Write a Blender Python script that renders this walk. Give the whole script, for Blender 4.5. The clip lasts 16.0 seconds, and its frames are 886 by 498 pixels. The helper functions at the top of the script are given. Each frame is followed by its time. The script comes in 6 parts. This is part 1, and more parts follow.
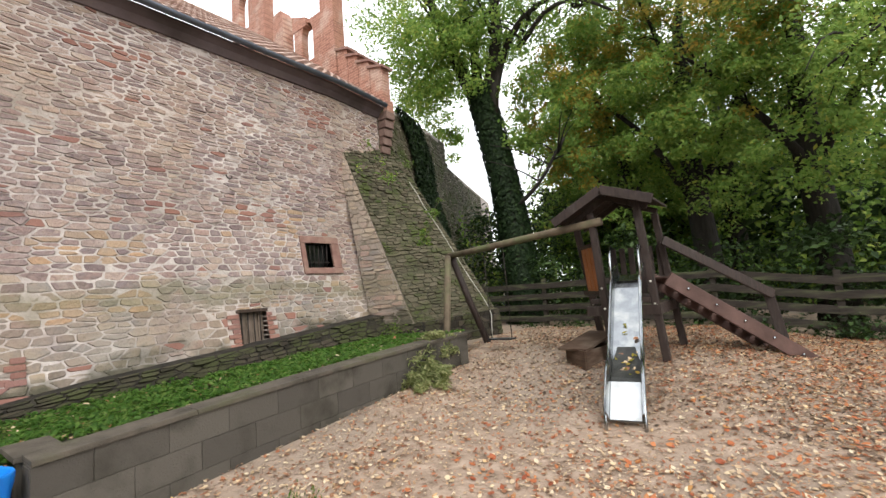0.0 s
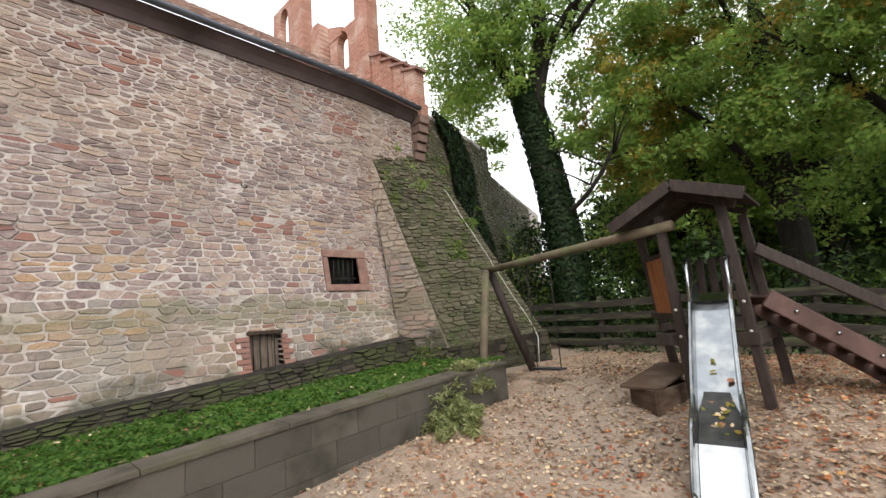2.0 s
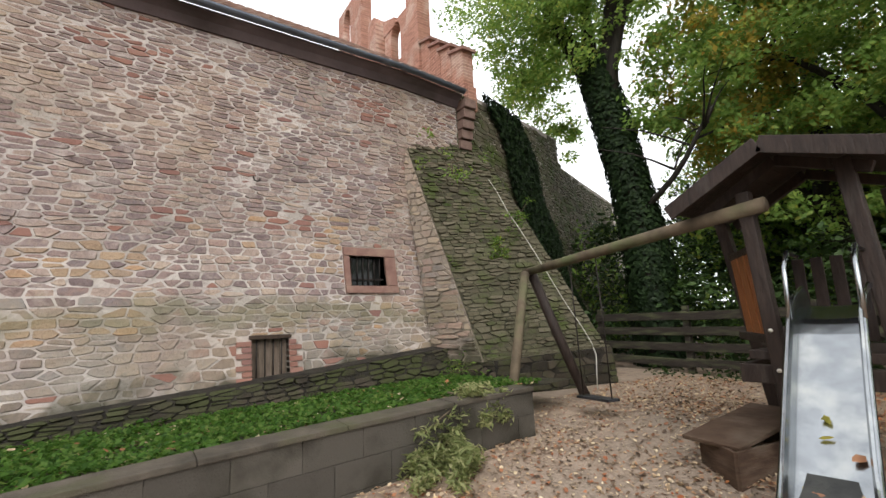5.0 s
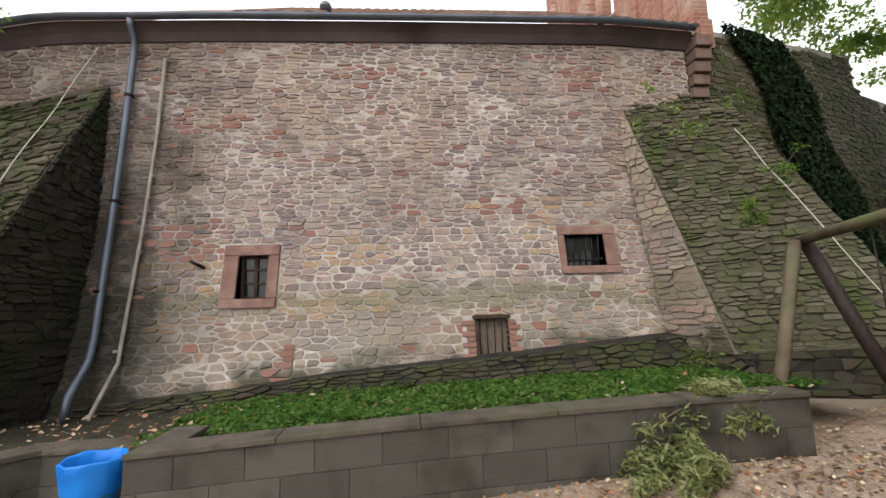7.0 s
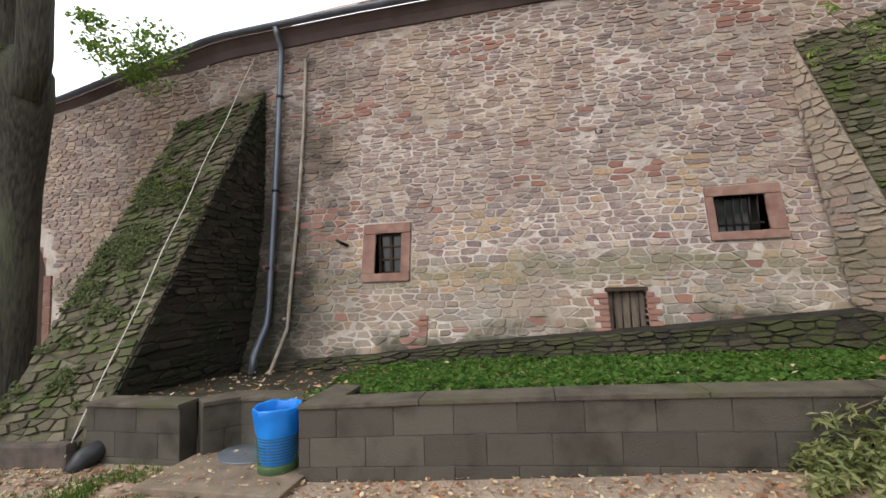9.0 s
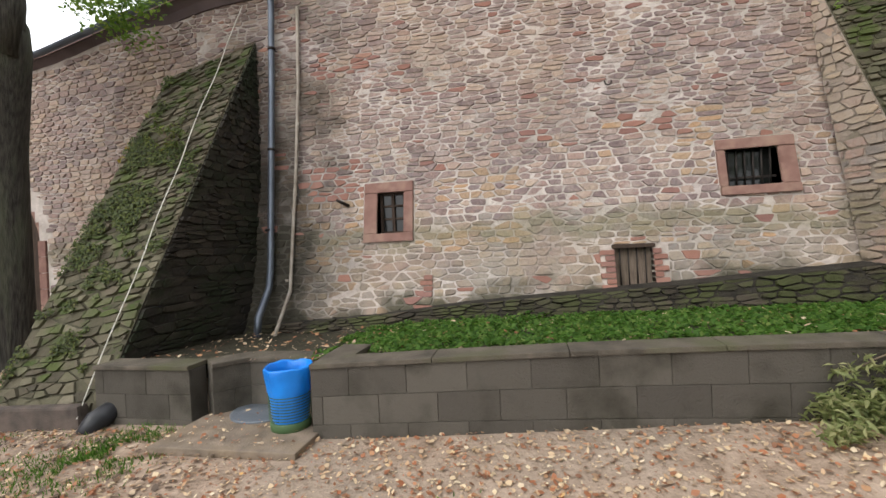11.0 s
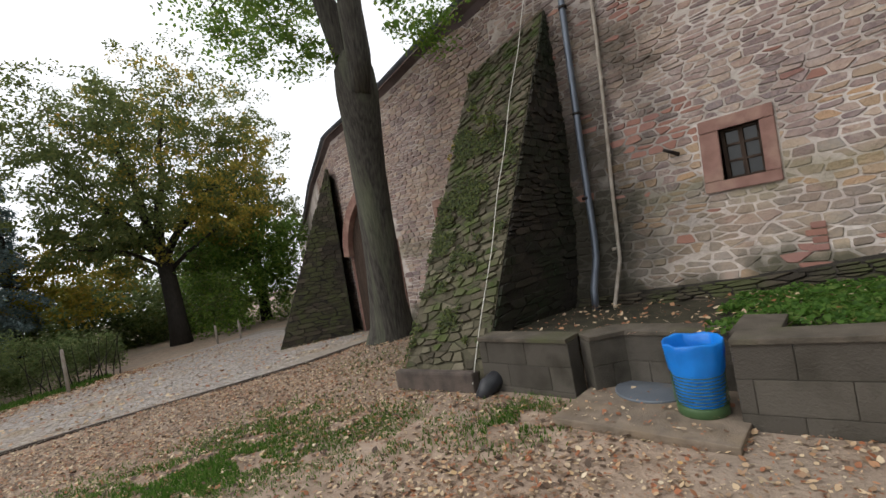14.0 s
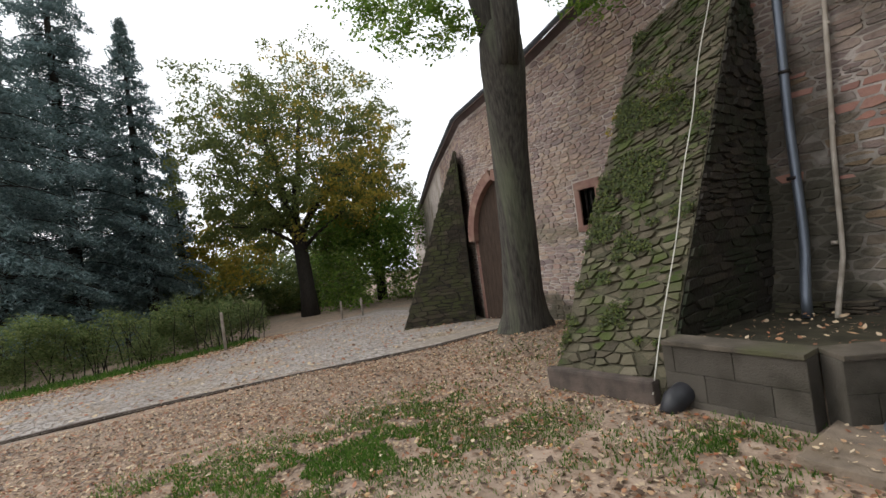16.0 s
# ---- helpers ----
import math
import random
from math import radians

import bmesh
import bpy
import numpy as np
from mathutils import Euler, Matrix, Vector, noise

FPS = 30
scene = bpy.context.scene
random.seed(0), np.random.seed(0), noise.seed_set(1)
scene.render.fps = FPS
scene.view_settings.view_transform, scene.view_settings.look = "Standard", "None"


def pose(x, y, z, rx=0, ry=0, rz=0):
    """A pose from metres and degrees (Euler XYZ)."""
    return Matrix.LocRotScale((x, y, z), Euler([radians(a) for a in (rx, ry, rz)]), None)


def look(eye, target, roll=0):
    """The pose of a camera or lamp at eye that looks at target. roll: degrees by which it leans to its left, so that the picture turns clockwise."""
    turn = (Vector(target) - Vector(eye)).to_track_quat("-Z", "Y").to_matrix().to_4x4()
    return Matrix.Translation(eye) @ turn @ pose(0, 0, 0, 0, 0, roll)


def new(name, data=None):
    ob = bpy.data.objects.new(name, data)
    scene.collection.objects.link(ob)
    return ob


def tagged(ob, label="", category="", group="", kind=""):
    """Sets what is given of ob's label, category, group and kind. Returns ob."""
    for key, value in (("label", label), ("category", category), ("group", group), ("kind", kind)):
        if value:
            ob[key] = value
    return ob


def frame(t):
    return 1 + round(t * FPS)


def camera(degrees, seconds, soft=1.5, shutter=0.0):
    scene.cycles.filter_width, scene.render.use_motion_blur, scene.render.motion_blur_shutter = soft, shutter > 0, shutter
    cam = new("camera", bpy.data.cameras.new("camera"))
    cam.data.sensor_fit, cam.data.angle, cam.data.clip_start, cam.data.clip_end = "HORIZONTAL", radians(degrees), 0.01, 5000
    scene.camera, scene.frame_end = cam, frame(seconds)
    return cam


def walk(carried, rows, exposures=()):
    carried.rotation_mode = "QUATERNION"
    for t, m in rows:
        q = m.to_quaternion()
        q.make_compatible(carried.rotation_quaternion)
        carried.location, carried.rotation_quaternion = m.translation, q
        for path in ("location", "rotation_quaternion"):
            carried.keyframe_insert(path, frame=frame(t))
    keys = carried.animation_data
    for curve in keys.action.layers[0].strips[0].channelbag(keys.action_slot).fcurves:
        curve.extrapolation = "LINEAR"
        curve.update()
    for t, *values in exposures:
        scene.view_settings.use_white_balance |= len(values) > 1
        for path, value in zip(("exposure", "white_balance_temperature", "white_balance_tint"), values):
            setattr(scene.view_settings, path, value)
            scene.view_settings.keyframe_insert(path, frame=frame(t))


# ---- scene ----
cam = camera(91.3, 16.0)
METRES, EYE, TILT, LEAN, TURN = 5.1, 1.5, 0.0, 0.0, 36.3
ROWS = [
    (0.0, 0.0, 0.0, 0.0, 0.41, 5.39, 4.36),
    (0.5, -0.0066, 0.0528, 0.0024, 1.53, 4.72, 5.24),
    (1.0, 0.012, 0.1079, 0.0119, 5.0, 5.08, 5.04),
    (1.5, 0.0304, 0.1532, 0.0108, 5.5, 5.42, 4.59),
    (2.0, 0.0494, 0.2031, 0.0095, 7.23, 7.92, 4.15),
    (2.5, 0.0879, 0.2506, 0.0056, 11.64, 8.85, 2.96),
    (3.0, 0.1203, 0.2972, 0.0036, 12.34, 8.92, 2.19),
    (5.5, 0.2093, 0.4842, 0.0088, 23.7, 9.4, 2.05),
    (6.0, 0.2195, 0.505, 0.0081, 30.24, 9.35, 1.58),
    (6.5, 0.2182, 0.5083, 0.0081, 40.1, 8.27, 2.16),
    (7.0, 0.2165, 0.5042, 0.0064, 49.12, 7.84, 1.71),
    (7.5, 0.2168, 0.5014, 0.0079, 55.78, 6.83, 1.9),
    (8.0, 0.2173, 0.5018, 0.0072, 59.01, 6.28, 2.41),
    (8.5, 0.2145, 0.4967, 0.0068, 62.46, 5.33, 2.01),
    (9.0, 0.2136, 0.4961, 0.0082, 65.33, 4.73, 1.99),
    (9.5, 0.2116, 0.4967, 0.0074, 66.38, 2.48, 1.85),
    (10.0, 0.2071, 0.4934, 0.0053, 66.55, 0.87, 1.87),
    (12.5, 0.1188, 0.428, 0.0012, 62.96, -1.17, 4.06),
    (13.0, 0.1086, 0.3817, 0.0018, 72.05, -0.96, 4.78),
    (13.5, 0.0927, 0.3467, -0.0026, 84.48, -1.2, 6.52),
    (14.0, 0.0652, 0.3118, 0.0037, 98.06, 0.12, 10.2),
    (14.5, 0.0514, 0.271, 0.0018, 104.83, 0.43, 8.66),
    (15.0, 0.0389, 0.2249, 0.0048, 106.04, 0.42, 8.53),
    (15.5, 0.0211, 0.1941, 0.0032, 107.94, 0.19, 7.76),
    (16.0, 0.0002, 0.1702, 0.0099, 111.9, 0.76, 7.66),
]
walk(cam, [(t, pose(0, 0, EYE, TILT, LEAN, TURN) @ pose(METRES * x, METRES * y, METRES * z, 90 + pitch, roll, yaw)) for t, x, y, z, yaw, pitch, roll in ROWS],
     [(0.0, 0.22), (3.0, 0.08), (5.5, -0.05), (10.0, 0.0), (12.5, 0.22), (13.5, -0.3), (14.5, -0.5), (16.0, -0.4)])

# ---- world, sun ----
world = bpy.data.worlds.new("world")
scene.world = world
world.use_nodes = True
wn, wl = world.node_tree.nodes, world.node_tree.links
sky = wn.new("ShaderNodeTexSky")
sky.sky_type = "NISHITA"
sky.sun_disc = False
sky.sun_elevation, sky.sun_rotation = radians(42), radians(120)
sky.air_density, sky.dust_density, sky.ozone_density = 1.6, 4.0, 0.6
veil = wn.new("ShaderNodeHueSaturation")
veil.inputs["Saturation"].default_value = 0.12
veil.inputs["Value"].default_value = 1.0
cloud = wn.new("ShaderNodeMix")
cloud.data_type = "RGBA"
cloud.inputs[0].default_value = 0.6
cloud.inputs["B"].default_value = (12.0, 12.2, 12.8, 1)
wl.new(sky.outputs[0], veil.inputs["Color"])
wl.new(veil.outputs[0], cloud.inputs["A"])
wl.new(cloud.outputs["Result"], wn["Background"].inputs["Color"])
wn["Background"].inputs["Strength"].default_value = 0.2
sun_data = bpy.data.lights.new("sun", "SUN")
sun_data.energy, sun_data.angle, sun_data.color = 1.5, radians(40), (1.0, 0.97, 0.92)
sun = new("sun", sun_data)
sun.matrix_world = look((7, -9, 10), (0, 0, 0))


# ---- materials ----
def material(name, stops, rough=0.85, scale=6.0, detail=6.0, bump=0.3, bump_scale=40.0, metal=0.0, vary=0.0, island=False,
             stain=None, stain_scale=1.2, stain_at=(0.5, 0.7), spec=0.3, stretch=None, through_light=0.0, damp_and_tints=0.0):
    """Noise colour between stops, grain bump, a second stain colour by a larger noise; with island, colours go piece by piece."""
    m = bpy.data.materials.new(name)
    m.use_nodes = True
    n, k = m.node_tree.nodes, m.node_tree.links
    b = n["Principled BSDF"]
    b.inputs["Roughness"].default_value, b.inputs["Metallic"].default_value = rough, metal
    b.inputs["Specular IOR Level"].default_value = spec
    co = n.new("ShaderNodeTexCoord").outputs["Object"]
    if stretch:
        mp = n.new("ShaderNodeMapping")
        mp.inputs["Scale"].default_value = stretch
        k.new(co, mp.inputs["Vector"])
        co = mp.outputs[0]
    tex = n.new("ShaderNodeTexNoise")
    tex.inputs["Scale"].default_value, tex.inputs["Detail"].default_value = scale, detail
    k.new(co, tex.inputs["Vector"])
    fac = tex.outputs["Fac"]
    ramp = n.new("ShaderNodeValToRGB")
    el = ramp.color_ramp.elements
    while len(el) < len(stops):
        el.new(0.5)
    for e, (p, c) in zip(el, stops):
        e.position, e.color = p, (*c, 1)
    if island:
        geo, info = n.new("ShaderNodeNewGeometry"), n.new("ShaderNodeObjectInfo")
        add, fr = n.new("ShaderNodeMath"), n.new("ShaderNodeMath")
        fr.operation = "FRACT"
        k.new(geo.outputs["Random Per Island"], add.inputs[0])
        k.new(info.outputs["Random"], add.inputs[1])
        k.new(add.outputs[0], fr.inputs[0])
        mixf = n.new("ShaderNodeMix")
        mixf.inputs[0].default_value = 0.22
        k.new(fr.outputs[0], mixf.inputs["A"])
        k.new(fac, mixf.inputs["B"])
        k.new(mixf.outputs["Result"], ramp.inputs[0])
    else:
        k.new(fac, ramp.inputs[0])
    col = ramp.outputs[0]
    if stain:
        big = n.new("ShaderNodeTexNoise")
        big.inputs["Scale"].default_value, big.inputs["Detail"].default_value = stain_scale, 8
        k.new(co, big.inputs["Vector"])
        sr = n.new("ShaderNodeMapRange")
        sr.inputs["From Min"].default_value, sr.inputs["From Max"].default_value = stain_at
        k.new(big.outputs["Fac"], sr.inputs["Value"])
        mx = n.new("ShaderNodeMix")
        mx.data_type = "RGBA"
        mx.inputs["B"].default_value = (*stain, 1)
        k.new(sr.outputs[0], mx.inputs[0])
        k.new(col, mx.inputs["A"])
        col = mx.outputs["Result"]
    if damp_and_tints:
        # algae: a wet streak beside the downpipe and a green tide line along the wall
        xyz, ragged = n.new("ShaderNodeSeparateXYZ"), n.new("ShaderNodeTexNoise")
        ragged.inputs["Scale"].default_value, ragged.inputs["Detail"].default_value = 1.7, 8
        place = n.new("ShaderNodeNewGeometry").outputs["Position"]
        k.new(place, xyz.inputs[0])
        k.new(place, ragged.inputs["Vector"])

        def ranged(value, a, c, lo=0.0, hi=1.0):
            r = n.new("ShaderNodeMapRange")
            r.inputs["From Min"].default_value, r.inputs["From Max"].default_value = a, c
            r.inputs["To Min"].default_value, r.inputs["To Max"].default_value = lo, hi
            k.new(value, r.inputs["Value"])
            return r.outputs[0]

        def calc(op, a, c):
            q = n.new("ShaderNodeMath")
            q.operation = op
            for i, v in enumerate((a, c)):
                if isinstance(v, (int, float)):
                    q.inputs[i].default_value = v
                else:
                    k.new(v, q.inputs[i])
            return q.outputs[0]

        shift = ranged(ragged.outputs["Fac"], 0.25, 0.75, -0.9, 0.9)
        streak = calc("MULTIPLY", ranged(calc("ADD", xyz.outputs["Y"], calc("MULTIPLY", shift, 0.6)), 0.1, -1.0), ranged(calc("ADD", xyz.outputs["Z"], calc("MULTIPLY", shift, 1.5)), 6.2, 2.4))
        streak = calc("MULTIPLY", streak, ranged(xyz.outputs["Y"], -3.2, -2.6))
        # foot: darker just above the plinth ledge, with a ragged upper edge
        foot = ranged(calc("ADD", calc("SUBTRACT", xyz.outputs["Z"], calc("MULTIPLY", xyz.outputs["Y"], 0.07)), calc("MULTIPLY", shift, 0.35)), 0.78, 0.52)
        line = calc("MULTIPLY", ranged(calc("ABSOLUTE", calc("ADD", calc("SUBTRACT", xyz.outputs["Z"], 1.72), calc("MULTIPLY", shift, 0.25)), 0.0), 0.22, 0.03), 0.55)
        patch, patch2 = n.new("ShaderNodeTexNoise"), n.new("ShaderNodeTexNoise")
        for q, sc in ((patch, 0.55), (patch2, 1.3)):
            q.inputs["Scale"].default_value, q.inputs["Detail"].default_value = sc, 5
            k.new(place, q.inputs["Vector"])
        warm = calc("MULTIPLY", ranged(patch.outputs["Fac"], 0.50, 0.66), 0.26)
        cool = calc("MULTIPLY", ranged(patch2.outputs["Fac"], 0.52, 0.66), 0.26)
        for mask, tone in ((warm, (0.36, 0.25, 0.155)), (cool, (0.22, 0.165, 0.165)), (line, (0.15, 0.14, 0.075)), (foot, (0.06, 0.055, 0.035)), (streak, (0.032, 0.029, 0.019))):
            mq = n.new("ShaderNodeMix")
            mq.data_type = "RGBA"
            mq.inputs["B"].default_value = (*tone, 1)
            k.new(calc("MULTIPLY", mask, damp_and_tints), mq.inputs[0])
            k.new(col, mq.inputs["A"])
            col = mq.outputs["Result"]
    k.new(col, b.inputs["Base Color"])
    if bump:
        g = n.new("ShaderNodeTexNoise")
        g.inputs["Scale"].default_value, g.inputs["Detail"].default_value = bump_scale, 6
        k.new(co, g.inputs["Vector"])
        bp = n.new("ShaderNodeBump")
        bp.inputs["Strength"].default_value, bp.inputs["Distance"].default_value = bump, 0.02
        k.new(g.outputs["Fac"], bp.inputs["Height"])
        k.new(bp.outputs[0], b.inputs["Normal"])
    if through_light:
        tr, ms = n.new("ShaderNodeBsdfTranslucent"), n.new("ShaderNodeMixShader")
        k.new(col, tr.inputs[0])
        ms.inputs[0].default_value = through_light
        k.new(b.outputs[0], ms.inputs[1])
        k.new(tr.outputs[0], ms.inputs[2])
        k.new(ms.outputs[0], n["Material Output"].inputs[0])
    return m


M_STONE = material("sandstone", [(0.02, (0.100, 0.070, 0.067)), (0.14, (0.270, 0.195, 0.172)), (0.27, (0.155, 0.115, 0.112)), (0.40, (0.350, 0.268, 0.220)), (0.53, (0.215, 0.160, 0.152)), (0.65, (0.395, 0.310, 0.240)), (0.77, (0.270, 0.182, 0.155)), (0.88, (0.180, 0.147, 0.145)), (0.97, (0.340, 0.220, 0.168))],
                   island=True, scale=16, detail=9, bump=1.0, bump_scale=26, stain=(0.40, 0.34, 0.30), stain_scale=3.0, stain_at=(0.56, 0.78), damp_and_tints=0.9)
M_OCHRE = material("ochre_sandstone", [(0.05, (0.24, 0.165, 0.11)), (0.35, (0.36, 0.255, 0.165)), (0.6, (0.28, 0.21, 0.155)), (0.85, (0.37, 0.235, 0.135))], island=True, scale=16, detail=9, bump=1.0, bump_scale=26, stain=(0.38, 0.32, 0.26), stain_scale=3.0, stain_at=(0.58, 0.8), damp_and_tints=0.9)
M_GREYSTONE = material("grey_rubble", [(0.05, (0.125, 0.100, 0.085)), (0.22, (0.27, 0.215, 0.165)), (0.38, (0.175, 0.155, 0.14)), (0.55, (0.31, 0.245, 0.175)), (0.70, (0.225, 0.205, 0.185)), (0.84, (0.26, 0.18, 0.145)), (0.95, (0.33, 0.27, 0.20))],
                       island=True, scale=14, bump=0.9, bump_scale=22, stain=(0.28, 0.245, 0.205), stain_scale=1.8, stain_at=(0.50, 0.74), damp_and_tints=0.97)
M_LICHEN = material("lichened_stone", [(0.0, (0.05, 0.044, 0.028)), (0.3, (0.105, 0.09, 0.058)), (0.55, (0.07, 0.068, 0.038)), (0.8, (0.12, 0.105, 0.07)), (1.0, (0.15, 0.13, 0.09))], island=True, scale=13, bump=1.0, bump_scale=20,
                    stain=(0.055, 0.07, 0.018), stain_scale=2.2, stain_at=(0.48, 0.64))
M_FLANK = material("grey_flank_joint", [(0.25, (0.15, 0.125, 0.10)), (0.75, (0.27, 0.225, 0.185))], scale=7, bump=1.0, bump_scale=22, stain=(0.12, 0.11, 0.065), stain_scale=1.5)
M_MORTAR = material("lime_mortar", [(0.25, (0.37, 0.325, 0.292)), (0.75, (0.56, 0.50, 0.455))], scale=7, bump=1.0, bump_scale=22, stain=(0.250, 0.220, 0.182), stain_scale=0.9, stain_at=(0.48, 0.7), damp_and_tints=0.9)
# shade on the buttress sides is put into this near-black stone colour
M_DARKSTONE = material("shaded_dark_stone", [(0.0, (0.012, 0.010, 0.008)), (0.5, (0.028, 0.023, 0.017)), (1.0, (0.055, 0.043, 0.032))], island=True, scale=8, bump=0.9, bump_scale=25,
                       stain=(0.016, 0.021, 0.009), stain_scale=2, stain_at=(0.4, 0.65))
# dark joints of the plinth, and painted shade on the buttress sides
M_DARKMORTAR = material("dark_and_shaded_mortar", [(0.3, (0.012, 0.010, 0.008)), (0.7, (0.035, 0.030, 0.022))], scale=6, bump=0.8, bump_scale=25)
M_MOSSSTONE = material("mossy_stone", [(0.0, (0.022, 0.020, 0.012)), (0.3, (0.07, 0.058, 0.038)), (0.55, (0.04, 0.038, 0.02)), (0.8, (0.095, 0.078, 0.052)), (1.0, (0.14, 0.115, 0.08))], island=True, scale=13, bump=1.0, bump_scale=20,
                       stain=(0.036, 0.052, 0.010), stain_scale=3.2, stain_at=(0.50, 0.62))
M_MOSSMORTAR = material("mossy_joint", [(0.3, (0.030, 0.028, 0.016)), (0.7, (0.085, 0.076, 0.046))], scale=7, bump=0.8, bump_scale=30)
M_PLINTH = material("dark_plinth_stone", [(0.0, (0.016, 0.013, 0.009)), (0.5, (0.040, 0.032, 0.022)), (0.9, (0.075, 0.060, 0.042)), (1.0, (0.13, 0.105, 0.08))], island=True, scale=11, bump=1.0, bump_scale=18, stain=(0.05, 0.055, 0.02), stain_scale=2.2, stain_at=(0.42, 0.62))
M_REDSAND = material("red_dressed_sandstone", [(0.25, (0.155, 0.082, 0.066)), (0.75, (0.25, 0.142, 0.114))], scale=6, bump=0.35, bump_scale=60, stain=(0.26, 0.17, 0.13), stain_scale=3)
M_BRICK = material("old_red_brick", [(0.0, (0.15, 0.072, 0.058)), (0.35, (0.25, 0.125, 0.092)), (0.7, (0.20, 0.105, 0.088)), (1.0, (0.33, 0.185, 0.13))], island=True, scale=12, bump=0.4)
M_BLOCK = material("concrete_block", [(0.0, (0.056, 0.049, 0.040)), (0.6, (0.076, 0.067, 0.054)), (0.93, (0.095, 0.084, 0.068)), (1.0, (0.19, 0.175, 0.15))], island=True, scale=5, detail=9, bump=0.5, bump_scale=70,
                   stain=(0.034, 0.030, 0.021), stain_scale=2.4, stain_at=(0.47, 0.66))
M_CAP = material("concrete_coping", [(0.25, (0.042, 0.036, 0.027)), (0.75, (0.12, 0.10, 0.077))], scale=5, bump=0.5, bump_scale=60, stain=(0.07, 0.07, 0.035), stain_scale=2)
M_SLAB = material("concrete_slab", [(0.25, (0.10, 0.08, 0.06)), (0.75, (0.25, 0.195, 0.145))], scale=6, detail=10, bump=0.5, bump_scale=60, stain=(0.20, 0.15, 0.10), stain_scale=2.2)
M_WOOD = material("brown_stained_wood", [(0.25, (0.016, 0.011, 0.009)), (0.75, (0.045, 0.030, 0.024))], scale=5, bump=0.4, bump_scale=12, stretch=(6, 6, 1.2), rough=0.6, stain=(0.075, 0.062, 0.055), stain_at=(0.6, 0.8))
M_BOX = material("brown_box_boards", [(0.25, (0.045, 0.026, 0.016)), (0.75, (0.10, 0.062, 0.04))], scale=4, bump=0.3, bump_scale=14, stretch=(1, 1, 5), stain=(0.12, 0.09, 0.065), stain_scale=2)
M_SKYSTEEL = material("sky_reflection_steel", [(0.2, (0.50, 0.52, 0.53)), (0.8, (0.66, 0.68, 0.69))], metal=0.75, rough=0.5, scale=8, bump=0.1, bump_scale=9, stain=(0.40, 0.40, 0.38), stain_scale=5)
M_LOG = material("weathered_log", [(0.25, (0.06, 0.046, 0.03)), (0.75, (0.155, 0.118, 0.078))], scale=6, bump=0.5, bump_scale=14, stain=(0.10, 0.11, 0.05), stain_scale=2)
M_FENCE = material("old_fence_wood", [(0.25, (0.014, 0.011, 0.009)), (0.75, (0.045, 0.036, 0.027))], scale=5, bump=0.5, bump_scale=18, stretch=(1, 6, 6), stain=(0.075, 0.08, 0.04), stain_scale=2)
M_ORANGE = material("orange_brown_panel", [(0.25, (0.20, 0.072, 0.025)), (0.75, (0.34, 0.13, 0.045))], scale=3, stretch=(8, 8, 1), bump=0.2, rough=0.5)
M_STEEL = material("brushed_steel", [(0.2, (0.24, 0.255, 0.265)), (0.8, (0.35, 0.37, 0.38))], metal=1.0, rough=0.24, scale=8, bump=0.08, bump_scale=6, stain=(0.42, 0.43, 0.41), stain_scale=4, spec=0.5)
M_ZINC = material("zinc_pipe", [(0.2, (0.09, 0.105, 0.13)), (0.8, (0.16, 0.18, 0.215))], metal=0.55, rough=0.42, scale=3, bump=0.1)
M_IRON = material("dark_iron", [(0.3, (0.018, 0.016, 0.015)), (0.7, (0.05, 0.04, 0.035))], metal=0.6, rough=0.6, bump=0.2)
M_CONDUIT = material("weathered_conduit", [(0.3, (0.22, 0.185, 0.15)), (0.7, (0.36, 0.32, 0.27))], rough=0.6, bump=0.1)
M_EAVESHADOW = material("eaves_shadow_cove", [(0.25, (0.085, 0.066, 0.068)), (0.75, (0.15, 0.115, 0.115))], scale=2, bump=0.25, bump_scale=15, stain=(0.06, 0.045, 0.042), stain_scale=0.8)
M_TILE = material("clay_roof_tile", [(0.0, (0.24, 0.155, 0.125)), (0.6, (0.36, 0.25, 0.205)), (1.0, (0.44, 0.36, 0.31))], island=True, scale=10, bump=0.4)
M_DOOR = material("dark_plank_door", [(0.25, (0.025, 0.016, 0.011)), (0.75, (0.06, 0.038, 0.026))], stretch=(4, 4, 0.6), bump=0.3)
M_GREYWOOD = material("grey_shutter_boards", [(0.25, (0.10, 0.075, 0.055)), (0.75, (0.22, 0.17, 0.13))], stretch=(6, 6, 0.8), bump=0.4, bump_scale=14)
M_GLASS = material("window_glass", [(0.3, (0.012, 0.014, 0.013)), (0.7, (0.022, 0.024, 0.022))], rough=0.05, bump=0.05, bump_scale=5, spec=0.4)
M_BAG = material("blue_plastic_bag", [(0.25, (0.006, 0.17, 0.60)), (0.75, (0.015, 0.27, 0.82))], scale=4, rough=0.32, bump=0.5, bump_scale=12, spec=0.5, through_light=0.2)
M_GREENMETAL = material("green_bin_base", [(0.3, (0.035, 0.075, 0.03)), (0.7, (0.07, 0.12, 0.05))], rough=0.5, bump=0.1)
M_LID = material("grey_manhole_lid", [(0.25, (0.09, 0.105, 0.125)), (0.75, (0.15, 0.165, 0.185))], rough=0.45, metal=0.3, scale=4, bump=0.2, stain=(0.20, 0.15, 0.11), stain_scale=3, stain_at=(0.58, 0.68))
M_BLACKPLASTIC = material("black_plastic", [(0.3, (0.014, 0.015, 0.017)), (0.7, (0.03, 0.03, 0.034))], rough=0.4, bump=0.1)
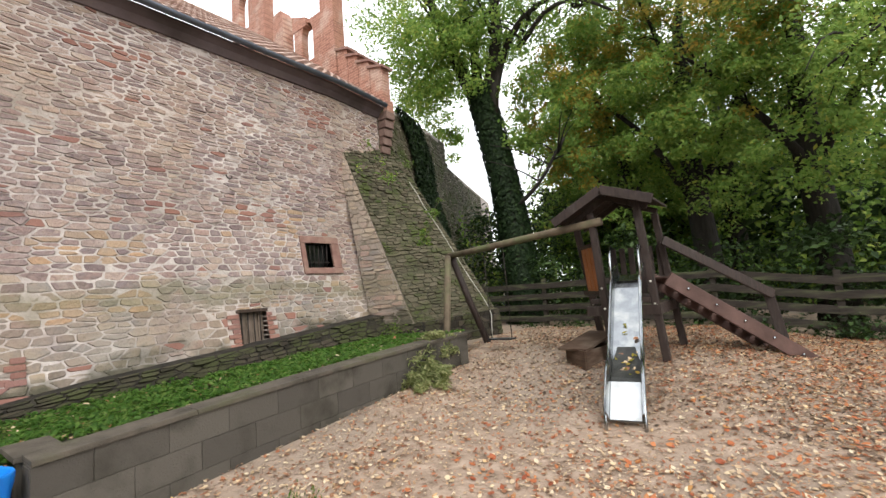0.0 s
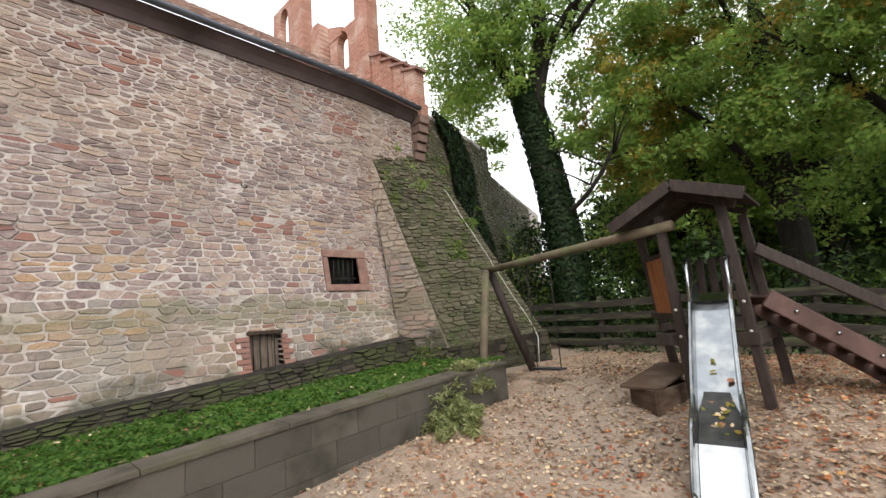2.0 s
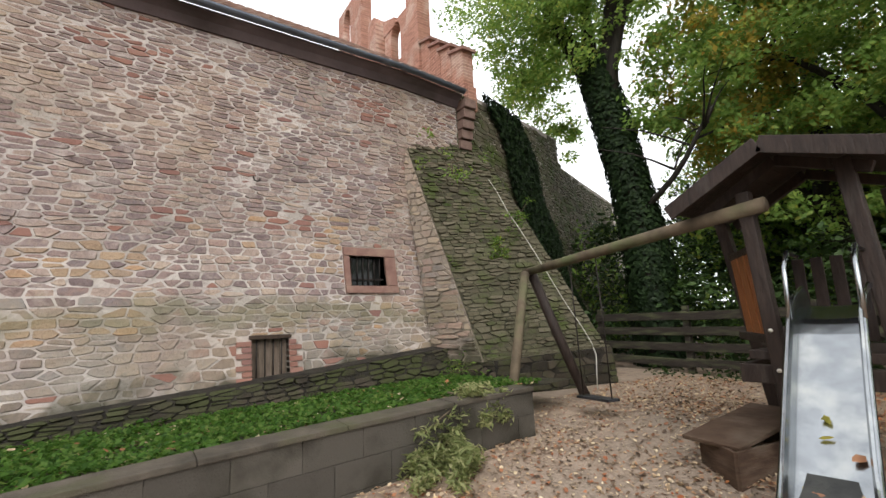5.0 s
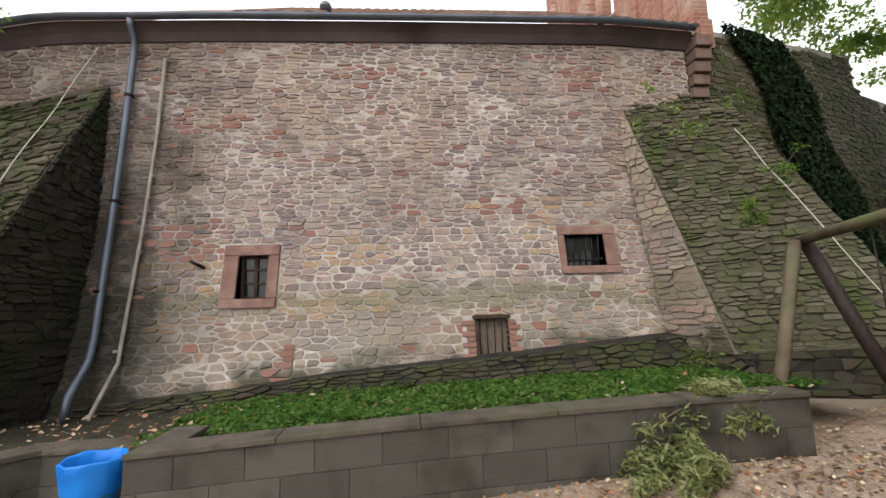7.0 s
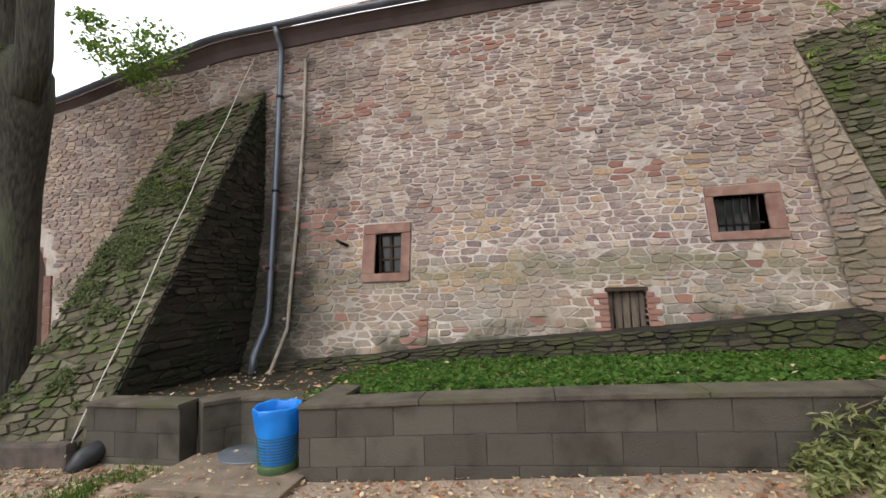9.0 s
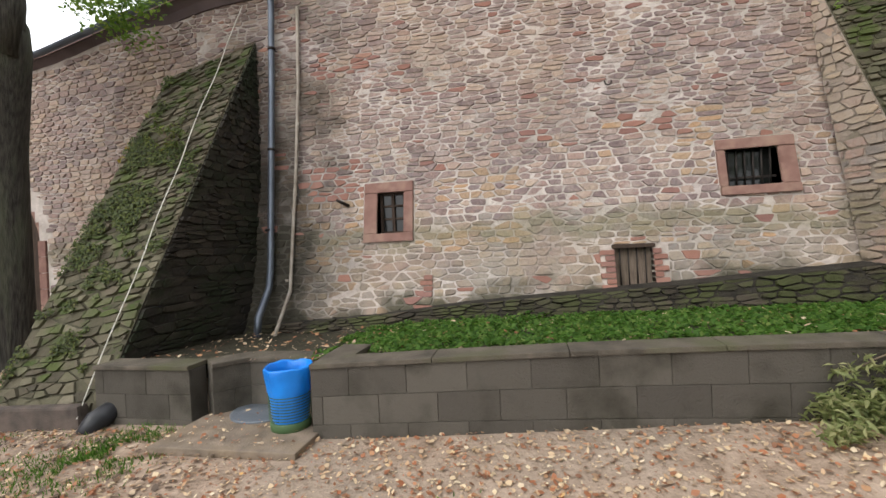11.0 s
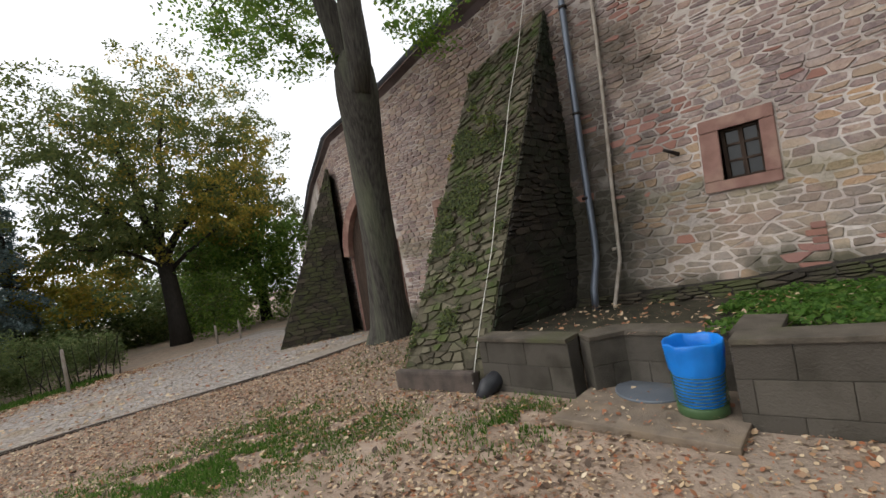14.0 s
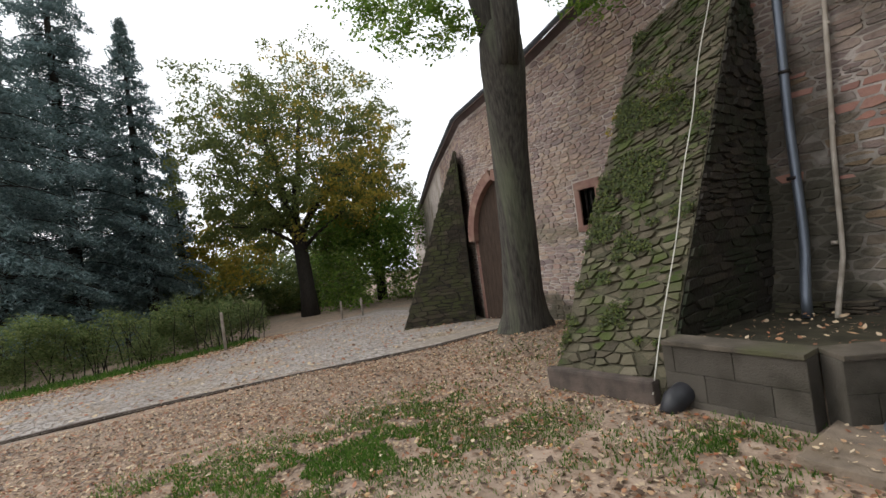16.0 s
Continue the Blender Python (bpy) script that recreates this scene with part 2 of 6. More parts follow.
M_CABLE = material("white_cable", [(0.3, (0.42, 0.40, 0.35)), (0.7, (0.58, 0.56, 0.50))], rough=0.5, bump=0)
M_BARK = material("grey_furrowed_bark", [(0.25, (0.012, 0.011, 0.009)), (0.75, (0.082, 0.075, 0.062))], scale=9, stretch=(3.4, 3.4, 0.4), bump=1.0, bump_scale=9, stain=(0.10, 0.11, 0.07), stain_scale=0.8)
M_DARKBARK = material("dark_bark", [(0.2, (0.011, 0.009, 0.007)), (0.8, (0.034, 0.029, 0.023))], scale=7, stretch=(3, 3, 0.6), bump=0.8, bump_scale=9)


def leaf_material(name, stops, glow=0.6):
    stops = [(p, tuple(min(0.6, 1.35 * v) for v in c)) for p, c in stops]
    return material(name, stops, island=True, scale=3, bump=0, rough=0.5, through_light=glow, spec=0.25)


L_GREEN = leaf_material("green_leaves", [(0.0, (0.055, 0.10, 0.018)), (0.5, (0.10, 0.175, 0.032)), (0.85, (0.165, 0.23, 0.045)), (1.0, (0.32, 0.26, 0.04))])
L_BRIGHT = leaf_material("light_green_leaves", [(0.0, (0.090, 0.160, 0.030)), (0.5, (0.155, 0.250, 0.050)), (0.82, (0.230, 0.305, 0.065)), (1.0, (0.44, 0.36, 0.06))])
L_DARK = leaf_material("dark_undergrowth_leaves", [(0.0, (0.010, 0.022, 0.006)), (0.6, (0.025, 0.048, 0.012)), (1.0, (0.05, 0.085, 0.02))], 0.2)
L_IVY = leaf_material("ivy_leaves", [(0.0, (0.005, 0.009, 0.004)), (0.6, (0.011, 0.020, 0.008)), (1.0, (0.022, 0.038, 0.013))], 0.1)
L_IVY.node_tree.nodes["Principled BSDF"].inputs["Specular IOR Level"].default_value = 0.06
L_YELLOW = leaf_material("yellowing_leaves", [(0.0, (0.115, 0.127, 0.023)), (0.5, (0.218, 0.196, 0.034)), (0.8, (0.345, 0.253, 0.040)), (1.0, (0.322, 0.149, 0.034))])
L_OLIVE = leaf_material("olive_leaves", [(0.0, (0.05, 0.07, 0.02)), (0.5, (0.09, 0.118, 0.034)), (0.85, (0.14, 0.15, 0.045)), (1.0, (0.22, 0.16, 0.045))])
L_SPRUCE = leaf_material("blue_spruce_needles", [(0.0, (0.051, 0.084, 0.078)), (0.6, (0.120, 0.173, 0.173)), (1.0, (0.225, 0.285, 0.292))], 0.4)
L_RED = leaf_material("red_fallen_leaves", [(0.0, (0.13, 0.03, 0.015)), (0.4, (0.25, 0.075, 0.03)), (0.8, (0.31, 0.13, 0.05)), (1.0, (0.36, 0.24, 0.06))], 0.1)
L_HEDGE = leaf_material("hedge_leaves", [(0.0, (0.065, 0.095, 0.032)), (0.6, (0.135, 0.175, 0.065)), (0.93, (0.21, 0.225, 0.095)), (1.0, (0.31, 0.17, 0.075))])
L_WILT = leaf_material("wilting_leaves", [(0.0, (0.10, 0.13, 0.045)), (0.5, (0.22, 0.245, 0.10)), (0.9, (0.34, 0.33, 0.17)), (1.0, (0.36, 0.25, 0.10))])
L_GRASS = leaf_material("grass_blades", [(0.0, (0.022, 0.055, 0.008)), (0.4, (0.05, 0.115, 0.016)), (0.75, (0.085, 0.16, 0.028)), (1.0, (0.17, 0.20, 0.06))])
L_FALLEN = leaf_material("fallen_autumn_leaves", [(0.0, (0.07, 0.035, 0.022)), (0.18, (0.16, 0.075, 0.04)), (0.32, (0.23, 0.085, 0.04)), (0.46, (0.27, 0.165, 0.09)), (0.60, (0.42, 0.33, 0.215)), (0.72, (0.20, 0.125, 0.075)), (0.84, (0.44, 0.37, 0.26)), (0.93, (0.36, 0.20, 0.06)), (1.0, (0.36, 0.29, 0.05))], 0.1)
L_BROWN = leaf_material("brown_rotting_leaves", [(0.0, (0.035, 0.024, 0.017)), (0.5, (0.08, 0.052, 0.035)), (0.85, (0.13, 0.085, 0.05)), (1.0, (0.20, 0.15, 0.08))], 0.05)
M_SOIL = material("sandy_soil", [(0.2, (0.15, 0.105, 0.075)), (0.5, (0.30, 0.222, 0.163)), (0.8, (0.42, 0.325, 0.25))], scale=5, detail=12, bump=0.9, bump_scale=30, rough=0.95, stain=(0.25, 0.20, 0.155), stain_scale=0.5, stain_at=(0.45, 0.65))
M_EARTH = material("dark_bed_earth", [(0.3, (0.018, 0.017, 0.009)), (0.7, (0.05, 0.043, 0.026))], scale=6, bump=0.6)
M_SETT = material("granite_setts", [(0.0, (0.20, 0.178, 0.16)), (0.5, (0.31, 0.278, 0.252)), (1.0, (0.39, 0.352, 0.325))], island=True, rough=0.6, scale=12, bump=0.5, stain=(0.30, 0.22, 0.13), stain_scale=0.8, stain_at=(0.5, 0.8))
M_SETTJOINT = material("sett_joint_sand", [(0.3, (0.20, 0.17, 0.14)), (0.7, (0.31, 0.265, 0.22))], scale=8, bump=0.5)
M_KERB = material("dark_kerb_stone", [(0.3, (0.05, 0.04, 0.034)), (0.7, (0.11, 0.085, 0.07))], scale=6, bump=0.4)


# ---- building helpers ----
def mesh_ob(name, verts, faces, mat, parent=None, label="", smooth=False):
    me = bpy.data.meshes.new(name)
    me.from_pydata([tuple(v) for v in verts], [], faces)
    me.materials.append(mat)
    if smooth:
        me.shade_smooth()
    ob = new(name, me)
    if parent:
        ob.parent = parent
    if label:
        ob["label"] = label
    return ob


def part(name, bm, mat, parent=None, label="", smooth=False):
    me = bpy.data.meshes.new(name)
    bm.to_mesh(me)
    bm.free()
    me.materials.append(mat)
    if smooth:
        me.shade_smooth()
    ob = new(name, me)
    if parent:
        ob.parent = parent
    if label:
        ob["label"] = label
    return ob


def empty(name, x, y, z, label, category, group="", kind=""):
    ob = new(name)
    ob.location = (x, y, z)
    return tagged(ob, label, category, group, kind)


def hang(ob, thing):
    """Makes ob, built in world coordinates, a part of thing."""
    ob.parent = thing
    root, shift = thing, Vector((0, 0, 0))
    while root:
        shift += root.location
        root = root.parent
    ob.matrix_parent_inverse = Matrix.Translation(-shift)
    return ob


def fix(ob, piece):
    """Makes ob, built in world coordinates, a sub-part of a part that was hung on a thing."""
    ob.parent = piece
    ob.matrix_parent_inverse = Matrix.Identity(4)
    return ob


def beam_bm(a, b, w, h, up=(0, 0, 1), bevel=0.008, bm=None):
    """A bevelled timber from a to b, w wide and h high."""
    a, b, up = Vector(a), Vector(b), Vector(up)
    d = (b - a).normalized()
    s = d.cross(up).normalized()
    u = s.cross(d).normalized()
    own = bmesh.new()
    vs = [own.verts.new(p + s * i * w / 2 + u * j * h / 2) for p in (a, b) for i, j in ((-1, -1), (1, -1), (1, 1), (-1, 1))]
    for f in ((0, 1, 2, 3), (7, 6, 5, 4), (0, 4, 5, 1), (1, 5, 6, 2), (2, 6, 7, 3), (3, 7, 4, 0)):
        own.faces.new([vs[i] for i in f])
    bmesh.ops.recalc_face_normals(own, faces=own.faces)
    if bevel:
        bmesh.ops.bevel(own, geom=own.edges[:], offset=bevel, segments=2, affect="EDGES", profile=0.6)
    return own


def tube_data(points, radii, n=10, wobble=0.0, seed=0):
    pts = [Vector(p) for p in points]
    verts, faces = [], []
    side = None
    for i, p in enumerate(pts):
        d = (pts[min(i + 1, len(pts) - 1)] - pts[max(i - 1, 0)]).normalized()
        if side is None:
            side = d.orthogonal().normalized()
        side = (side - d * side.dot(d)).normalized()
        o = d.cross(side)
        for j in range(n):
            a = 2 * math.pi * j / n
            q = side * math.cos(a) + o * math.sin(a)
            r = radii[i] * (1 + wobble * noise.noise(Vector((j * 0.9 + seed * 3.1, i * 0.35, seed))))
            verts.append(p + q * r)
    for i in range(len(pts) - 1):
        for j in range(n):
            k = (j + 1) % n
            faces.append((i * n + j, i * n + k, (i + 1) * n + k, (i + 1) * n + j))
    faces.append(tuple(range(n - 1, -1, -1)))
    faces.append(tuple((len(pts) - 1) * n + j for j in range(n)))
    return verts, faces


def tube(name, points, radii, mat, parent=None, n=10, label="", wobble=0.0, seed=0):
    if not isinstance(radii, (list, tuple)):
        radii = [radii] * len(points)
    v, f = tube_data(points, radii, n, wobble, seed)
    ob = mesh_ob(name, v, f, mat, None, label, True)
    return hang(ob, parent) if parent else ob


def merge(pieces):
    verts, faces = [], []
    for v, f in pieces:
        o = len(verts)
        verts.extend(v)
        faces.extend(tuple(i + o for i in q) for q in f)
    return verts, faces


def smoothstep(a, b, x):
    t = min(1.0, max(0.0, (x - a) / (b - a)))
    return t * t * (3 - 2 * t)


def lerp_table(table, x):
    for (x0, y0), (x1, y1) in zip(table, table[1:]):
        if x <= x1:
            return y0 + (y1 - y0) * max(0.0, (x - x0)) / (x1 - x0)
    return table[-1][1]


# ---- the lie of the land ----
def ground_z(x, y):
    low = -0.05 + 0.046 * min(0.0, y + 1.0) if y > -22 else -1.016 - 0.02 * (-22 - y)
    w = 0.35 + 0.65 * smoothstep(1.2, -0.9, x)
    beside = 0.34 * smoothstep(0.0, 6.2, y) * min(1.0, max(0.22, (-x - 0.5) / 3.4))
    rise = max(0.42 * smoothstep(3.0, 7.5, y) * w, beside)
    mound = 0.24 * math.exp(-((x + 6.1) ** 2 + (y + 5.4) ** 2) / 2.2)
    return low + rise + mound


WALL = [(-39, -22.0), (-26, -16.0), (-15.5, -10.8), (-9.4, -8.0), (-6, -7.62), (-2.6, -7.25), (6.2, -7.25), (8.2, -7.45), (11.3, -8.4), (15, -9.7), (20, -11.4)]
BATTER = [(-2, 0.74), (0.3, 0.70), (0.55, 0.62), (0.9, 0.44), (1.3, 0.35), (1.7, 0.28), (2.4, 0.14), (2.8, 0.07), (4, 0.02), (6.5, -0.02)]


def wall_face(y, z):
    flare = lerp_table(BATTER, z)
    f = smoothstep(-4.6, -2.6, y)
    return Vector((lerp_table(WALL, y) + flare * f + 0.1 * (1 - f), y, z))


def gutter_z(y):
    return lerp_table([(-38, 5.3), (-9.7, 5.36), (-6.3, 5.55), (-4.4, 5.78), (-2.5, 5.99), (0, 6.08), (3, 6.13), (7.7, 6.18)], y)


def wall_top(y):
    if y < 7.75:
        return gutter_z(y) - 0.14
    return lerp_table([(7.75, 6.36), (12.68, 6.85), (12.72, 6.0), (20, 5.9)], y)


def bed_z(x, y):
    front = lerp_table([(-3, 0.42), (0.7, 0.47), (2, 0.56), (3.3, 0.62), (4.7, 0.67), (5.9, 0.69), (8, 0.72)], y)
    back = lerp_table([(-3, 0.30), (0, 0.36), (1.8, 0.48), (3.3, 0.52), (6, 0.58), (8, 0.6)], y)
    f = min(1, max(0, (x + 6.5) / 2.2))
    return back + (front - back) * f


def coping_z(y):
    return lerp_table([(0.7, 0.585), (2.0, 0.66), (3.3, 0.72), (4.7, 0.765), (5.9, 0.785)], y)


def ledge_z(y):
    return lerp_table([(-1.8, 0.43), (0.4, 0.57), (1.7, 0.71), (3.8, 0.85), (5.1, 0.95), (6.6, 1.07)], y)


# openings in the long wall: y0, y1, z0, z1
HOLES = [(5.17, 5.80, 2.12, 2.62), (0.30, 0.72, 1.75, 2.38), (3.68, 4.17, 0.84, 1.37), (-5.05, -4.65, 1.75, 2.45)]
ARCH_Y, ARCH_R, ARCH_SPRING = -8.05, 1.1, 1.8


def in_arch(y, z):
    if abs(y - ARCH_Y) > ARCH_R:
        return False
    if z < ARCH_SPRING:
        return True
    reach = 1.55 * ARCH_R
    side = abs(y - ARCH_Y) + reach - ARCH_R
    return side * side + (z - ARCH_SPRING) ** 2 < reach * reach


def build_wall():
    ys = sorted(set([round(-39 + 1.0 * i, 3) for i in range(29)] + [round(-10 + 0.1 * i, 3) for i in range(40)] + [round(-6 + 0.25 * i, 3) for i in range(105)] + [h[i] for h in HOLES for i in (0, 1)] + [7.74, 7.76, 12.68, 12.72]))
    zs = sorted(set([-2.0, -1.2] + [round(-0.7 + 0.1 * i, 3) for i in range(45)] + [round(3.8 + 0.25 * i, 3) for i in range(9)] + [5.35, 5.95] + [h[i] for h in HOLES for i in (2, 3)]))
    zs = [z for z in zs if z <= 5.95]

    def lift(y, z):
        return z if z < 3.8 else 3.8 + (z - 3.8) * (wall_top(y) - 3.8) / 2.15
    solid = set()
    for i in range(len(ys) - 1):
        for j in range(len(zs) - 1):
            yc, zc = (ys[i] + ys[i + 1]) / 2, (zs[j] + zs[j + 1]) / 2
            if in_arch(yc, zc):
                continue
            if any(h[0] < yc < h[1] and h[2] < zc < h[3] for h in HOLES):
                continue
            solid.add((i, j))
    verts, index, faces = [], {}, []

    def v(i, j, back):
        key = (i, j, back)
        if key not in index:
            z = lift(ys[i], zs[j])
            p = wall_face(ys[i], z)
            if back:
                p = Vector((lerp_table(WALL, ys[i]) - 0.75, ys[i], z))
            else:
                p.x += 0.008 * noise.noise(Vector((ys[i] * 1.3, z * 1.3, 0))) - 0.008
            index[key] = len(verts)
            verts.append(p)
        return index[key]

    for i, j in solid:
        faces.append((v(i, j, 0), v(i + 1, j, 0), v(i + 1, j + 1, 0), v(i, j + 1, 0)))
        faces.append((v(i, j + 1, 1), v(i + 1, j + 1, 1), v(i + 1, j, 1), v(i, j, 1)))
        for di, dj, a, b in ((-1, 0, (0, 0), (0, 1)), (1, 0, (1, 1), (1, 0)), (0, -1, (1, 0), (0, 0)), (0, 1, (0, 1), (1, 1))):
            if (i + di, j + dj) not in solid:
                p, q = (i + a[0], j + a[1]), (i + b[0], j + b[1])
                faces.append((v(*p, 0), v(*q, 0), v(*q, 1), v(*p, 1)))
    return tagged(mesh_ob("wall_main", verts, faces, M_MORTAR), "long castle wall of reddish rubble sandstone in pale mortar", "wall", kind="structure")


wall_main = build_wall()


# ---- rubble stones ----
def clip_cell(poly, nu, nv, c):
    """The part of a polygon where nu * u + nv * v <= c."""
    out = []
    for (u0, v0), (u1, v1) in zip(poly, poly[1:] + poly[:1]):
        d0, d1 = nu * u0 + nv * v0 - c, nu * u1 + nv * v1 - c
        if d0 <= 0:
            out.append((u0, v0))
        if (d0 < 0) != (d1 < 0) and d0 != d1:
            t = d0 / (d0 - d1)
            out.append((u0 + (u1 - u0) * t, v0 + (v1 - v0) * t))
    return out


def cell_area(poly):
    return 0.5 * abs(sum(a[0] * b[1] - b[0] * a[1] for a, b in zip(poly, poly[1:] + poly[:1])))


def rubble(P, u0, u1, v0, v1, heights, widths, gap=0.016, depth=(0.002, 0.02), holes=(), skip=None, seed=1, flip=1, jitter=0.15, k2=9.0):
    """Irregular fitted stones on the face P(u, v): each takes the room nearer to its centre than to any other. heights(v) and widths(v)
    give the ranges of size. Each stone is (verts, faces, u, v)."""
    rnd = random.Random(seed)
    seeds, grid = [], {}
    v = v0 - 0.1
    while v < v1 + 0.1:
        h = rnd.uniform(*heights(v))
        u = u0 - 0.3 + rnd.uniform(0, 0.2)
        while u < u1 + 0.3:
            w = rnd.uniform(*widths(v)) * (0.55 if rnd.random() < 0.22 else 1)
            if rnd.random() < 0.16 and h > 0.07:
                seeds.append((u + w * rnd.uniform(0.4, 0.6), v + 0.25 * h))
                seeds.append((u + w * rnd.uniform(0.4, 0.6), v + 0.75 * h))
            else:
                seeds.append((u + w * rnd.uniform(0.35, 0.65), v + h * (0.5 + rnd.uniform(-jitter, jitter))))
            u += w
        v += h
    for i, (a, b) in enumerate(seeds):
        grid.setdefault((int(a // 0.3), int(b // 0.15)), []).append(i)
    out = []
    for i, (a, b) in enumerate(seeds):
        if not (u0 - 0.15 < a < u1 + 0.15 and v0 - 0.08 < b < v1 + 0.08) or (skip and skip(a, b)):
            continue
        gi, gj = int(a // 0.3), int(b // 0.15)
        near = sorted((((seeds[j][0] - a) ** 2 + k2 * (seeds[j][1] - b) ** 2), j) for x in range(gi - 2, gi + 3) for y in range(gj - 2, gj + 3) for j in grid.get((x, y), ()) if j != i)
        poly = [(a - 0.4, b - 0.2), (a + 0.4, b - 0.2), (a + 0.4, b + 0.2), (a - 0.4, b + 0.2)]
        g = gap * rnd.uniform(0.2, 0.8)
        reach = 9.0
        for d2, j in near:
            if d2 > 4 * reach:
                break
            du, dv = seeds[j][0] - a, (seeds[j][1] - b) * k2
            ln = math.hypot(du, dv)
            if ln < 1e-6:
                continue
            mid = (du * (a + seeds[j][0]) / 2 + dv * (b + seeds[j][1]) / 2) / ln
            poly = clip_cell(poly, du / ln, dv / ln, mid - g)
            if len(poly) < 3:
                break
            reach = max((p[0] - a) ** 2 + k2 * (p[1] - b) ** 2 for p in poly)
        for nu, nv, c in ((-1, 0, -u0), (1, 0, u1), (0, -1, -v0), (0, 1, v1)):
            if len(poly) > 2:
                poly = clip_cell(poly, nu, nv, c)
        for y0, y1, z0, z1 in holes:
            if len(poly) > 2 and max(p[0] for p in poly) > y0 and min(p[0] for p in poly) < y1 and max(p[1] for p in poly) > z0 and min(p[1] for p in poly) < z1:
                poly = max((clip_cell(poly, *q) for q in ((1, 0, y0), (-1, 0, -y1), (0, 1, z0), (0, -1, -z1))), key=lambda q: cell_area(q) if len(q) > 2 else 0)
        if len(poly) < 3 or cell_area(poly) < 0.0009:
            continue
        ring = []
        m = len(poly)
        for q in range(m):
            p, o, n_ = poly[q], poly[q - 1], poly[(q + 1) % m]
            for e in (o, n_):
                c = min(0.42, rnd.uniform(0.004, 0.018) / (math.hypot(e[0] - p[0], e[1] - p[1]) + 1e-6))
                ring.append((p[0] + (e[0] - p[0]) * c, p[1] + (e[1] - p[1]) * c))
        mu, mv = sum(p[0] for p in ring) / len(ring), sum(p[1] for p in ring) / len(ring)
        p0 = P(mu, mv)
        nrm = (P(mu + 0.01, mv) - p0).cross(P(mu, mv + 0.01) - p0).normalized() * flip
        dep = rnd.uniform(*depth)
        tu, tv = rnd.uniform(-0.05, 0.05), rnd.uniform(-0.08, 0.08)
        size = max(0.05, math.sqrt(cell_area(poly)))
        shrink = 1 - min(0.22, 0.010 / size)
        n = len(ring)
        vs = [P(x, y) - nrm * 0.02 for x, y in ring]
        vs += [P(mu + (x - mu) * shrink, mv + (y - mv) * shrink) + nrm * (dep + tu * (x - mu) + tv * (y - mv) + rnd.uniform(-0.002, 0.002)) for x, y in ring]
        fs = [tuple(range(n, 2 * n))] + [(q, (q + 1) % n, n + (q + 1) % n, n + q) for q in range(n)]
        if flip < 0:
            fs = [tuple(reversed(q)) for q in fs]
        out.append((vs, fs, mu, mv))
    return out


def lay_stones(stones, parent, mat, single=None, name="stone", stuff="stones"):
    """The stones for which single(u, v) holds become parts, at most 300; the rest one joined part."""
    rest = []
    count = 0
    for vs, fs, u, v in stones:
        if single and count < 300 and single(u, v):
            hang(mesh_ob(name, vs, fs, mat), parent)
            count += 1
        else:
            rest.append((vs, fs))
    if rest:
        ob = mesh_ob(stuff, *merge(rest), mat)
        hang(ob, parent)
        tagged(ob, kind="stuff")


SURROUNDS = ((5.06, 6.02, 2.0, 2.78), (0.07, 0.89, 1.6, 2.57), (3.50, 4.36, 0.80, 1.43), (-5.25, -4.45, 1.6, 2.65))


def arch_room(u, v):
    return in_arch(u, v) or (abs(u - ARCH_Y) < ARCH_R + 0.28 and v < ARCH_SPRING + 1.9 and in_arch(ARCH_Y + (u - ARCH_Y) * 0.80, v * 0.93))


def course_height(v):
    """Thin flat courses high up, larger blocks lower down."""
    f = smoothstep(3.4, 2.7, v)
    return 0.045 + 0.025 * f, 0.095 + 0.060 * f


def stone_length(v):
    f = smoothstep(3.4, 2.7, v)
    return 0.11 + 0.01 * f, 0.42 - 0.08 * f


def above_eaves(u, v):
    return v > wall_top(u) - 0.10 or arch_room(u, v)


MAIN = rubble(wall_face, -2.9, 7.7, 0.45, 6.1, course_height, stone_length, gap=0.017, depth=(-0.007, 0.011), holes=SURROUNDS, skip=above_eaves, seed=3)
RED_PATCHES = ((-0.95, 0.05, 2.30, 2.85), (1.0, 1.3, 2.62, 2.82), (2.45, 2.9, 2.95, 3.2), (3.9, 4.6, 2.95, 3.28), (5.4, 6.2, 5.1, 5.5), (5.2, 5.7, 4.55, 4.8), (0.86, 1.1, 0.62, 0.95), (-0.9, 0.3, 4.3, 4.6), (1.5, 2.6, 5.2, 5.5))
OCHRE_PATCHES = ((-1.1, 0.06, 1.35, 2.28), (1.2, 2.4, 2.2, 2.6), (4.6, 5.05, 2.3, 3.4), (1.1, 3.0, 1.55, 1.8))
hue = random.Random(17)
REDS, OCHRES, UPPER, LOWER = [], [], [], []
for st in MAIN:
    u_, v_ = st[2], st[3]
    if any(a < u_ < b and c < v_ < d for a, b, c, d in RED_PATCHES) and hue.random() < 0.75 or hue.random() < 0.035:
        REDS.append(st)
    elif any(a < u_ < b and c < v_ < d for a, b, c, d in OCHRE_PATCHES) and hue.random() < 0.6 or (v_ < 3.2 and hue.random() < 0.05):
        OCHRES.append(st)
    elif v_ > 1.72 + 0.3 * hue.random():
        UPPER.append(st)
    else:
        LOWER.append(st)
FARLEFT = rubble(wall_face, -14.0, -2.9, -0.7, 5.8, lambda v: (0.06, 0.14), lambda v: (0.12, 0.40), gap=0.02, holes=SURROUNDS, skip=above_eaves, seed=7)
FARRIGHT = rubble(wall_face, 7.7, 18.0, 0.3, 6.8, lambda v: (0.08, 0.17), lambda v: (0.15, 0.42), gap=0.014, skip=above_eaves, seed=8)


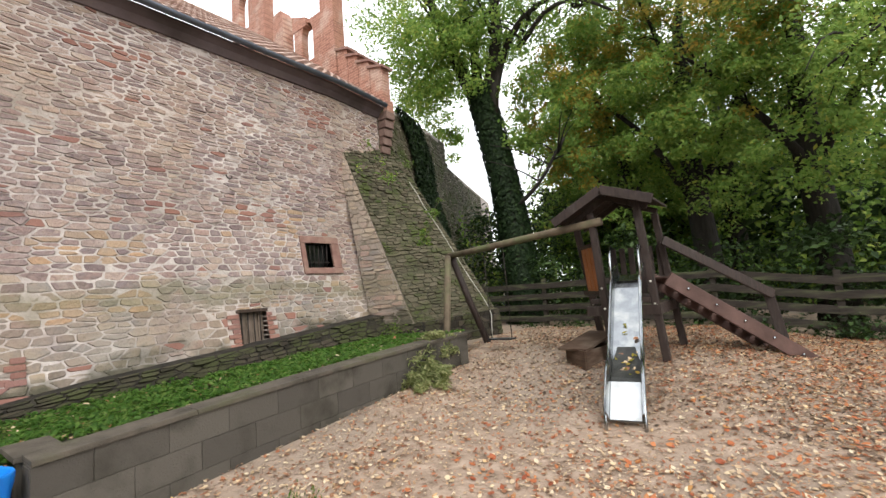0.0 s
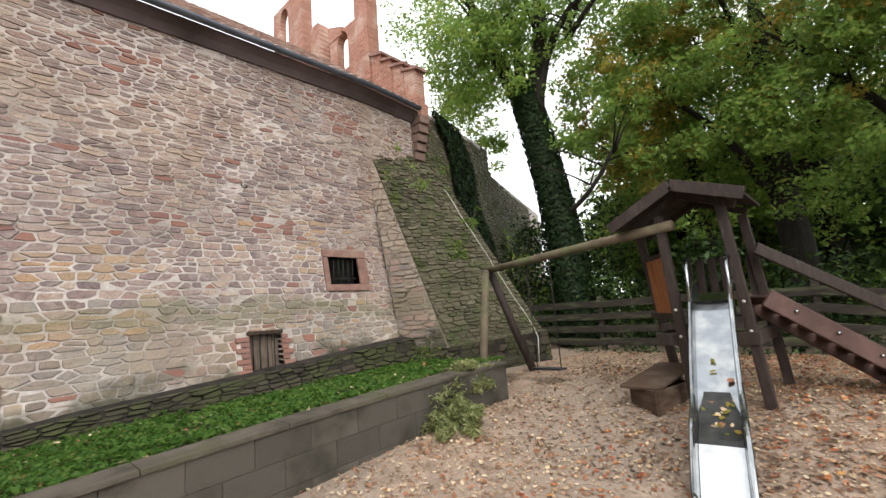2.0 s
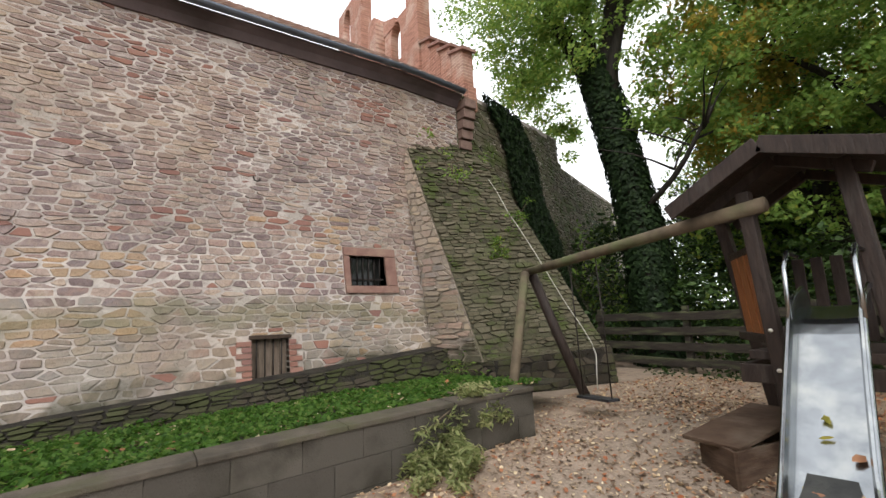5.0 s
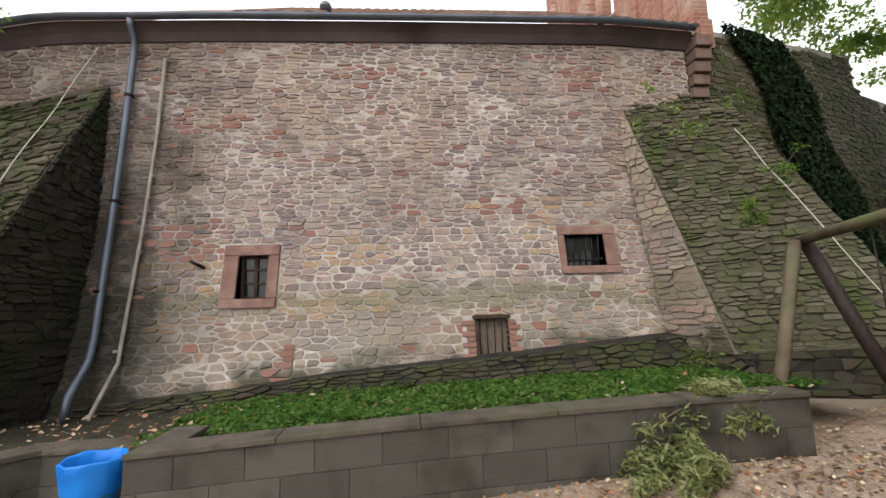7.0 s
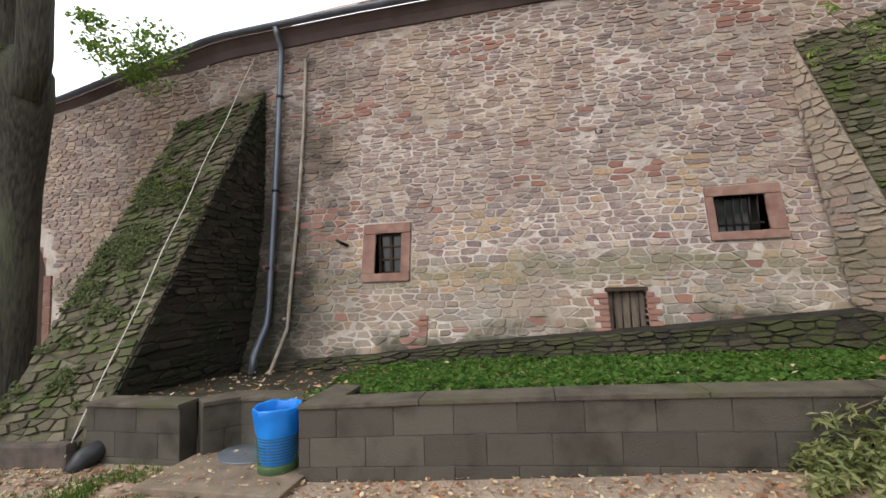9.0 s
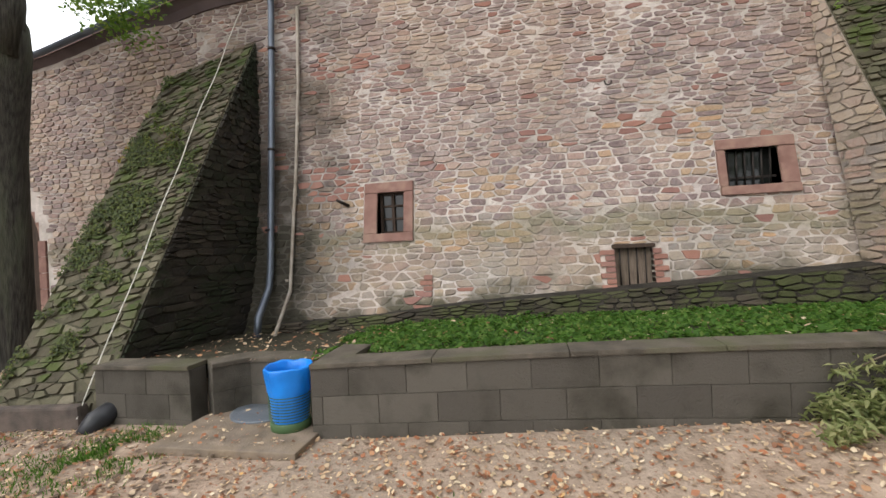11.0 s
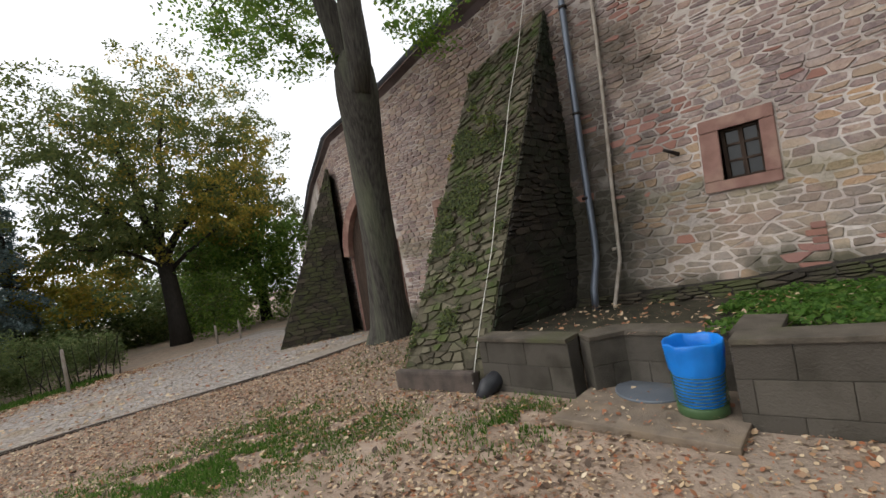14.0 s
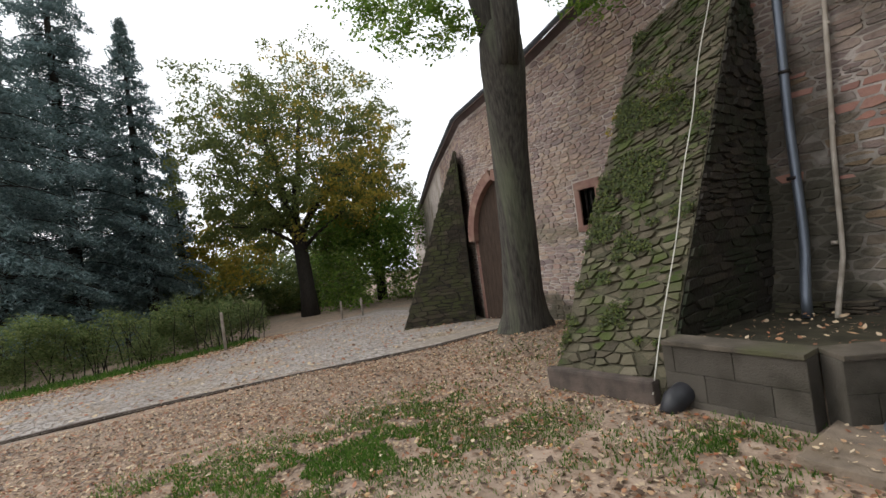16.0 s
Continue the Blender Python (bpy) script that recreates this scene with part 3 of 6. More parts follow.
# ---- plinth course along the foot of the wall ----
def plinth_face(y, v):
    z = bed_z(-6.5, y) - 0.12 + (ledge_z(y) - bed_z(-6.5, y) + 0.12) * v
    return Vector((-6.47 - 0.12 * v + 0.02 * noise.noise(Vector((y * 2, v * 2, 4))), y, z))


def build_plinth():
    n = 40
    verts, faces = [], []
    for i in range(n + 1):
        y = -1.75 + (6.75 + 1.75) * i / n
        back = wall_face(y, ledge_z(y) + 0.03)
        verts += [plinth_face(y, 0), plinth_face(y, 0.5), plinth_face(y, 1), Vector((back.x - 0.03, y, ledge_z(y) + 0.03))]
    for i in range(n):
        for j in range(3):
            a = i * 4 + j
            faces.append((a, a + 4, a + 5, a + 1))
    return tagged(mesh_ob("wall_plinth", verts, faces, M_DARKMORTAR), "dark mossy stone plinth rising along the wall foot", "plinth", kind="structure")


plinth = build_plinth()
PLINTH = rubble(lambda u, v: plinth_face(u, v / 0.5), -1.7, 6.7, 0.02, 0.49, lambda v: (0.05, 0.10), lambda v: (0.14, 0.46), gap=0.014, depth=(0.004, 0.05), seed=11)


# ---- buttresses ----
def quad_face(bl, br, tr, tl):
    bl, br, tr, tl = (Vector(p) for p in (bl, br, tr, tl))
    return lambda u, v: (bl + (br - bl) * u) * (1 - v) + (tl + (tr - tl) * u) * v


def buttress(name, label, faces_def, seed, lichen=0.75):
    """faces_def: rows of (bl, br, tr, tl, mortar, stone, length, height); the first is the front. Corners run round the face as seen from outside."""
    root = None
    for k, (bl, br, tr, tl, mortar, stone, hs, ws) in enumerate(faces_def):
        f = quad_face(bl, br, tr, tl)
        ob = mesh_ob(name if k == 0 else "face", [f(i / 10, j / 10) for j in range(11) for i in range(11)], [(11 * j + i, 11 * j + i + 1, 11 * j + i + 12, 11 * j + i + 11) for j in range(10) for i in range(10)], mortar)
        if root is None:
            root = tagged(ob, label, "buttress", kind="structure")
        else:
            ob.parent = root
        h = ((Vector(tl) - Vector(bl)).length + (Vector(tr) - Vector(br)).length) / 2
        w = (Vector(br) - Vector(bl)).length
        wt = (Vector(tr) - Vector(tl)).length

        def P(u, v, f=f, h=h):
            return f(u, v / h)

        # u runs 0..1, so stone widths shrink with the face
        mid = (w + wt) / 2
        st = rubble_scaled(P, mid, h, hs, ws, seed + k)
        if stone is M_MOSSSTONE:
            pick = random.Random(seed)
            low = [s for s in st if pick.random() < lichen - 0.13 * (s[3] - 1.5)]
            ids = {id(s) for s in low}
            lay_stones(low, root, M_LICHEN, (lambda u, v: v < 2.2) if k == 0 else None, stuff="lichened_stones")
            st = [s for s in st if id(s) not in ids]
            lay_stones(st, root, stone)
        else:
            lay_stones(st, root, stone)
    return root


def rubble_scaled(P, w, h, hs, ws, seed):
    return rubble(lambda u, v: P(u / w, v), 0.01, w - 0.01, 0.01, h - 0.01, lambda v: hs, lambda v: ws, gap=0.016, depth=(0.0, 0.04), seed=seed)


A_BR, A_BL, A_TR, A_TL = (-4.12, -1.72, -0.15), (-4.02, -3.03, -0.25), (-7.22, -1.76, 5.03), (-6.80, -3.1, 4.42)
buttress("buttress_moss", "sloping mossy stone buttress, its side coloured dark for shade", [
    (A_BL, A_BR, A_TR, A_TL, M_MOSSMORTAR, M_MOSSSTONE, (0.07, 0.14), (0.10, 0.28)),
    # side face: its niche shade comes from the stone and mortar colours
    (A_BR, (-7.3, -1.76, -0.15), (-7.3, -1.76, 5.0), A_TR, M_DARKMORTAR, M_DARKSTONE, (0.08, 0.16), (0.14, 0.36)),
    ((-7.9, -3.1, -0.3), A_BL, A_TL, (-7.6, -3.1, 4.75), M_MOSSMORTAR, M_MOSSSTONE, (0.09, 0.17), (0.14, 0.4)),
    (A_TL, A_TR, (-7.32, -1.76, 5.12), (-7.45, -3.1, 4.85), M_FLANK, M_GREYSTONE, (0.07, 0.14), (0.10, 0.28)),
], 21, 0.55)
B_BL, B_BR, B_TR, B_TL = (-5.9, 6.85, 0.85), (-5.18, 8.95, 0.95), (-7.5, 8.35, 5.25), (-7.36, 6.36, 5.0)
B_FL, B_FR = (-5.72, 6.98, 0.1), (-5.05, 9.0, 0.1)
buttress("buttress_ivy", "broad sloping buttress with moss and a lighter flank", [
    (B_BL, B_BR, B_TR, B_TL, M_MOSSMORTAR, M_MOSSSTONE, (0.05, 0.12), (0.10, 0.34)),
    ((-6.85, 6.55, 0.85), B_BL, B_TL, (-7.36, 6.26, 5.0), M_FLANK, M_GREYSTONE, (0.08, 0.17), (0.14, 0.36)),
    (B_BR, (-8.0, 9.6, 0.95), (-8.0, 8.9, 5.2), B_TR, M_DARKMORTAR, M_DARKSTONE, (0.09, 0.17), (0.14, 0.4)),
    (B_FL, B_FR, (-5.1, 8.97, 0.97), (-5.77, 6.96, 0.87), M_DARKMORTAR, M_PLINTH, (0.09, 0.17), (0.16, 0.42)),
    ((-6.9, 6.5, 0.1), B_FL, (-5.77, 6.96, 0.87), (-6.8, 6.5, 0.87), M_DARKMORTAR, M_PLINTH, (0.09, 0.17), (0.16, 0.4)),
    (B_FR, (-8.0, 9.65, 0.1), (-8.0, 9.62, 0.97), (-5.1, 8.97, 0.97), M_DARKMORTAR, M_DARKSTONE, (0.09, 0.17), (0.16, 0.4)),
    ((-5.77, 6.96, 0.87), (-5.1, 8.97, 0.97), (-5.25, 8.9, 0.99), (-5.9, 6.92, 0.89), M_MOSSMORTAR, M_MOSSSTONE, (0.09, 0.17), (0.16, 0.4)),
], 31, 1.0)
# distant buttress beside the arched doorway
C_N, C_W, C_T = (-5.9, -10.7, -0.55), (-7.55, -9.35, -0.5), (-7.75, -9.6, 4.5)
buttress("buttress_far", "tall wedge-shaped brick and stone buttress beside the doorway", [
    (C_N, C_W, (-7.72, -9.5, 4.45), C_T, M_DARKMORTAR, M_PLINTH, (0.09, 0.17), (0.18, 0.45)),
    ((-6.5, -11.5, -0.55), C_N, C_T, (-8.2, -10.3, 4.55), M_MOSSMORTAR, M_MOSSSTONE, (0.1, 0.2), (0.2, 0.5)),
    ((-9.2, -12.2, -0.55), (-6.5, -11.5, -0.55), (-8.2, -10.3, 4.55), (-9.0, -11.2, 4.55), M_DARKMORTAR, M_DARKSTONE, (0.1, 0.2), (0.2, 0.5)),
], 41)

# ---- ground ----
def build_ground():
    xs = [-400, -200, -100, -60, -40, -30, -24, -18, -14, -12] + [round(-10 + 0.4 * i, 2) for i in range(51)] + [12, 15, 20, 28, 40, 60, 100, 200, 400]
    ys = [-400, -200, -120, -80, -60, -45, -35, -28, -24] + [round(-22 + 0.5 * i, 2) for i in range(40)] + [round(-2 + 0.3 * i, 2) for i in range(50)] + [14, 17, 22, 30, 45, 70, 120, 200, 400]
    verts, faces = [], []
    for y in ys:
        for x in xs:
            bump_z = 0.03 * noise.noise(Vector((x * 0.7, y * 0.7, 2))) if abs(x) < 14 and abs(y) < 24 else 0
            verts.append((x, y, ground_z(x, y) + bump_z))
    for j in range(len(ys) - 1):
        for i in range(len(xs) - 1):
            a = j * len(xs) + i
            faces.append((a, a + 1, a + len(xs) + 1, a + len(xs)))
    return tagged(mesh_ob("ground", verts, faces, M_SOIL, smooth=True), "sandy brown soil strewn with autumn leaves", "ground", kind="structure")


ground = build_ground()

# planted bed between the block wall and the castle wall
bv, bf = [], []
for i in range(31):
    y = -1.8 + 8.9 * i / 30
    front = -4.44 if y > 0.75 else -4.95 if y > -0.3 else -4.65
    for j in range(6):
        x = front + (-6.7 - front) * j / 5
        bv.append((x, y, bed_z(x, y) + 0.02 * noise.noise(Vector((x * 2, y * 2, 1)))))
for i in range(30):
    for j in range(5):
        a = i * 6 + j
        bf.append((a, a + 6, a + 7, a + 1))
bed = tagged(mesh_ob("bed_soil", bv, bf, M_EARTH, smooth=True), "dark earth of the planted bed behind the block wall", "soil", kind="structure")


# ---- block retaining walls ----
def block_wall(name, label, path, top, courses, thick=0.22, block=0.49, cap=True):
    """Concrete blocks along a straight path (x0, y0)-(x1, y1); top(s) is the coping's upper edge at a share s of it."""
    a, b = Vector((*path[0], 0)), Vector((*path[1], 0))
    d = (b - a).normalized()
    n = Vector((d.y, -d.x, 0))
    length = (b - a).length
    root = None
    ch = 0.235
    for c in range(courses):
        s = -0.25 if c % 2 else 0.0
        while s < length - 0.01:
            s0, s1 = max(0, s) + 0.002, min(length, s + block) - 0.002
            s += block
            if s1 - s0 < 0.03:
                continue
            t0, t1 = top(s0 / length) - 0.045 - c * ch, top(s1 / length) - 0.045 - c * ch
            bm = bmesh.new()
            jut = random.uniform(-0.003, 0.004)
            vs = []
            for q, z in ((s0, t0), (s1, t1)):
                p = a + d * q
                vs += [bm.verts.new(p + n * jut + Vector((0, 0, z - ch + 0.004))), bm.verts.new(p + n * jut + Vector((0, 0, z))), bm.verts.new(p - n * thick + Vector((0, 0, z))), bm.verts.new(p - n * thick + Vector((0, 0, z - ch + 0.004)))]
            for f in ((0, 1, 2, 3), (7, 6, 5, 4), (0, 4, 5, 1), (1, 5, 6, 2), (2, 6, 7, 3), (3, 7, 4, 0)):
                bm.faces.new([vs[i] for i in f])
            bmesh.ops.recalc_face_normals(bm, faces=bm.faces)
            bmesh.ops.bevel(bm, geom=bm.edges[:], offset=0.003, segments=1, affect="EDGES")
            if root is None:
                core = mesh_ob(name, [a - n * 0.01 + Vector((0, 0, top(0) - 0.06)), b - n * 0.01 + Vector((0, 0, top(1) - 0.06)), b - n * 0.01 + Vector((0, 0, top(1) - 0.07 - courses * ch)), a - n * 0.01 + Vector((0, 0, top(0) - 0.07 - courses * ch)),
                                      a - n * (thick - 0.01) + Vector((0, 0, top(0) - 0.06)), b - n * (thick - 0.01) + Vector((0, 0, top(1) - 0.06)), b - n * (thick - 0.01) + Vector((0, 0, top(1) - 0.07 - courses * ch)), a - n * (thick - 0.01) + Vector((0, 0, top(0) - 0.07 - courses * ch))],
                               [(0, 3, 2, 1), (4, 5, 6, 7), (0, 1, 5, 4), (0, 4, 7, 3), (1, 2, 6, 5)], M_BLOCK)
                root = tagged(core, label, "wall", kind="structure")
            part("block", bm, M_BLOCK, root)
    if cap:
        pieces = max(1, round(length / 0.98))
        for i in range(pieces):
            s0, s1 = length * i / pieces + 0.003, length * (i + 1) / pieces - 0.003
            p0, p1 = a + d * s0, a + d * s1
            z0, z1 = top(s0 / length), top(s1 / length)
            bm = beam_bm(p0 - n * (thick / 2 - 0.015) + Vector((0, 0, z0 - 0.022)), p1 - n * (thick / 2 - 0.015) + Vector((0, 0, z1 - 0.022)), thick + 0.07, 0.042, bevel=0.007)
            part("coping_slab", bm, M_CAP, root)
    return root


block_wall("block_wall", "low concrete block retaining wall with a stone coping", ((-4.24, 5.95), (-4.24, 0.71)), lambda s: coping_z(5.95 - 5.24 * s), 3)
block_wall("block_wall_return", "end return of the concrete block wall", ((-4.80, 0.72), (-4.27, 0.72)), lambda s: 0.575, 3)
block_wall("block_wall_recess", "concrete block wall at the back of the bin recess", ((-4.78, 0.68), (-4.78, -0.34)), lambda s: 0.50, 3)
block_wall("block_wall_splay", "slanting concrete block wall beside the bin recess", ((-4.77, -0.34), (-4.44, -0.62)), lambda s: 0.505, 3)
block_wall("block_wall_end", "short concrete block wall against the mossy buttress", ((-4.43, -0.62), (-4.43, -1.70)), lambda s: 0.51, 3)
slab = part("concrete_slab", beam_bm((-4.20, -0.55, -0.05), (-4.20, 0.76, -0.05), 1.1, 0.13, bevel=0.012), M_SLAB)
tagged(slab, "low concrete slab under the waste bin with soil in its corners", "slab")

# ---- roof edge: shadow strip as cornice, gutter, tiles ----
def sweep(name, section, y0, y1, step, mat, parent=None, label=""):
    n = int((y1 - y0) / step)
    m = len(section)
    verts, faces = [], []
    for i in range(n + 1):
        y = y0 + (y1 - y0) * i / n
        x, g = lerp_table(WALL, y), gutter_z(y)
        verts += [(x + dx, y, g + dz) for dx, dz in section]
    for i in range(n):
        for j in range(m):
            a, b = i * m + j, i * m + (j + 1) % m
            faces.append((a, b, b + m, a + m))
    faces += [tuple(range(m)), tuple(range(n * m + m - 1, n * m - 1, -1))]
    return mesh_ob(name, verts, faces, mat, parent, label, False)


# dark cove stands in for the shadow that lies under the gutter
tagged(sweep("cornice", [(-0.05, -0.24), (0.025, -0.24), (0.05, -0.20), (0.10, -0.13), (0.17, -0.08), (0.22, -0.055), (0.22, -0.02), (-0.05, -0.02)], -38, 7.72, 0.4, M_EAVESHADOW), "dark reddish coved strip coloured for the shadow under the roof edge", "cornice", kind="structure")
half = [(0.30 + 0.07 * math.cos(a), 0.02 + 0.07 * math.sin(a)) for a in [math.pi + math.pi * i / 8 for i in range(9)]]
half += [(0.30 + 0.062 * math.cos(a), 0.02 + 0.062 * math.sin(a)) for a in [2 * math.pi - math.pi * i / 8 for i in range(9)]]
tagged(sweep("gutter", half, -38, 7.72, 0.4, M_ZINC), "grey half-round zinc gutter along the eaves", "gutter")
PITCH = radians(37.5)


def roof_point(y, s, up=0.0):
    return Vector((lerp_table(WALL, y) + 0.3 - s * math.cos(PITCH) - up * math.sin(PITCH) * -1, y, gutter_z(y) + 0.03 + s * math.sin(PITCH) + up * math.cos(PITCH)))


rv, rf = [], []
for i in range(93):
    y = -38 + 45.7 * i / 92
    rv += [roof_point(y, 0), roof_point(y, 5.5), roof_point(y, 5.5, -0.1), roof_point(y, 0, -0.05)]
for i in range(92):
    for j in range(4):
        a, b = i * 4 + j, i * 4 + (j + 1) % 4
        rf.append((a, b, b + 4, a + 4))
roof = tagged(mesh_ob("roof", rv, rf, M_TILE), "pitched castle roof of weathered clay tiles", "roof", kind="structure")


# ---- stepped brick gable ----
def prism(name, outline, y0, y1, mat, parent=None, label=""):
    n = len(outline)
    verts = [(x, y0, z) for x, z in outline] + [(x, y1, z) for x, z in outline]
    faces = [tuple(range(n)), tuple(range(2 * n - 1, n - 1, -1))] + [(i, i + n, (i + 1) % n + n, (i + 1) % n) for i in range(n)]
    bm = bmesh.new()
    vs = [bm.verts.new(v) for v in verts]
    for f in faces:
        bm.faces.new([vs[i] for i in f])
    bmesh.ops.recalc_face_normals(bm, faces=bm.faces)
    return part(name, bm, mat, parent, label)


def roofline(x):
    return 6.1 + 0.7 * (-7.0 - x)


M_GABLE = material("gable_brick", [(0.25, (0.25, 0.12, 0.085)), (0.75, (0.38, 0.20, 0.145))], scale=14, bump=0.4, bump_scale=30, stain=(0.42, 0.31, 0.25), stain_scale=1.5)
gn, gl = M_GABLE.node_tree.nodes, M_GABLE.node_tree.links
course = gn.new("ShaderNodeTexBrick")
turn = gn.new("ShaderNodeMapping")
turn.inputs["Rotation"].default_value = (radians(90), 0, 0)
course.inputs["Scale"].default_value = 1.0
course.inputs["Brick Width"].default_value, course.inputs["Row Height"].default_value, course.inputs["Mortar Size"].default_value = 0.25, 0.077, 0.008
course.inputs["Color1"].default_value, course.inputs["Color2"].default_value, course.inputs["Mortar"].default_value = (1, 1, 1, 1), (0.72, 0.68, 0.66, 1), (1.25, 1.3, 1.3, 1)
base_in = gn["Principled BSDF"].inputs["Base Color"]
tone = base_in.links[0].from_socket
blend = gn.new("ShaderNodeMix")
blend.data_type, blend.blend_type = "RGBA", "MULTIPLY"
blend.inputs[0].default_value = 1.0
gl.new(gn.new("ShaderNodeTexCoord").outputs["Object"], turn.inputs["Vector"])
gl.new(turn.outputs[0], course.inputs["Vector"])
gl.new(tone, blend.inputs["A"])
gl.new(course.outputs["Color"], blend.inputs["B"])
gl.new(blend.outputs["Result"], base_in)
gable = prism("gable_wall", [(-7.3, 5.95), (-7.3, 6.5), (-14.6, roofline(-14.6) + 0.1), (-14.6, 5.95)], 7.98, 8.22, M_GABLE)
tagged(gable, "stepped red brick gable with open arches and pinnacles", "gable", kind="structure")
for k, (x0, x1, z1) in enumerate(((-7.40, -7.82, 7.42), (-7.84, -8.24, 7.74), (-8.26, -8.64, 8.08), (-8.66, -9.06, 8.42))):
    prism("gable_step", [(x0, 6.3), (x0, z1), (x1, z1 + 0.10), (x1, 6.3)], 7.96, 8.24, M_GABLE, gable)
    prism("step_cap", [(x0 + 0.10, z1 - 0.06), (x0 + 0.10, z1 + 0.01), (x1 - 0.06, z1 + 0.17), (x1 - 0.06, z1 + 0.10)], 7.90, 8.28, M_REDSAND, gable, "slanting sandstone cap")
prism("gable_pier", [(-9.08, 7.2), (-9.08, 11.3), (-9.2, 11.5), (-9.55, 11.5), (-9.66, 11.3), (-9.66, 7.2)], 7.90, 8.28, M_GABLE, gable, "tall square brick pier")


def arch_panel(x0, x1, zb, zt, hole_w, hole_b, hole_t):
    c = (x0 + x1) / 2
    spring = hole_t - hole_w / 2
    arc = [(c + hole_w / 2 * math.cos(a), spring + hole_w * 0.75 * math.sin(a)) for a in [math.pi * i / 10 for i in range(11)]]
    right = [(x0, zb), (c + hole_w / 2, zb), (c + hole_w / 2, hole_b)] + [p for p in arc[:6]] + [(c, zt), (x0, zt)]
    left = [(2 * c - x, z) for x, z in right]
    prism("arch_half", right, 7.98, 8.22, M_GABLE, gable)
    prism("arch_half", left, 7.98, 8.22, M_GABLE, gable)
    prism("arch_sill", [(c + hole_w / 2, zb), (c + hole_w / 2, hole_b), (c - hole_w / 2, hole_b), (c - hole_w / 2, zb)], 7.985, 8.215, M_GABLE, gable)


arch_panel(-9.75, -11.05, 7.8, 10.05, 0.55, 8.75, 9.85)
prism("gable_step", [(-10.4, 9.9), (-10.4, 10.15), (-11.1, 10.45), (-11.1, 9.9)], 7.96, 8.24, M_GABLE, gable)
prism("gable_pier", [(-11.5, 8.6), (-11.5, 10.7), (-11.6, 10.9), (-11.95, 10.9), (-12.05, 10.7), (-12.05, 8.6)], 7.90, 8.28, M_GABLE, gable, "short brick pier")
arch_panel(-13.15, -14.75, 9.8, 12.9, 0.6, 11.3, 12.6)
prism("gable_pier", [(-12.55, 9.8), (-12.55, 14.3), (-13.25, 14.3), (-13.25, 9.8)], 7.90, 8.28, M_GABLE, gable, "tall square brick pier")
M_CORBEL = material("brown_corbel_stone", [(0.25, (0.12, 0.075, 0.06)), (0.75, (0.21, 0.14, 0.115))], scale=8, bump=0.5)
for k in range(5):
    part("corbel", beam_bm((-7.42 + 0.04 * k, 7.72, 5.12 + 0.21 * k), (-7.42 + 0.04 * k, 8.02, 5.12 + 0.21 * k), 0.22 + 0.03 * k, 0.19, bevel=0.015), M_CORBEL, gable, "projecting sandstone corbel")


# ---- windows ----
def wall_block(y0, y1, z0, z1, out, back, bevel=0.008):
    """A dressed block set in the wall, out metres proud of the face and back metres deep."""
    bm = bmesh.new()
    vs = []
    for d in (out, -back):
        for y, z in ((y0, z0), (y1, z0), (y1, z1), (y0, z1)):
            p = wall_face(y, z)
            if d < 0:
                p = wall_face((y0 + y1) / 2, (z0 + z1) / 2)
                p.y, p.z = y, z
            vs.append(bm.verts.new(p + Vector((d, 0, 0))))
    for f in ((0, 1, 2, 3), (7, 6, 5, 4), (0, 4, 5, 1), (1, 5, 6, 2), (2, 6, 7, 3), (3, 7, 4, 0)):
        bm.faces.new([vs[i] for i in f])
    bmesh.ops.recalc_face_normals(bm, faces=bm.faces)
    if bevel:
        bmesh.ops.bevel(bm, geom=bm.edges[:], offset=bevel, segments=2, affect="EDGES")
    return bm


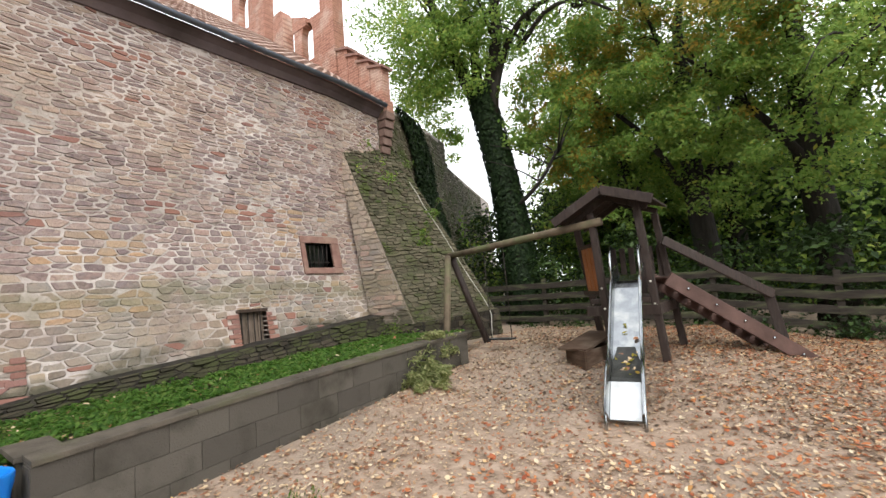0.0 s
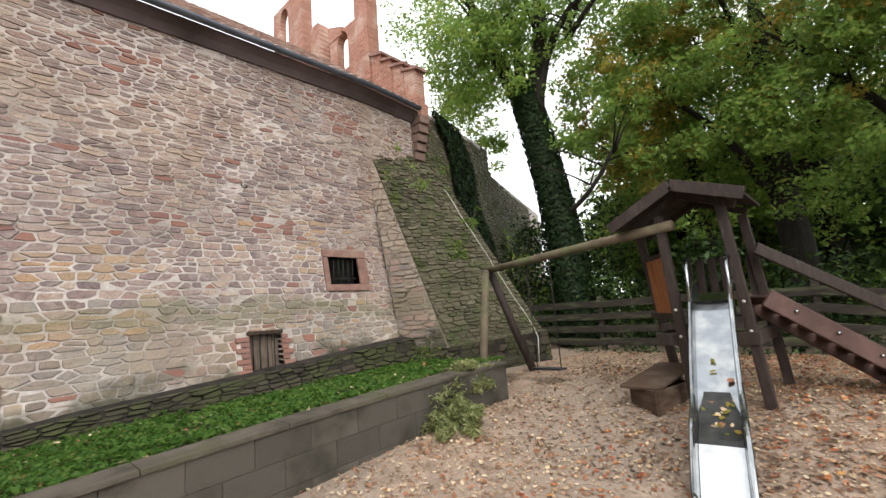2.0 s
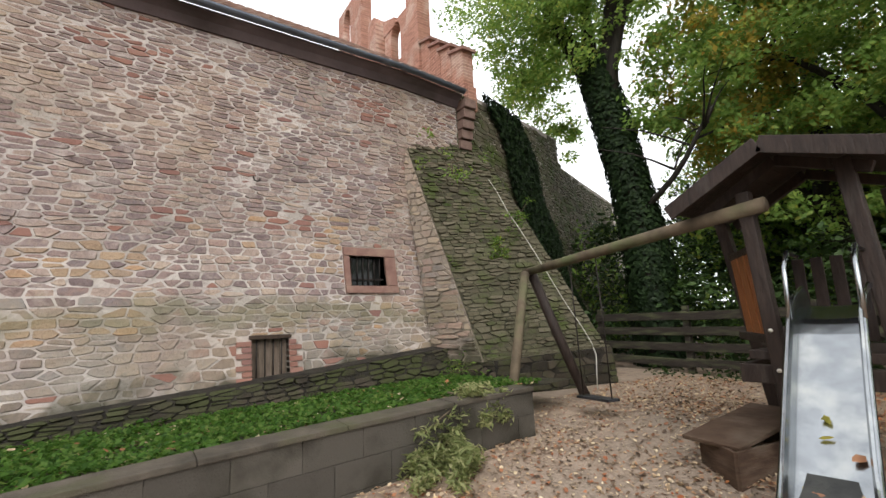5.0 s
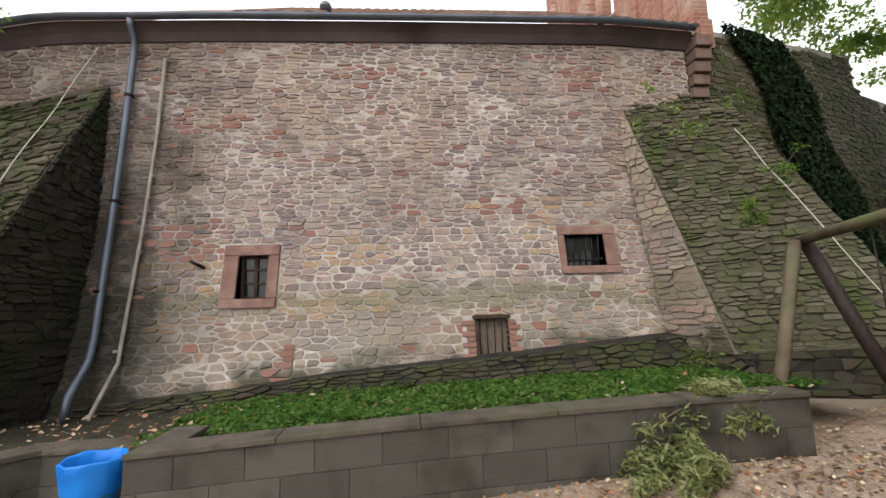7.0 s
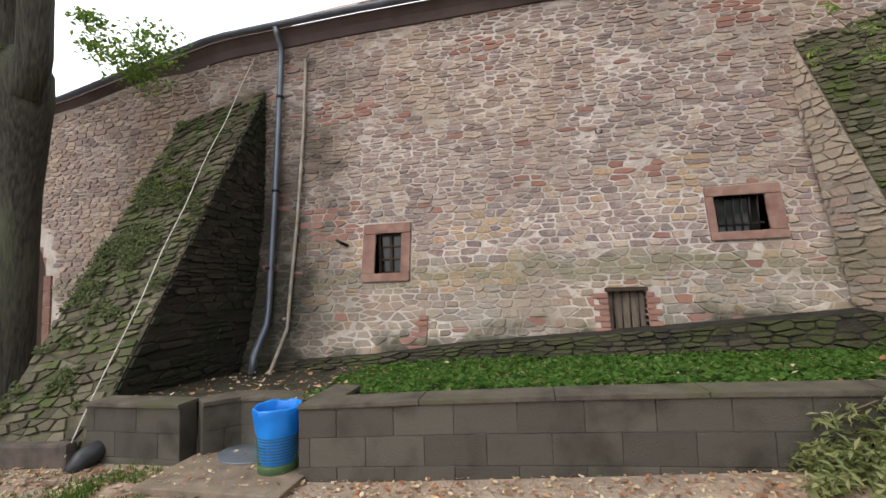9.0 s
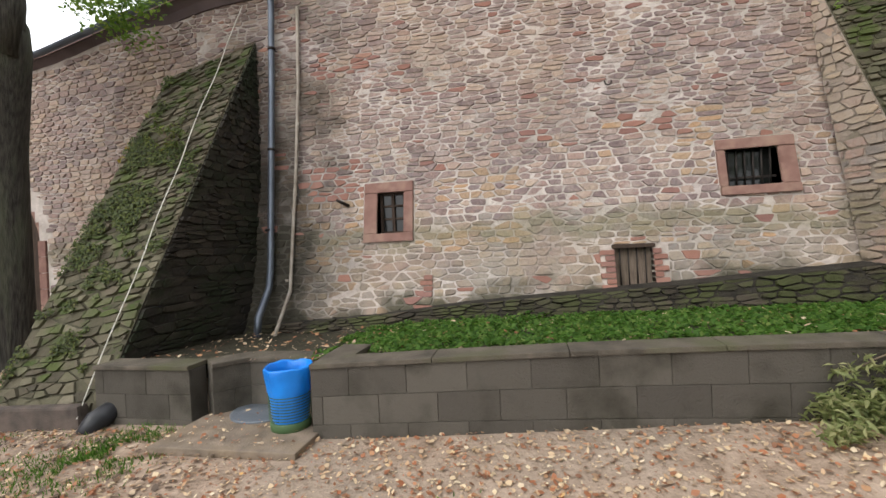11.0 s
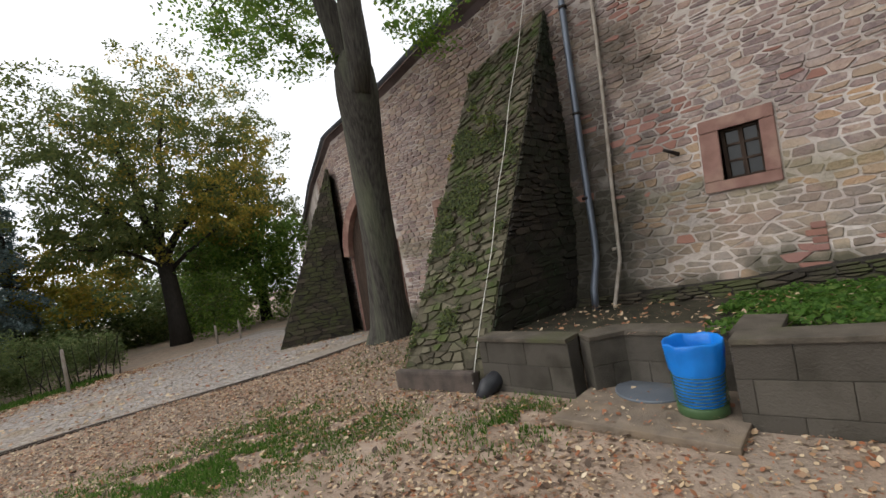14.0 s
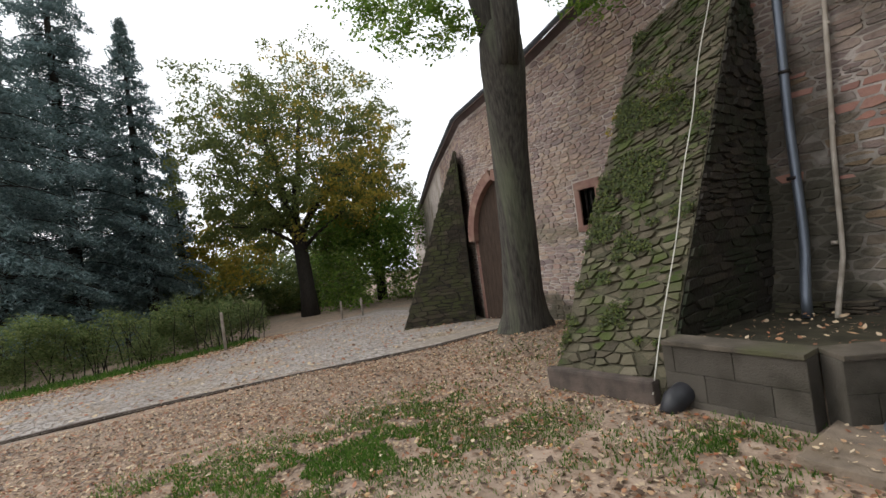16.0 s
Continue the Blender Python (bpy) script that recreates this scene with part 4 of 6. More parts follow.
def stone_window(name, label, opening, margin, bars, mullion, deep=0.2):
    y0, y1, z0, z1 = opening
    ml, mr, mb, mt = margin
    w = empty(name, *wall_face(y0, z0), label, "window", kind="structure")
    hang(part("lintel", wall_block(y0 - ml, y1 + mr, z1, z1 + mt, 0.035, 0.3), M_REDSAND), w)
    hang(part("window_sill", wall_block(y0 - ml, y1 + mr, z0 - mb, z0, 0.045, 0.3), M_REDSAND), w)
    hang(part("jamb", wall_block(y0 - ml, y0, z0 + 0.003, z1 - 0.003, 0.03, 0.3), M_REDSAND), w)
    hang(part("jamb", wall_block(y1, y1 + mr, z0 + 0.003, z1 - 0.003, 0.03, 0.3), M_REDSAND), w)
    xm = wall_face((y0 + y1) / 2, (z0 + z1) / 2).x - deep
    hang(part("pane", beam_bm((xm - 0.03, y0 - 0.02, (z0 + z1) / 2), (xm - 0.03, y1 + 0.02, (z0 + z1) / 2), 0.012, z1 - z0 + 0.04, bevel=0), M_GLASS), w)
    if mullion:
        for a, b, wd in (((y0 + 0.02, z0), (y0 + 0.02, z1), 0.05), ((y1 - 0.02, z0), (y1 - 0.02, z1), 0.05), (((y0 + y1) / 2, z0), ((y0 + y1) / 2, z1), 0.05)):
            hang(part("window_frame", beam_bm((xm, a[0], a[1]), (xm, b[0], b[1]), 0.04, wd, up=(0, 1, 0), bevel=0.004), M_DOOR), w)
        for z in (z0 + 0.02, z0 + (z1 - z0) * 0.36, z0 + (z1 - z0) * 0.68, z1 - 0.02):
            hang(part("window_frame", beam_bm((xm + 0.004, y0, z), (xm + 0.004, y1, z), 0.03, 0.03, bevel=0.003), M_DOOR), w)
    for i in range(bars):
        y = y0 + (y1 - y0) * (i + 0.6) / (bars + 0.2)
        hang(tube("bar", [(xm + deep * 0.55, y, z0 - 0.005), (xm + deep * 0.55, y, z1 + 0.005)], 0.011, M_IRON, n=8), w)
    if bars:
        hang(part("cross_bar", beam_bm((xm + deep * 0.55, y0, z0 + 0.12), (xm + deep * 0.55, y1, z0 + 0.12), 0.012, 0.03, bevel=0.002), M_IRON), w)
    return w


stone_window("window_1", "barred window in a red sandstone surround", HOLES[0], (0.10, 0.20, 0.12, 0.14), 6, False)
stone_window("window_2", "small casement window in a red sandstone surround", HOLES[1], (0.21, 0.15, 0.13, 0.16), 0, True, 0.16)
stone_window("window_3", "small dark window in a sandstone surround", HOLES[3], (0.14, 0.14, 0.12, 0.16), 3, False)
y0, y1, z0, z1 = HOLES[2]
w4 = empty("window_4", *wall_face(y0, z0), "boarded cellar opening with iron bars and brick jambs", "window", kind="structure")
xm = wall_face(3.9, 1.1).x - 0.12
for i in range(5):
    y = y0 + (y1 - y0) * (i + 0.5) / 5
    hang(part("board", beam_bm((xm - 0.02 - 0.004 * (i % 2), y, z0 - 0.02), (xm - 0.06 - 0.004 * (i % 2), y, z1 + 0.02), 0.025, 0.092, up=(0, 1, 0), bevel=0.004), M_GREYWOOD), w4)
for i in range(4):
    y = y0 + (y1 - y0) * (i + 0.7) / 4.5
    hang(tube("bar", [(xm + 0.05, y, z0 - 0.01), (xm + 0.02, y, z1)], 0.01, M_IRON, n=8), w4)
hang(part("lintel", wall_block(y0 - 0.03, y1 + 0.03, z1, z1 + 0.055, 0.02, 0.25), M_DOOR, label="dark timber lintel"), w4)
for side in (0, 1):
    z = z0 - 0.02
    k = 0
    while z < z1 - 0.03:
        wd = 0.12 if k % 2 else 0.19
        a, b = (y0 - wd, y0) if side == 0 else (y1, y1 + (0.21 - wd + 0.08))
        hang(part("brick", wall_block(a, b, z + 0.005, z + 0.07, 0.022, 0.2, 0.005), M_BRICK), w4)
        z += 0.077
        k += 1
# patch of brick and pale mortar stones left of the cellar opening
for k in range(4):
    hang(part("brick", wall_block(0.98 + (k % 2) * 0.05, 1.16, 0.80 + 0.08 * k, 0.865 + 0.08 * k, 0.02, 0.1, 0.005), M_BRICK), w4)

# arched doorway
door = empty("door_1", wall_face(ARCH_Y, 0).x, ARCH_Y, ground_z(-7, ARCH_Y), "dark plank door deep in a pointed sandstone archway", "door", kind="structure")
for i in range(13):
    y = ARCH_Y - ARCH_R + 0.1 + 0.19 * i
    top = ARCH_SPRING + 1.7 * math.sqrt(max(0.02, 1 - ((y - ARCH_Y) / (ARCH_R + 0.1)) ** 2))
    hang(part("plank", beam_bm((-7.85, y, -0.6), (-7.85, y, top + 0.1), 0.05, 0.186, up=(0, 1, 0), bevel=0.006), M_DOOR), door)
reach = 1.55 * ARCH_R
for s in (-1, 1):
    z = -0.55
    while z < ARCH_SPRING:
        hang(part("jamb_block", wall_block(*sorted((ARCH_Y + s * (ARCH_R - 0.06), ARCH_Y + s * (ARCH_R + 0.16))), z, z + 0.31, 0.03, 0.4), M_REDSAND), door)
        z += 0.32
    peak = math.acos((reach - ARCH_R) / reach)
    for i in range(9):
        a = peak * (i + 0.5) / 9
        c = Vector((0, ARCH_Y - s * (reach - ARCH_R), ARCH_SPRING))
        r0, r1 = c + Vector((0, s * math.cos(a), math.sin(a))) * (reach - 0.07), c + Vector((0, s * math.cos(a), math.sin(a))) * (reach + 0.2)
        x = wall_face(ARCH_Y, 2.2).x
        hang(part("voussoir", beam_bm((x - 0.12, r0.y, r0.z), (x - 0.12, r1.y, r1.z), 0.42, peak * reach / 9 * 1.06, up=(0, -math.sin(a) * s, math.cos(a)), bevel=0.01), M_REDSAND), door)


# ---- pipes, cable and fittings on the wall ----
def fixed_pipe(name, label, category, pts, r, mat, clips, clip_mat):
    p = empty(name, *pts[-1], label, category)
    run = hang(tube("pipe", pts, r, mat, n=14), p)
    for a in clips:
        c = Vector(a)
        fix(tube("clip", [c + Vector((0, 0, -0.02)), c + Vector((0, 0, 0.02))], r * 1.25, clip_mat, n=14), run)
        fix(tube("bracket_arm", [c, c + Vector((-0.16, 0.03, 0))], 0.008, clip_mat, n=6), run)
    return p


PX = [(-6.95, -1.36, 6.0), (-6.98, -1.36, 5.9), (-7.12, -1.37, 5.75), (-7.14, -1.38, 5.5), (-7.12, -1.43, 4.2), (-7.0, -1.45, 2.6), (-6.76, -1.38, 1.25), (-6.68, -1.37, 1.0), (-6.22, -1.26, 0.62), (-6.16, -1.25, 0.36)]
fixed_pipe("downpipe", "blue-grey zinc downpipe bent outward at its foot", "pipe", PX, 0.05, M_ZINC, [(-7.13, -1.40, 4.85), (-7.05, -1.44, 3.2), (-6.87, -1.445, 1.9)], M_IRON)
CX = [(-7.2, -0.95, 5.5), (-7.19, -1.0, 4.2), (-7.09, -1.06, 2.75), (-7.02, -1.08, 2.2), (-6.8, -1.06, 1.2), (-6.76, -1.06, 0.95), (-6.27, -1.03, 0.4), (-6.25, -1.03, 0.34)]
fixed_pipe("conduit", "pale weathered cable conduit clipped to the wall", "conduit", CX, 0.026, M_CONDUIT, [(-7.16, -1.02, 3.6), (-7.06, -1.07, 2.45), (-6.79, -1.125, 1.1)], M_CONDUIT)


def slack_cable(name, label, a, b, mat, r=0.011, n=26, out=None, seed=2):
    a, b = Vector(a), Vector(b)
    pts = []
    for i in range(n):
        t = i / (n - 1)
        p = a.lerp(b, t)
        p += Vector((0.0, 0.035 * noise.noise(Vector((t * 6, seed, 0))), 0.03 * noise.noise(Vector((t * 7, seed, 5)))))
        if out:
            p += Vector(out)
        pts.append(p)
    return tagged(tube(name, pts, r, mat, n=6), label, "cable")


slack_cable("lightning_cable", "pale lightning cable running down the mossy buttress", (-7.15, -1.87, 5.55), (-4.12, -1.76, -0.02), M_CABLE, r=0.0065, out=(0.05, 0, 0.05))
slack_cable("lightning_cable", "pale lightning cable running down the ivy buttress", (-6.55, 7.7, 4.05), (-4.98, 8.25, 0.98), M_CABLE, r=0.0065, out=(0.05, 0, 0.05), seed=4)
tagged(tube("lightning_cable", [(-4.93, 8.25, 1.0), (-4.88, 8.24, 0.9), (-4.9, 8.2, 0.22)], 0.008, M_CABLE, n=6), "pale lightning cable end at the buttress foot", "cable")
hook = empty("iron_hook", -7.0, -0.33, 2.28, "rusty iron bracket stub in the wall", "bracket")
hang(tube("stub", [(-7.14, -0.16, 2.20), (-6.95, -0.22, 2.25), (-6.90, -0.30, 2.30)], [0.03, 0.025, 0.02], M_IRON, n=8), hook)
ring = empty("iron_hook", -7.2, 3.75, 3.72, "small iron ring hook in the wall", "bracket")
hang(tube("ring", [(-7.22, 3.71, 3.75), (-7.18, 3.72, 3.69), (-7.17, 3.75, 3.67), (-7.18, 3.79, 3.69), (-7.21, 3.80, 3.74)], 0.009, M_IRON, n=8), ring)
vent = empty("roof_vent", -7.15, 1.5, 6.2, "small grey mushroom vent above the gutter", "vent")
hang(tube("neck", [(-7.1, 1.5, 6.2), (-7.1, 1.5, 6.36)], 0.035, M_ZINC), vent)
hang(tube("hood", [(-7.1, 1.5, 6.34), (-7.1, 1.5, 6.38), (-7.1, 1.5, 6.44), (-7.1, 1.5, 6.47)], [0.09, 0.10, 0.07, 0.02], M_ZINC), vent)

# ---- bin, lid, drain on the slab ----
wb = empty("waste_bin", -4.13, 0.45, 0.01, "green metal waste bin lined with a bright blue bag", "bin")
hang(tube("base", [(-4.13, 0.45, 0.005), (-4.13, 0.45, 0.012), (-4.13, 0.45, 0.075), (-4.13, 0.45, 0.085)], [0.16, 0.168, 0.172, 0.165], M_GREENMETAL, n=28), wb)
bagv, bagf = [], []
N = 48
rows = [(0.08, 0.15), (0.15, 0.160), (0.24, 0.165), (0.30, 0.170), (0.34, 0.186), (0.40, 0.19), (0.47, 0.198), (0.53, 0.204), (0.545, 0.198), (0.53, 0.188), (0.45, 0.178), (0.3, 0.16), (0.2, 0.14)]
for i, (z, r) in enumerate(rows):
    for j in range(N):
        a = 2 * math.pi * j / N
        cr = 0.010 * noise.noise(Vector((math.cos(a) * 5, math.sin(a) * 5, z * 9))) + 0.006 * noise.noise(Vector((math.cos(a) * 14, math.sin(a) * 14, z * 4)))
        dz = 0.018 * noise.noise(Vector((math.cos(a) * 2, math.sin(a) * 2, 9))) if i >= 6 else 0.012 * math.sin(a * 1 + 1) if i == 4 else 0
        bagv.append((-4.13 + (r + cr) * math.cos(a), 0.45 + (r + cr) * math.sin(a), z + dz + 0.005))
for i in range(len(rows) - 1):
    for j in range(N):
        k = (j + 1) % N
        bagf.append((i * N + j, i * N + k, (i + 1) * N + k, (i + 1) * N + j))
bagf.append(tuple((len(rows) - 1) * N + j for j in range(N)))
bag = hang(mesh_ob("bag", bagv, bagf, M_BAG, None, "crumpled blue plastic bag", True), wb)
for i in range(9):
    z = 0.11 + 0.024 * i
    pts = [(-4.13 + 0.176 * math.cos(a), 0.45 + 0.176 * math.sin(a), z + 0.005) for a in [2 * math.pi * j / 28 for j in range(29)]]
    hang(tube("hoop", pts, 0.0035, M_GREENMETAL, n=5), wb)
lid = tagged(tube("manhole_lid", [(-4.45, 0.0, 0.006), (-4.45, 0.0, 0.016), (-4.45, 0.0, 0.03), (-4.45, 0.0, 0.034)], [0.315, 0.32, 0.32, 0.31], M_LID, n=40), "round grey manhole lid with a puddle stain on the slab", "lid")
drain = empty("drain_boot", -4.05, -1.62, -0.05, "black plastic drain boot at the buttress foot", "drain")
hang(tube("boot", [(-4.42, -1.52, 0.05), (-4.25, -1.55, 0.06), (-4.1, -1.58, 0.0), (-3.98, -1.60, -0.08)], [0.08, 0.10, 0.105, 0.06], M_BLACKPLASTIC, n=14, wobble=0.15), drain)
bmf = beam_bm((-4.09, -3.05, -0.05), (-4.13, -1.75, -0.0), 0.12, 0.3, bevel=0.03)
tagged(part("buttress_footing", bmf, M_KERB), "grey cement footing strip under the buttress", "footing", kind="structure")

# ---- play tower with slide ----
tower = empty("play_tower", -1.75, 7.0, 0.1, "dark brown wooden play tower with a pitched roof", "play tower")
POSTS = [((-1.98, 6.45, 2.45), (-1.84, 6.42, 0.0)), ((-1.36, 6.50, 2.55), (-1.16, 6.48, 0.0)), ((-2.46, 7.15, 2.42), (-2.24, 7.40, 0.05)), ((-1.30, 7.45, 2.45), (-1.10, 7.62, 0.0))]
for a, b in POSTS:
    post = hang(part("post", beam_bm(b, a, 0.10, 0.10, up=(0, 1, 0), bevel=0.012), M_WOOD), tower)
    for h in (0.43, 0.55):
        q = Vector(b).lerp(Vector(a), h)
        fix(tube("bolt", [q + Vector((0, -0.045, 0)), q + Vector((0, -0.062, 0))], 0.016, M_CABLE, n=8), post)
hang(part("platform", beam_bm((-1.7, 6.42, 1.16), (-1.7, 7.48, 1.16), 0.8, 0.07, bevel=0.008), M_WOOD), tower)
for z in (1.02,):
    hang(part("joist", beam_bm((-2.14, 6.43, z), (-1.18, 6.45, z), 0.06, 0.14, bevel=0.008), M_WOOD), tower)
    hang(part("joist", beam_bm((-2.14, 6.4, z), (-2.2, 7.45, z), 0.06, 0.14, bevel=0.008), M_WOOD), tower)
    hang(part("joist", beam_bm((-1.22, 6.45, z), (-1.18, 7.55, z), 0.06, 0.14, bevel=0.008), M_WOOD), tower)
PA, PB = Vector((-2.02, 6.56, 0)), Vector((-2.38, 7.08, 0))
for i in range(3):
    q = PA.lerp(PB, (i + 0.5) / 3)
    hang(part("panel_board", beam_bm((q.x + 0.05, q.y, 1.30), (q.x, q.y, 1.97), 0.03, 0.19, up=(PB - PA).normalized(), bevel=0.006), M_ORANGE, label="orange-brown side board"), tower)
for z in (1.27, 2.0):
    hang(part("rail", beam_bm((-1.93, 6.47, z), (-2.41, 7.14, z), 0.05, 0.07, bevel=0.008), M_WOOD), tower)
for i in range(6):
    x = -2.0 + 0.14 * i
    hang(part("picket", beam_bm((x, 7.5, 1.2), (x, 7.5, 1.95), 0.09, 0.025, up=(0, 1, 0), bevel=0.006), M_WOOD), tower)
# roof: two slopes of boards, ridge running away over the slide
RF, RB = 6.22, 7.35
for s, span, fall in ((-1, 0.70, 0.37), (1, 0.64, 0.24)):
    for i in range(6):
        t0, t1 = i / 6, (i + 1) / 6
        xa, xb = -1.75 + s * span * t0, -1.75 + s * span * t1 + s * 0.02
        za, zb = 2.77 - fall * t0, 2.77 - fall * t1
        bm = bmesh.new()
        vs = [bm.verts.new(p) for p in ((xa, RF, za), (xb, RF, zb - 0.008), (xb, RB, zb - 0.008), (xa, RB, za), (xa, RF, za - 0.035), (xb, RF, zb - 0.04), (xb, RB, zb - 0.04), (xa, RB, za - 0.035))]
        for f in ((0, 1, 2, 3), (7, 6, 5, 4), (0, 4, 5, 1), (1, 5, 6, 2), (2, 6, 7, 3), (3, 7, 4, 0)):
            bm.faces.new([vs[j] for j in f])
        bmesh.ops.recalc_face_normals(bm, faces=bm.faces)
        hang(part("roof_board", bm, M_WOOD), tower)
    for y in (RF - 0.015,):
        hang(part("barge_board", beam_bm((-1.75, y, 2.74), (-1.75 + s * (span + 0.03), y, 2.73 - fall), 0.03, 0.13, bevel=0.005), M_WOOD), tower)
    for y in (6.5, 7.2):
        hang(part("rafter", beam_bm((-1.75, y, 2.66), (-1.75 + s * (span - 0.1), y, 2.68 - fall), 0.06, 0.08, bevel=0.005), M_WOOD), tower)

slide = empty("slide", -1.35, 5.2, 0.0, "worn stainless steel slide with dried leaves on it", "slide")
axis = [(-1.235, 4.42, 0.12), (-1.29, 4.76, 0.42), (-1.33, 5.00, 0.49), (-1.38, 5.25, 0.62), (-1.43, 5.6, 0.95), (-1.49, 6.08, 1.43), (-1.51, 6.42, 1.52)]
SV, SF = [], []
half_w = 0.165
prof = [(-half_w - 0.012, 0.13), (-half_w, 0.135), (-half_w + 0.012, 0.10), (-half_w + 0.02, 0.0), (0, -0.008), (half_w - 0.02, 0.0), (half_w - 0.012, 0.10), (half_w, 0.135), (half_w + 0.012, 0.13),
        (half_w + 0.005, -0.03), (-half_w - 0.005, -0.03)]
fine = []
for i in range(len(axis) - 1):
    for k in range(6):
        fine.append(Vector(axis[i]).lerp(Vector(axis[i + 1]), k / 6))
fine.append(Vector(axis[-1]))
for _ in range(2):
    fine = [fine[0]] + [(fine[i - 1] + fine[i] * 2 + fine[i + 1]) / 4 for i in range(1, len(fine) - 1)] + [fine[-1]]
for i, p in enumerate(fine):
    d = (fine[min(i + 1, len(fine) - 1)] - fine[max(0, i - 1)]).normalized()
    s = d.cross(Vector((0, 0, 1))).normalized()
    u = s.cross(d)
    dent = 0.006 * noise.noise(p * 4)
    SV += [p + s * a + u * (b + (dent if abs(a) < 0.15 else 0)) for a, b in prof]
m = len(prof)
for i in range(len(fine) - 1):
    for j in range(m):
        a, b = i * m + j, i * m + (j + 1) % m
        SF.append((a, a + m, b + m, b))
SF += [tuple(range(m)), tuple(range(len(SV) - 1, len(SV) - 1 - m, -1))]
chute = hang(mesh_ob("chute", SV, SF, M_STEEL, None, "brushed steel chute"), slide)
# dark film for dirt and for the trees' reflection in the flat chute
M_FILM = material("dirt_and_reflection", [(0.3, (0.012, 0.013, 0.012)), (0.7, (0.04, 0.04, 0.035))], rough=0.4, scale=9, bump=0.3, spec=0.3)
fv, ff = [], []
for i in range(6, 20):
    p = fine[i]
    d = (fine[i + 1] - fine[i - 1]).normalized()
    s_ = d.cross(Vector((0, 0, 1))).normalized()
    u_ = s_.cross(d)
    ww = 0.184 - 0.012 * max(0, i - 15) + 0.01 * noise.noise(Vector((i, 0, 2)))
    fv += [p + s_ * a * (ww - 0.04) + u_ * 0.014 for a in (-1, -0.5, 0, 0.5, 1)]
for i in range(13):
    for j in range(4):
        q = i * 5 + j
        ff.append((q, q + 5, q + 6, q + 1))
ev, ef = [], []
for i in range(7):
    p = fine[i]
    d = (fine[i + 1] - fine[max(0, i - 1)]).normalized()
    s_ = d.cross(Vector((0, 0, 1))).normalized()
    ev += [p + s_ * a * 0.143 + s_.cross(d) * 0.012 for a in (-1, -0.5, 0, 0.5, 1)]
for i in range(6):
    for j in range(4):
        q = i * 5 + j
        ef.append((q, q + 5, q + 6, q + 1))
# lighter, rougher steel paints in the sky's reflection on the chute's end
fix(mesh_ob("exit_plate", ev, ef, M_SKYSTEEL, None, "steel lightened for the sky's reflection at the foot of the chute"), chute)
fix(mesh_ob("dirt_film", fv, ff, M_FILM, None, "dark dirt and painted tree reflection on the chute"), chute)
for s in (-1, 1):
    side = Vector((0.98, 0.2, 0)) * s * (half_w + 0.012)
    rail = [p + side + Vector((0, 0, 0.13)) for p in fine]
    hang(tube("side_rail", [Vector((-1.225, 4.34, -0.1)) + side, Vector((-1.23, 4.38, 0.16)) + side] + rail, 0.018, M_STEEL, n=8), slide)
    hang(tube("grab_rail", [Vector((-1.47, 5.95, 1.42)) + side, Vector((-1.485, 6.05, 1.78)) + side, Vector((-1.50, 6.2, 1.90)) + side, Vector((-1.51, 6.42, 1.88)) + side], 0.016, M_STEEL, n=8), slide)
# toddler box beside the tower
box = empty("sand_box_bench", -2.4, 6.6, 0.25, "brown board box with a sloping lid", "box")
bx = [(-2.50, 6.3), (-2.12, 6.0), (-1.98, 6.7), (-2.36, 7.1)]
for (xa, ya), (xb, yb) in zip(bx, bx[1:] + bx[:1]):
    hang(part("side_board", beam_bm((xa, ya, 0.36), (xb, yb, 0.36), 0.03, 0.30, bevel=0.005), M_BOX), box)
hang(part("lid", beam_bm((-2.34, 6.1, 0.51), (-2.16, 7.0, 0.66), 0.46, 0.035, bevel=0.008), M_BOX), box)

# ramp with handrail
ramp = empty("climbing_ramp", -0.4, 7.6, 0.05, "dark reddish brown wooden climbing ramp with a handrail", "ramp")
R0, R1 = Vector((-1.28, 7.1, 1.42)), Vector((0.32, 8.15, 0.06))
across = Vector((0.55, -0.83, 0)) * 0.28
M_RAMP = material("red_brown_planks", [(0.25, (0.05, 0.026, 0.02)), (0.75, (0.11, 0.062, 0.05))], scale=4, bump=0.4, bump_scale=12, rough=0.6)
for s in (-1, 1):
    stringer = hang(part("stringer", beam_bm(R0 + across * s, R1 + across * s, 0.05, 0.20, bevel=0.01), M_RAMP), ramp)
for i in range(11):
    p = R0.lerp(R1, (i + 0.5) / 11) + Vector((0, 0, 0.03))
    hang(part("tread_board", beam_bm(p - across, p + across, 0.16, 0.03, up=(R1 - R0).cross(across), bevel=0.005), M_RAMP), ramp)
for i in range(5):
    p = R0.lerp(R1, (i + 0.7) / 5.4) + across * 1.11 + Vector((0, 0, 0.01))
    fix(tube("bolt", [p, p + across.normalized() * 0.02], 0.018, M_STEEL, n=8), stringer)
hang(part("handrail", beam_bm((-1.2, 7.25, 2.0), (0.05, 8.4, 1.05), 0.05, 0.14, bevel=0.012), M_WOOD), ramp)
hang(part("end_post", beam_bm((0.16, 8.42, 0.0), (-0.02, 8.44, 1.16), 0.14, 0.06, up=(0, 1, 0), bevel=0.012), M_WOOD), ramp)

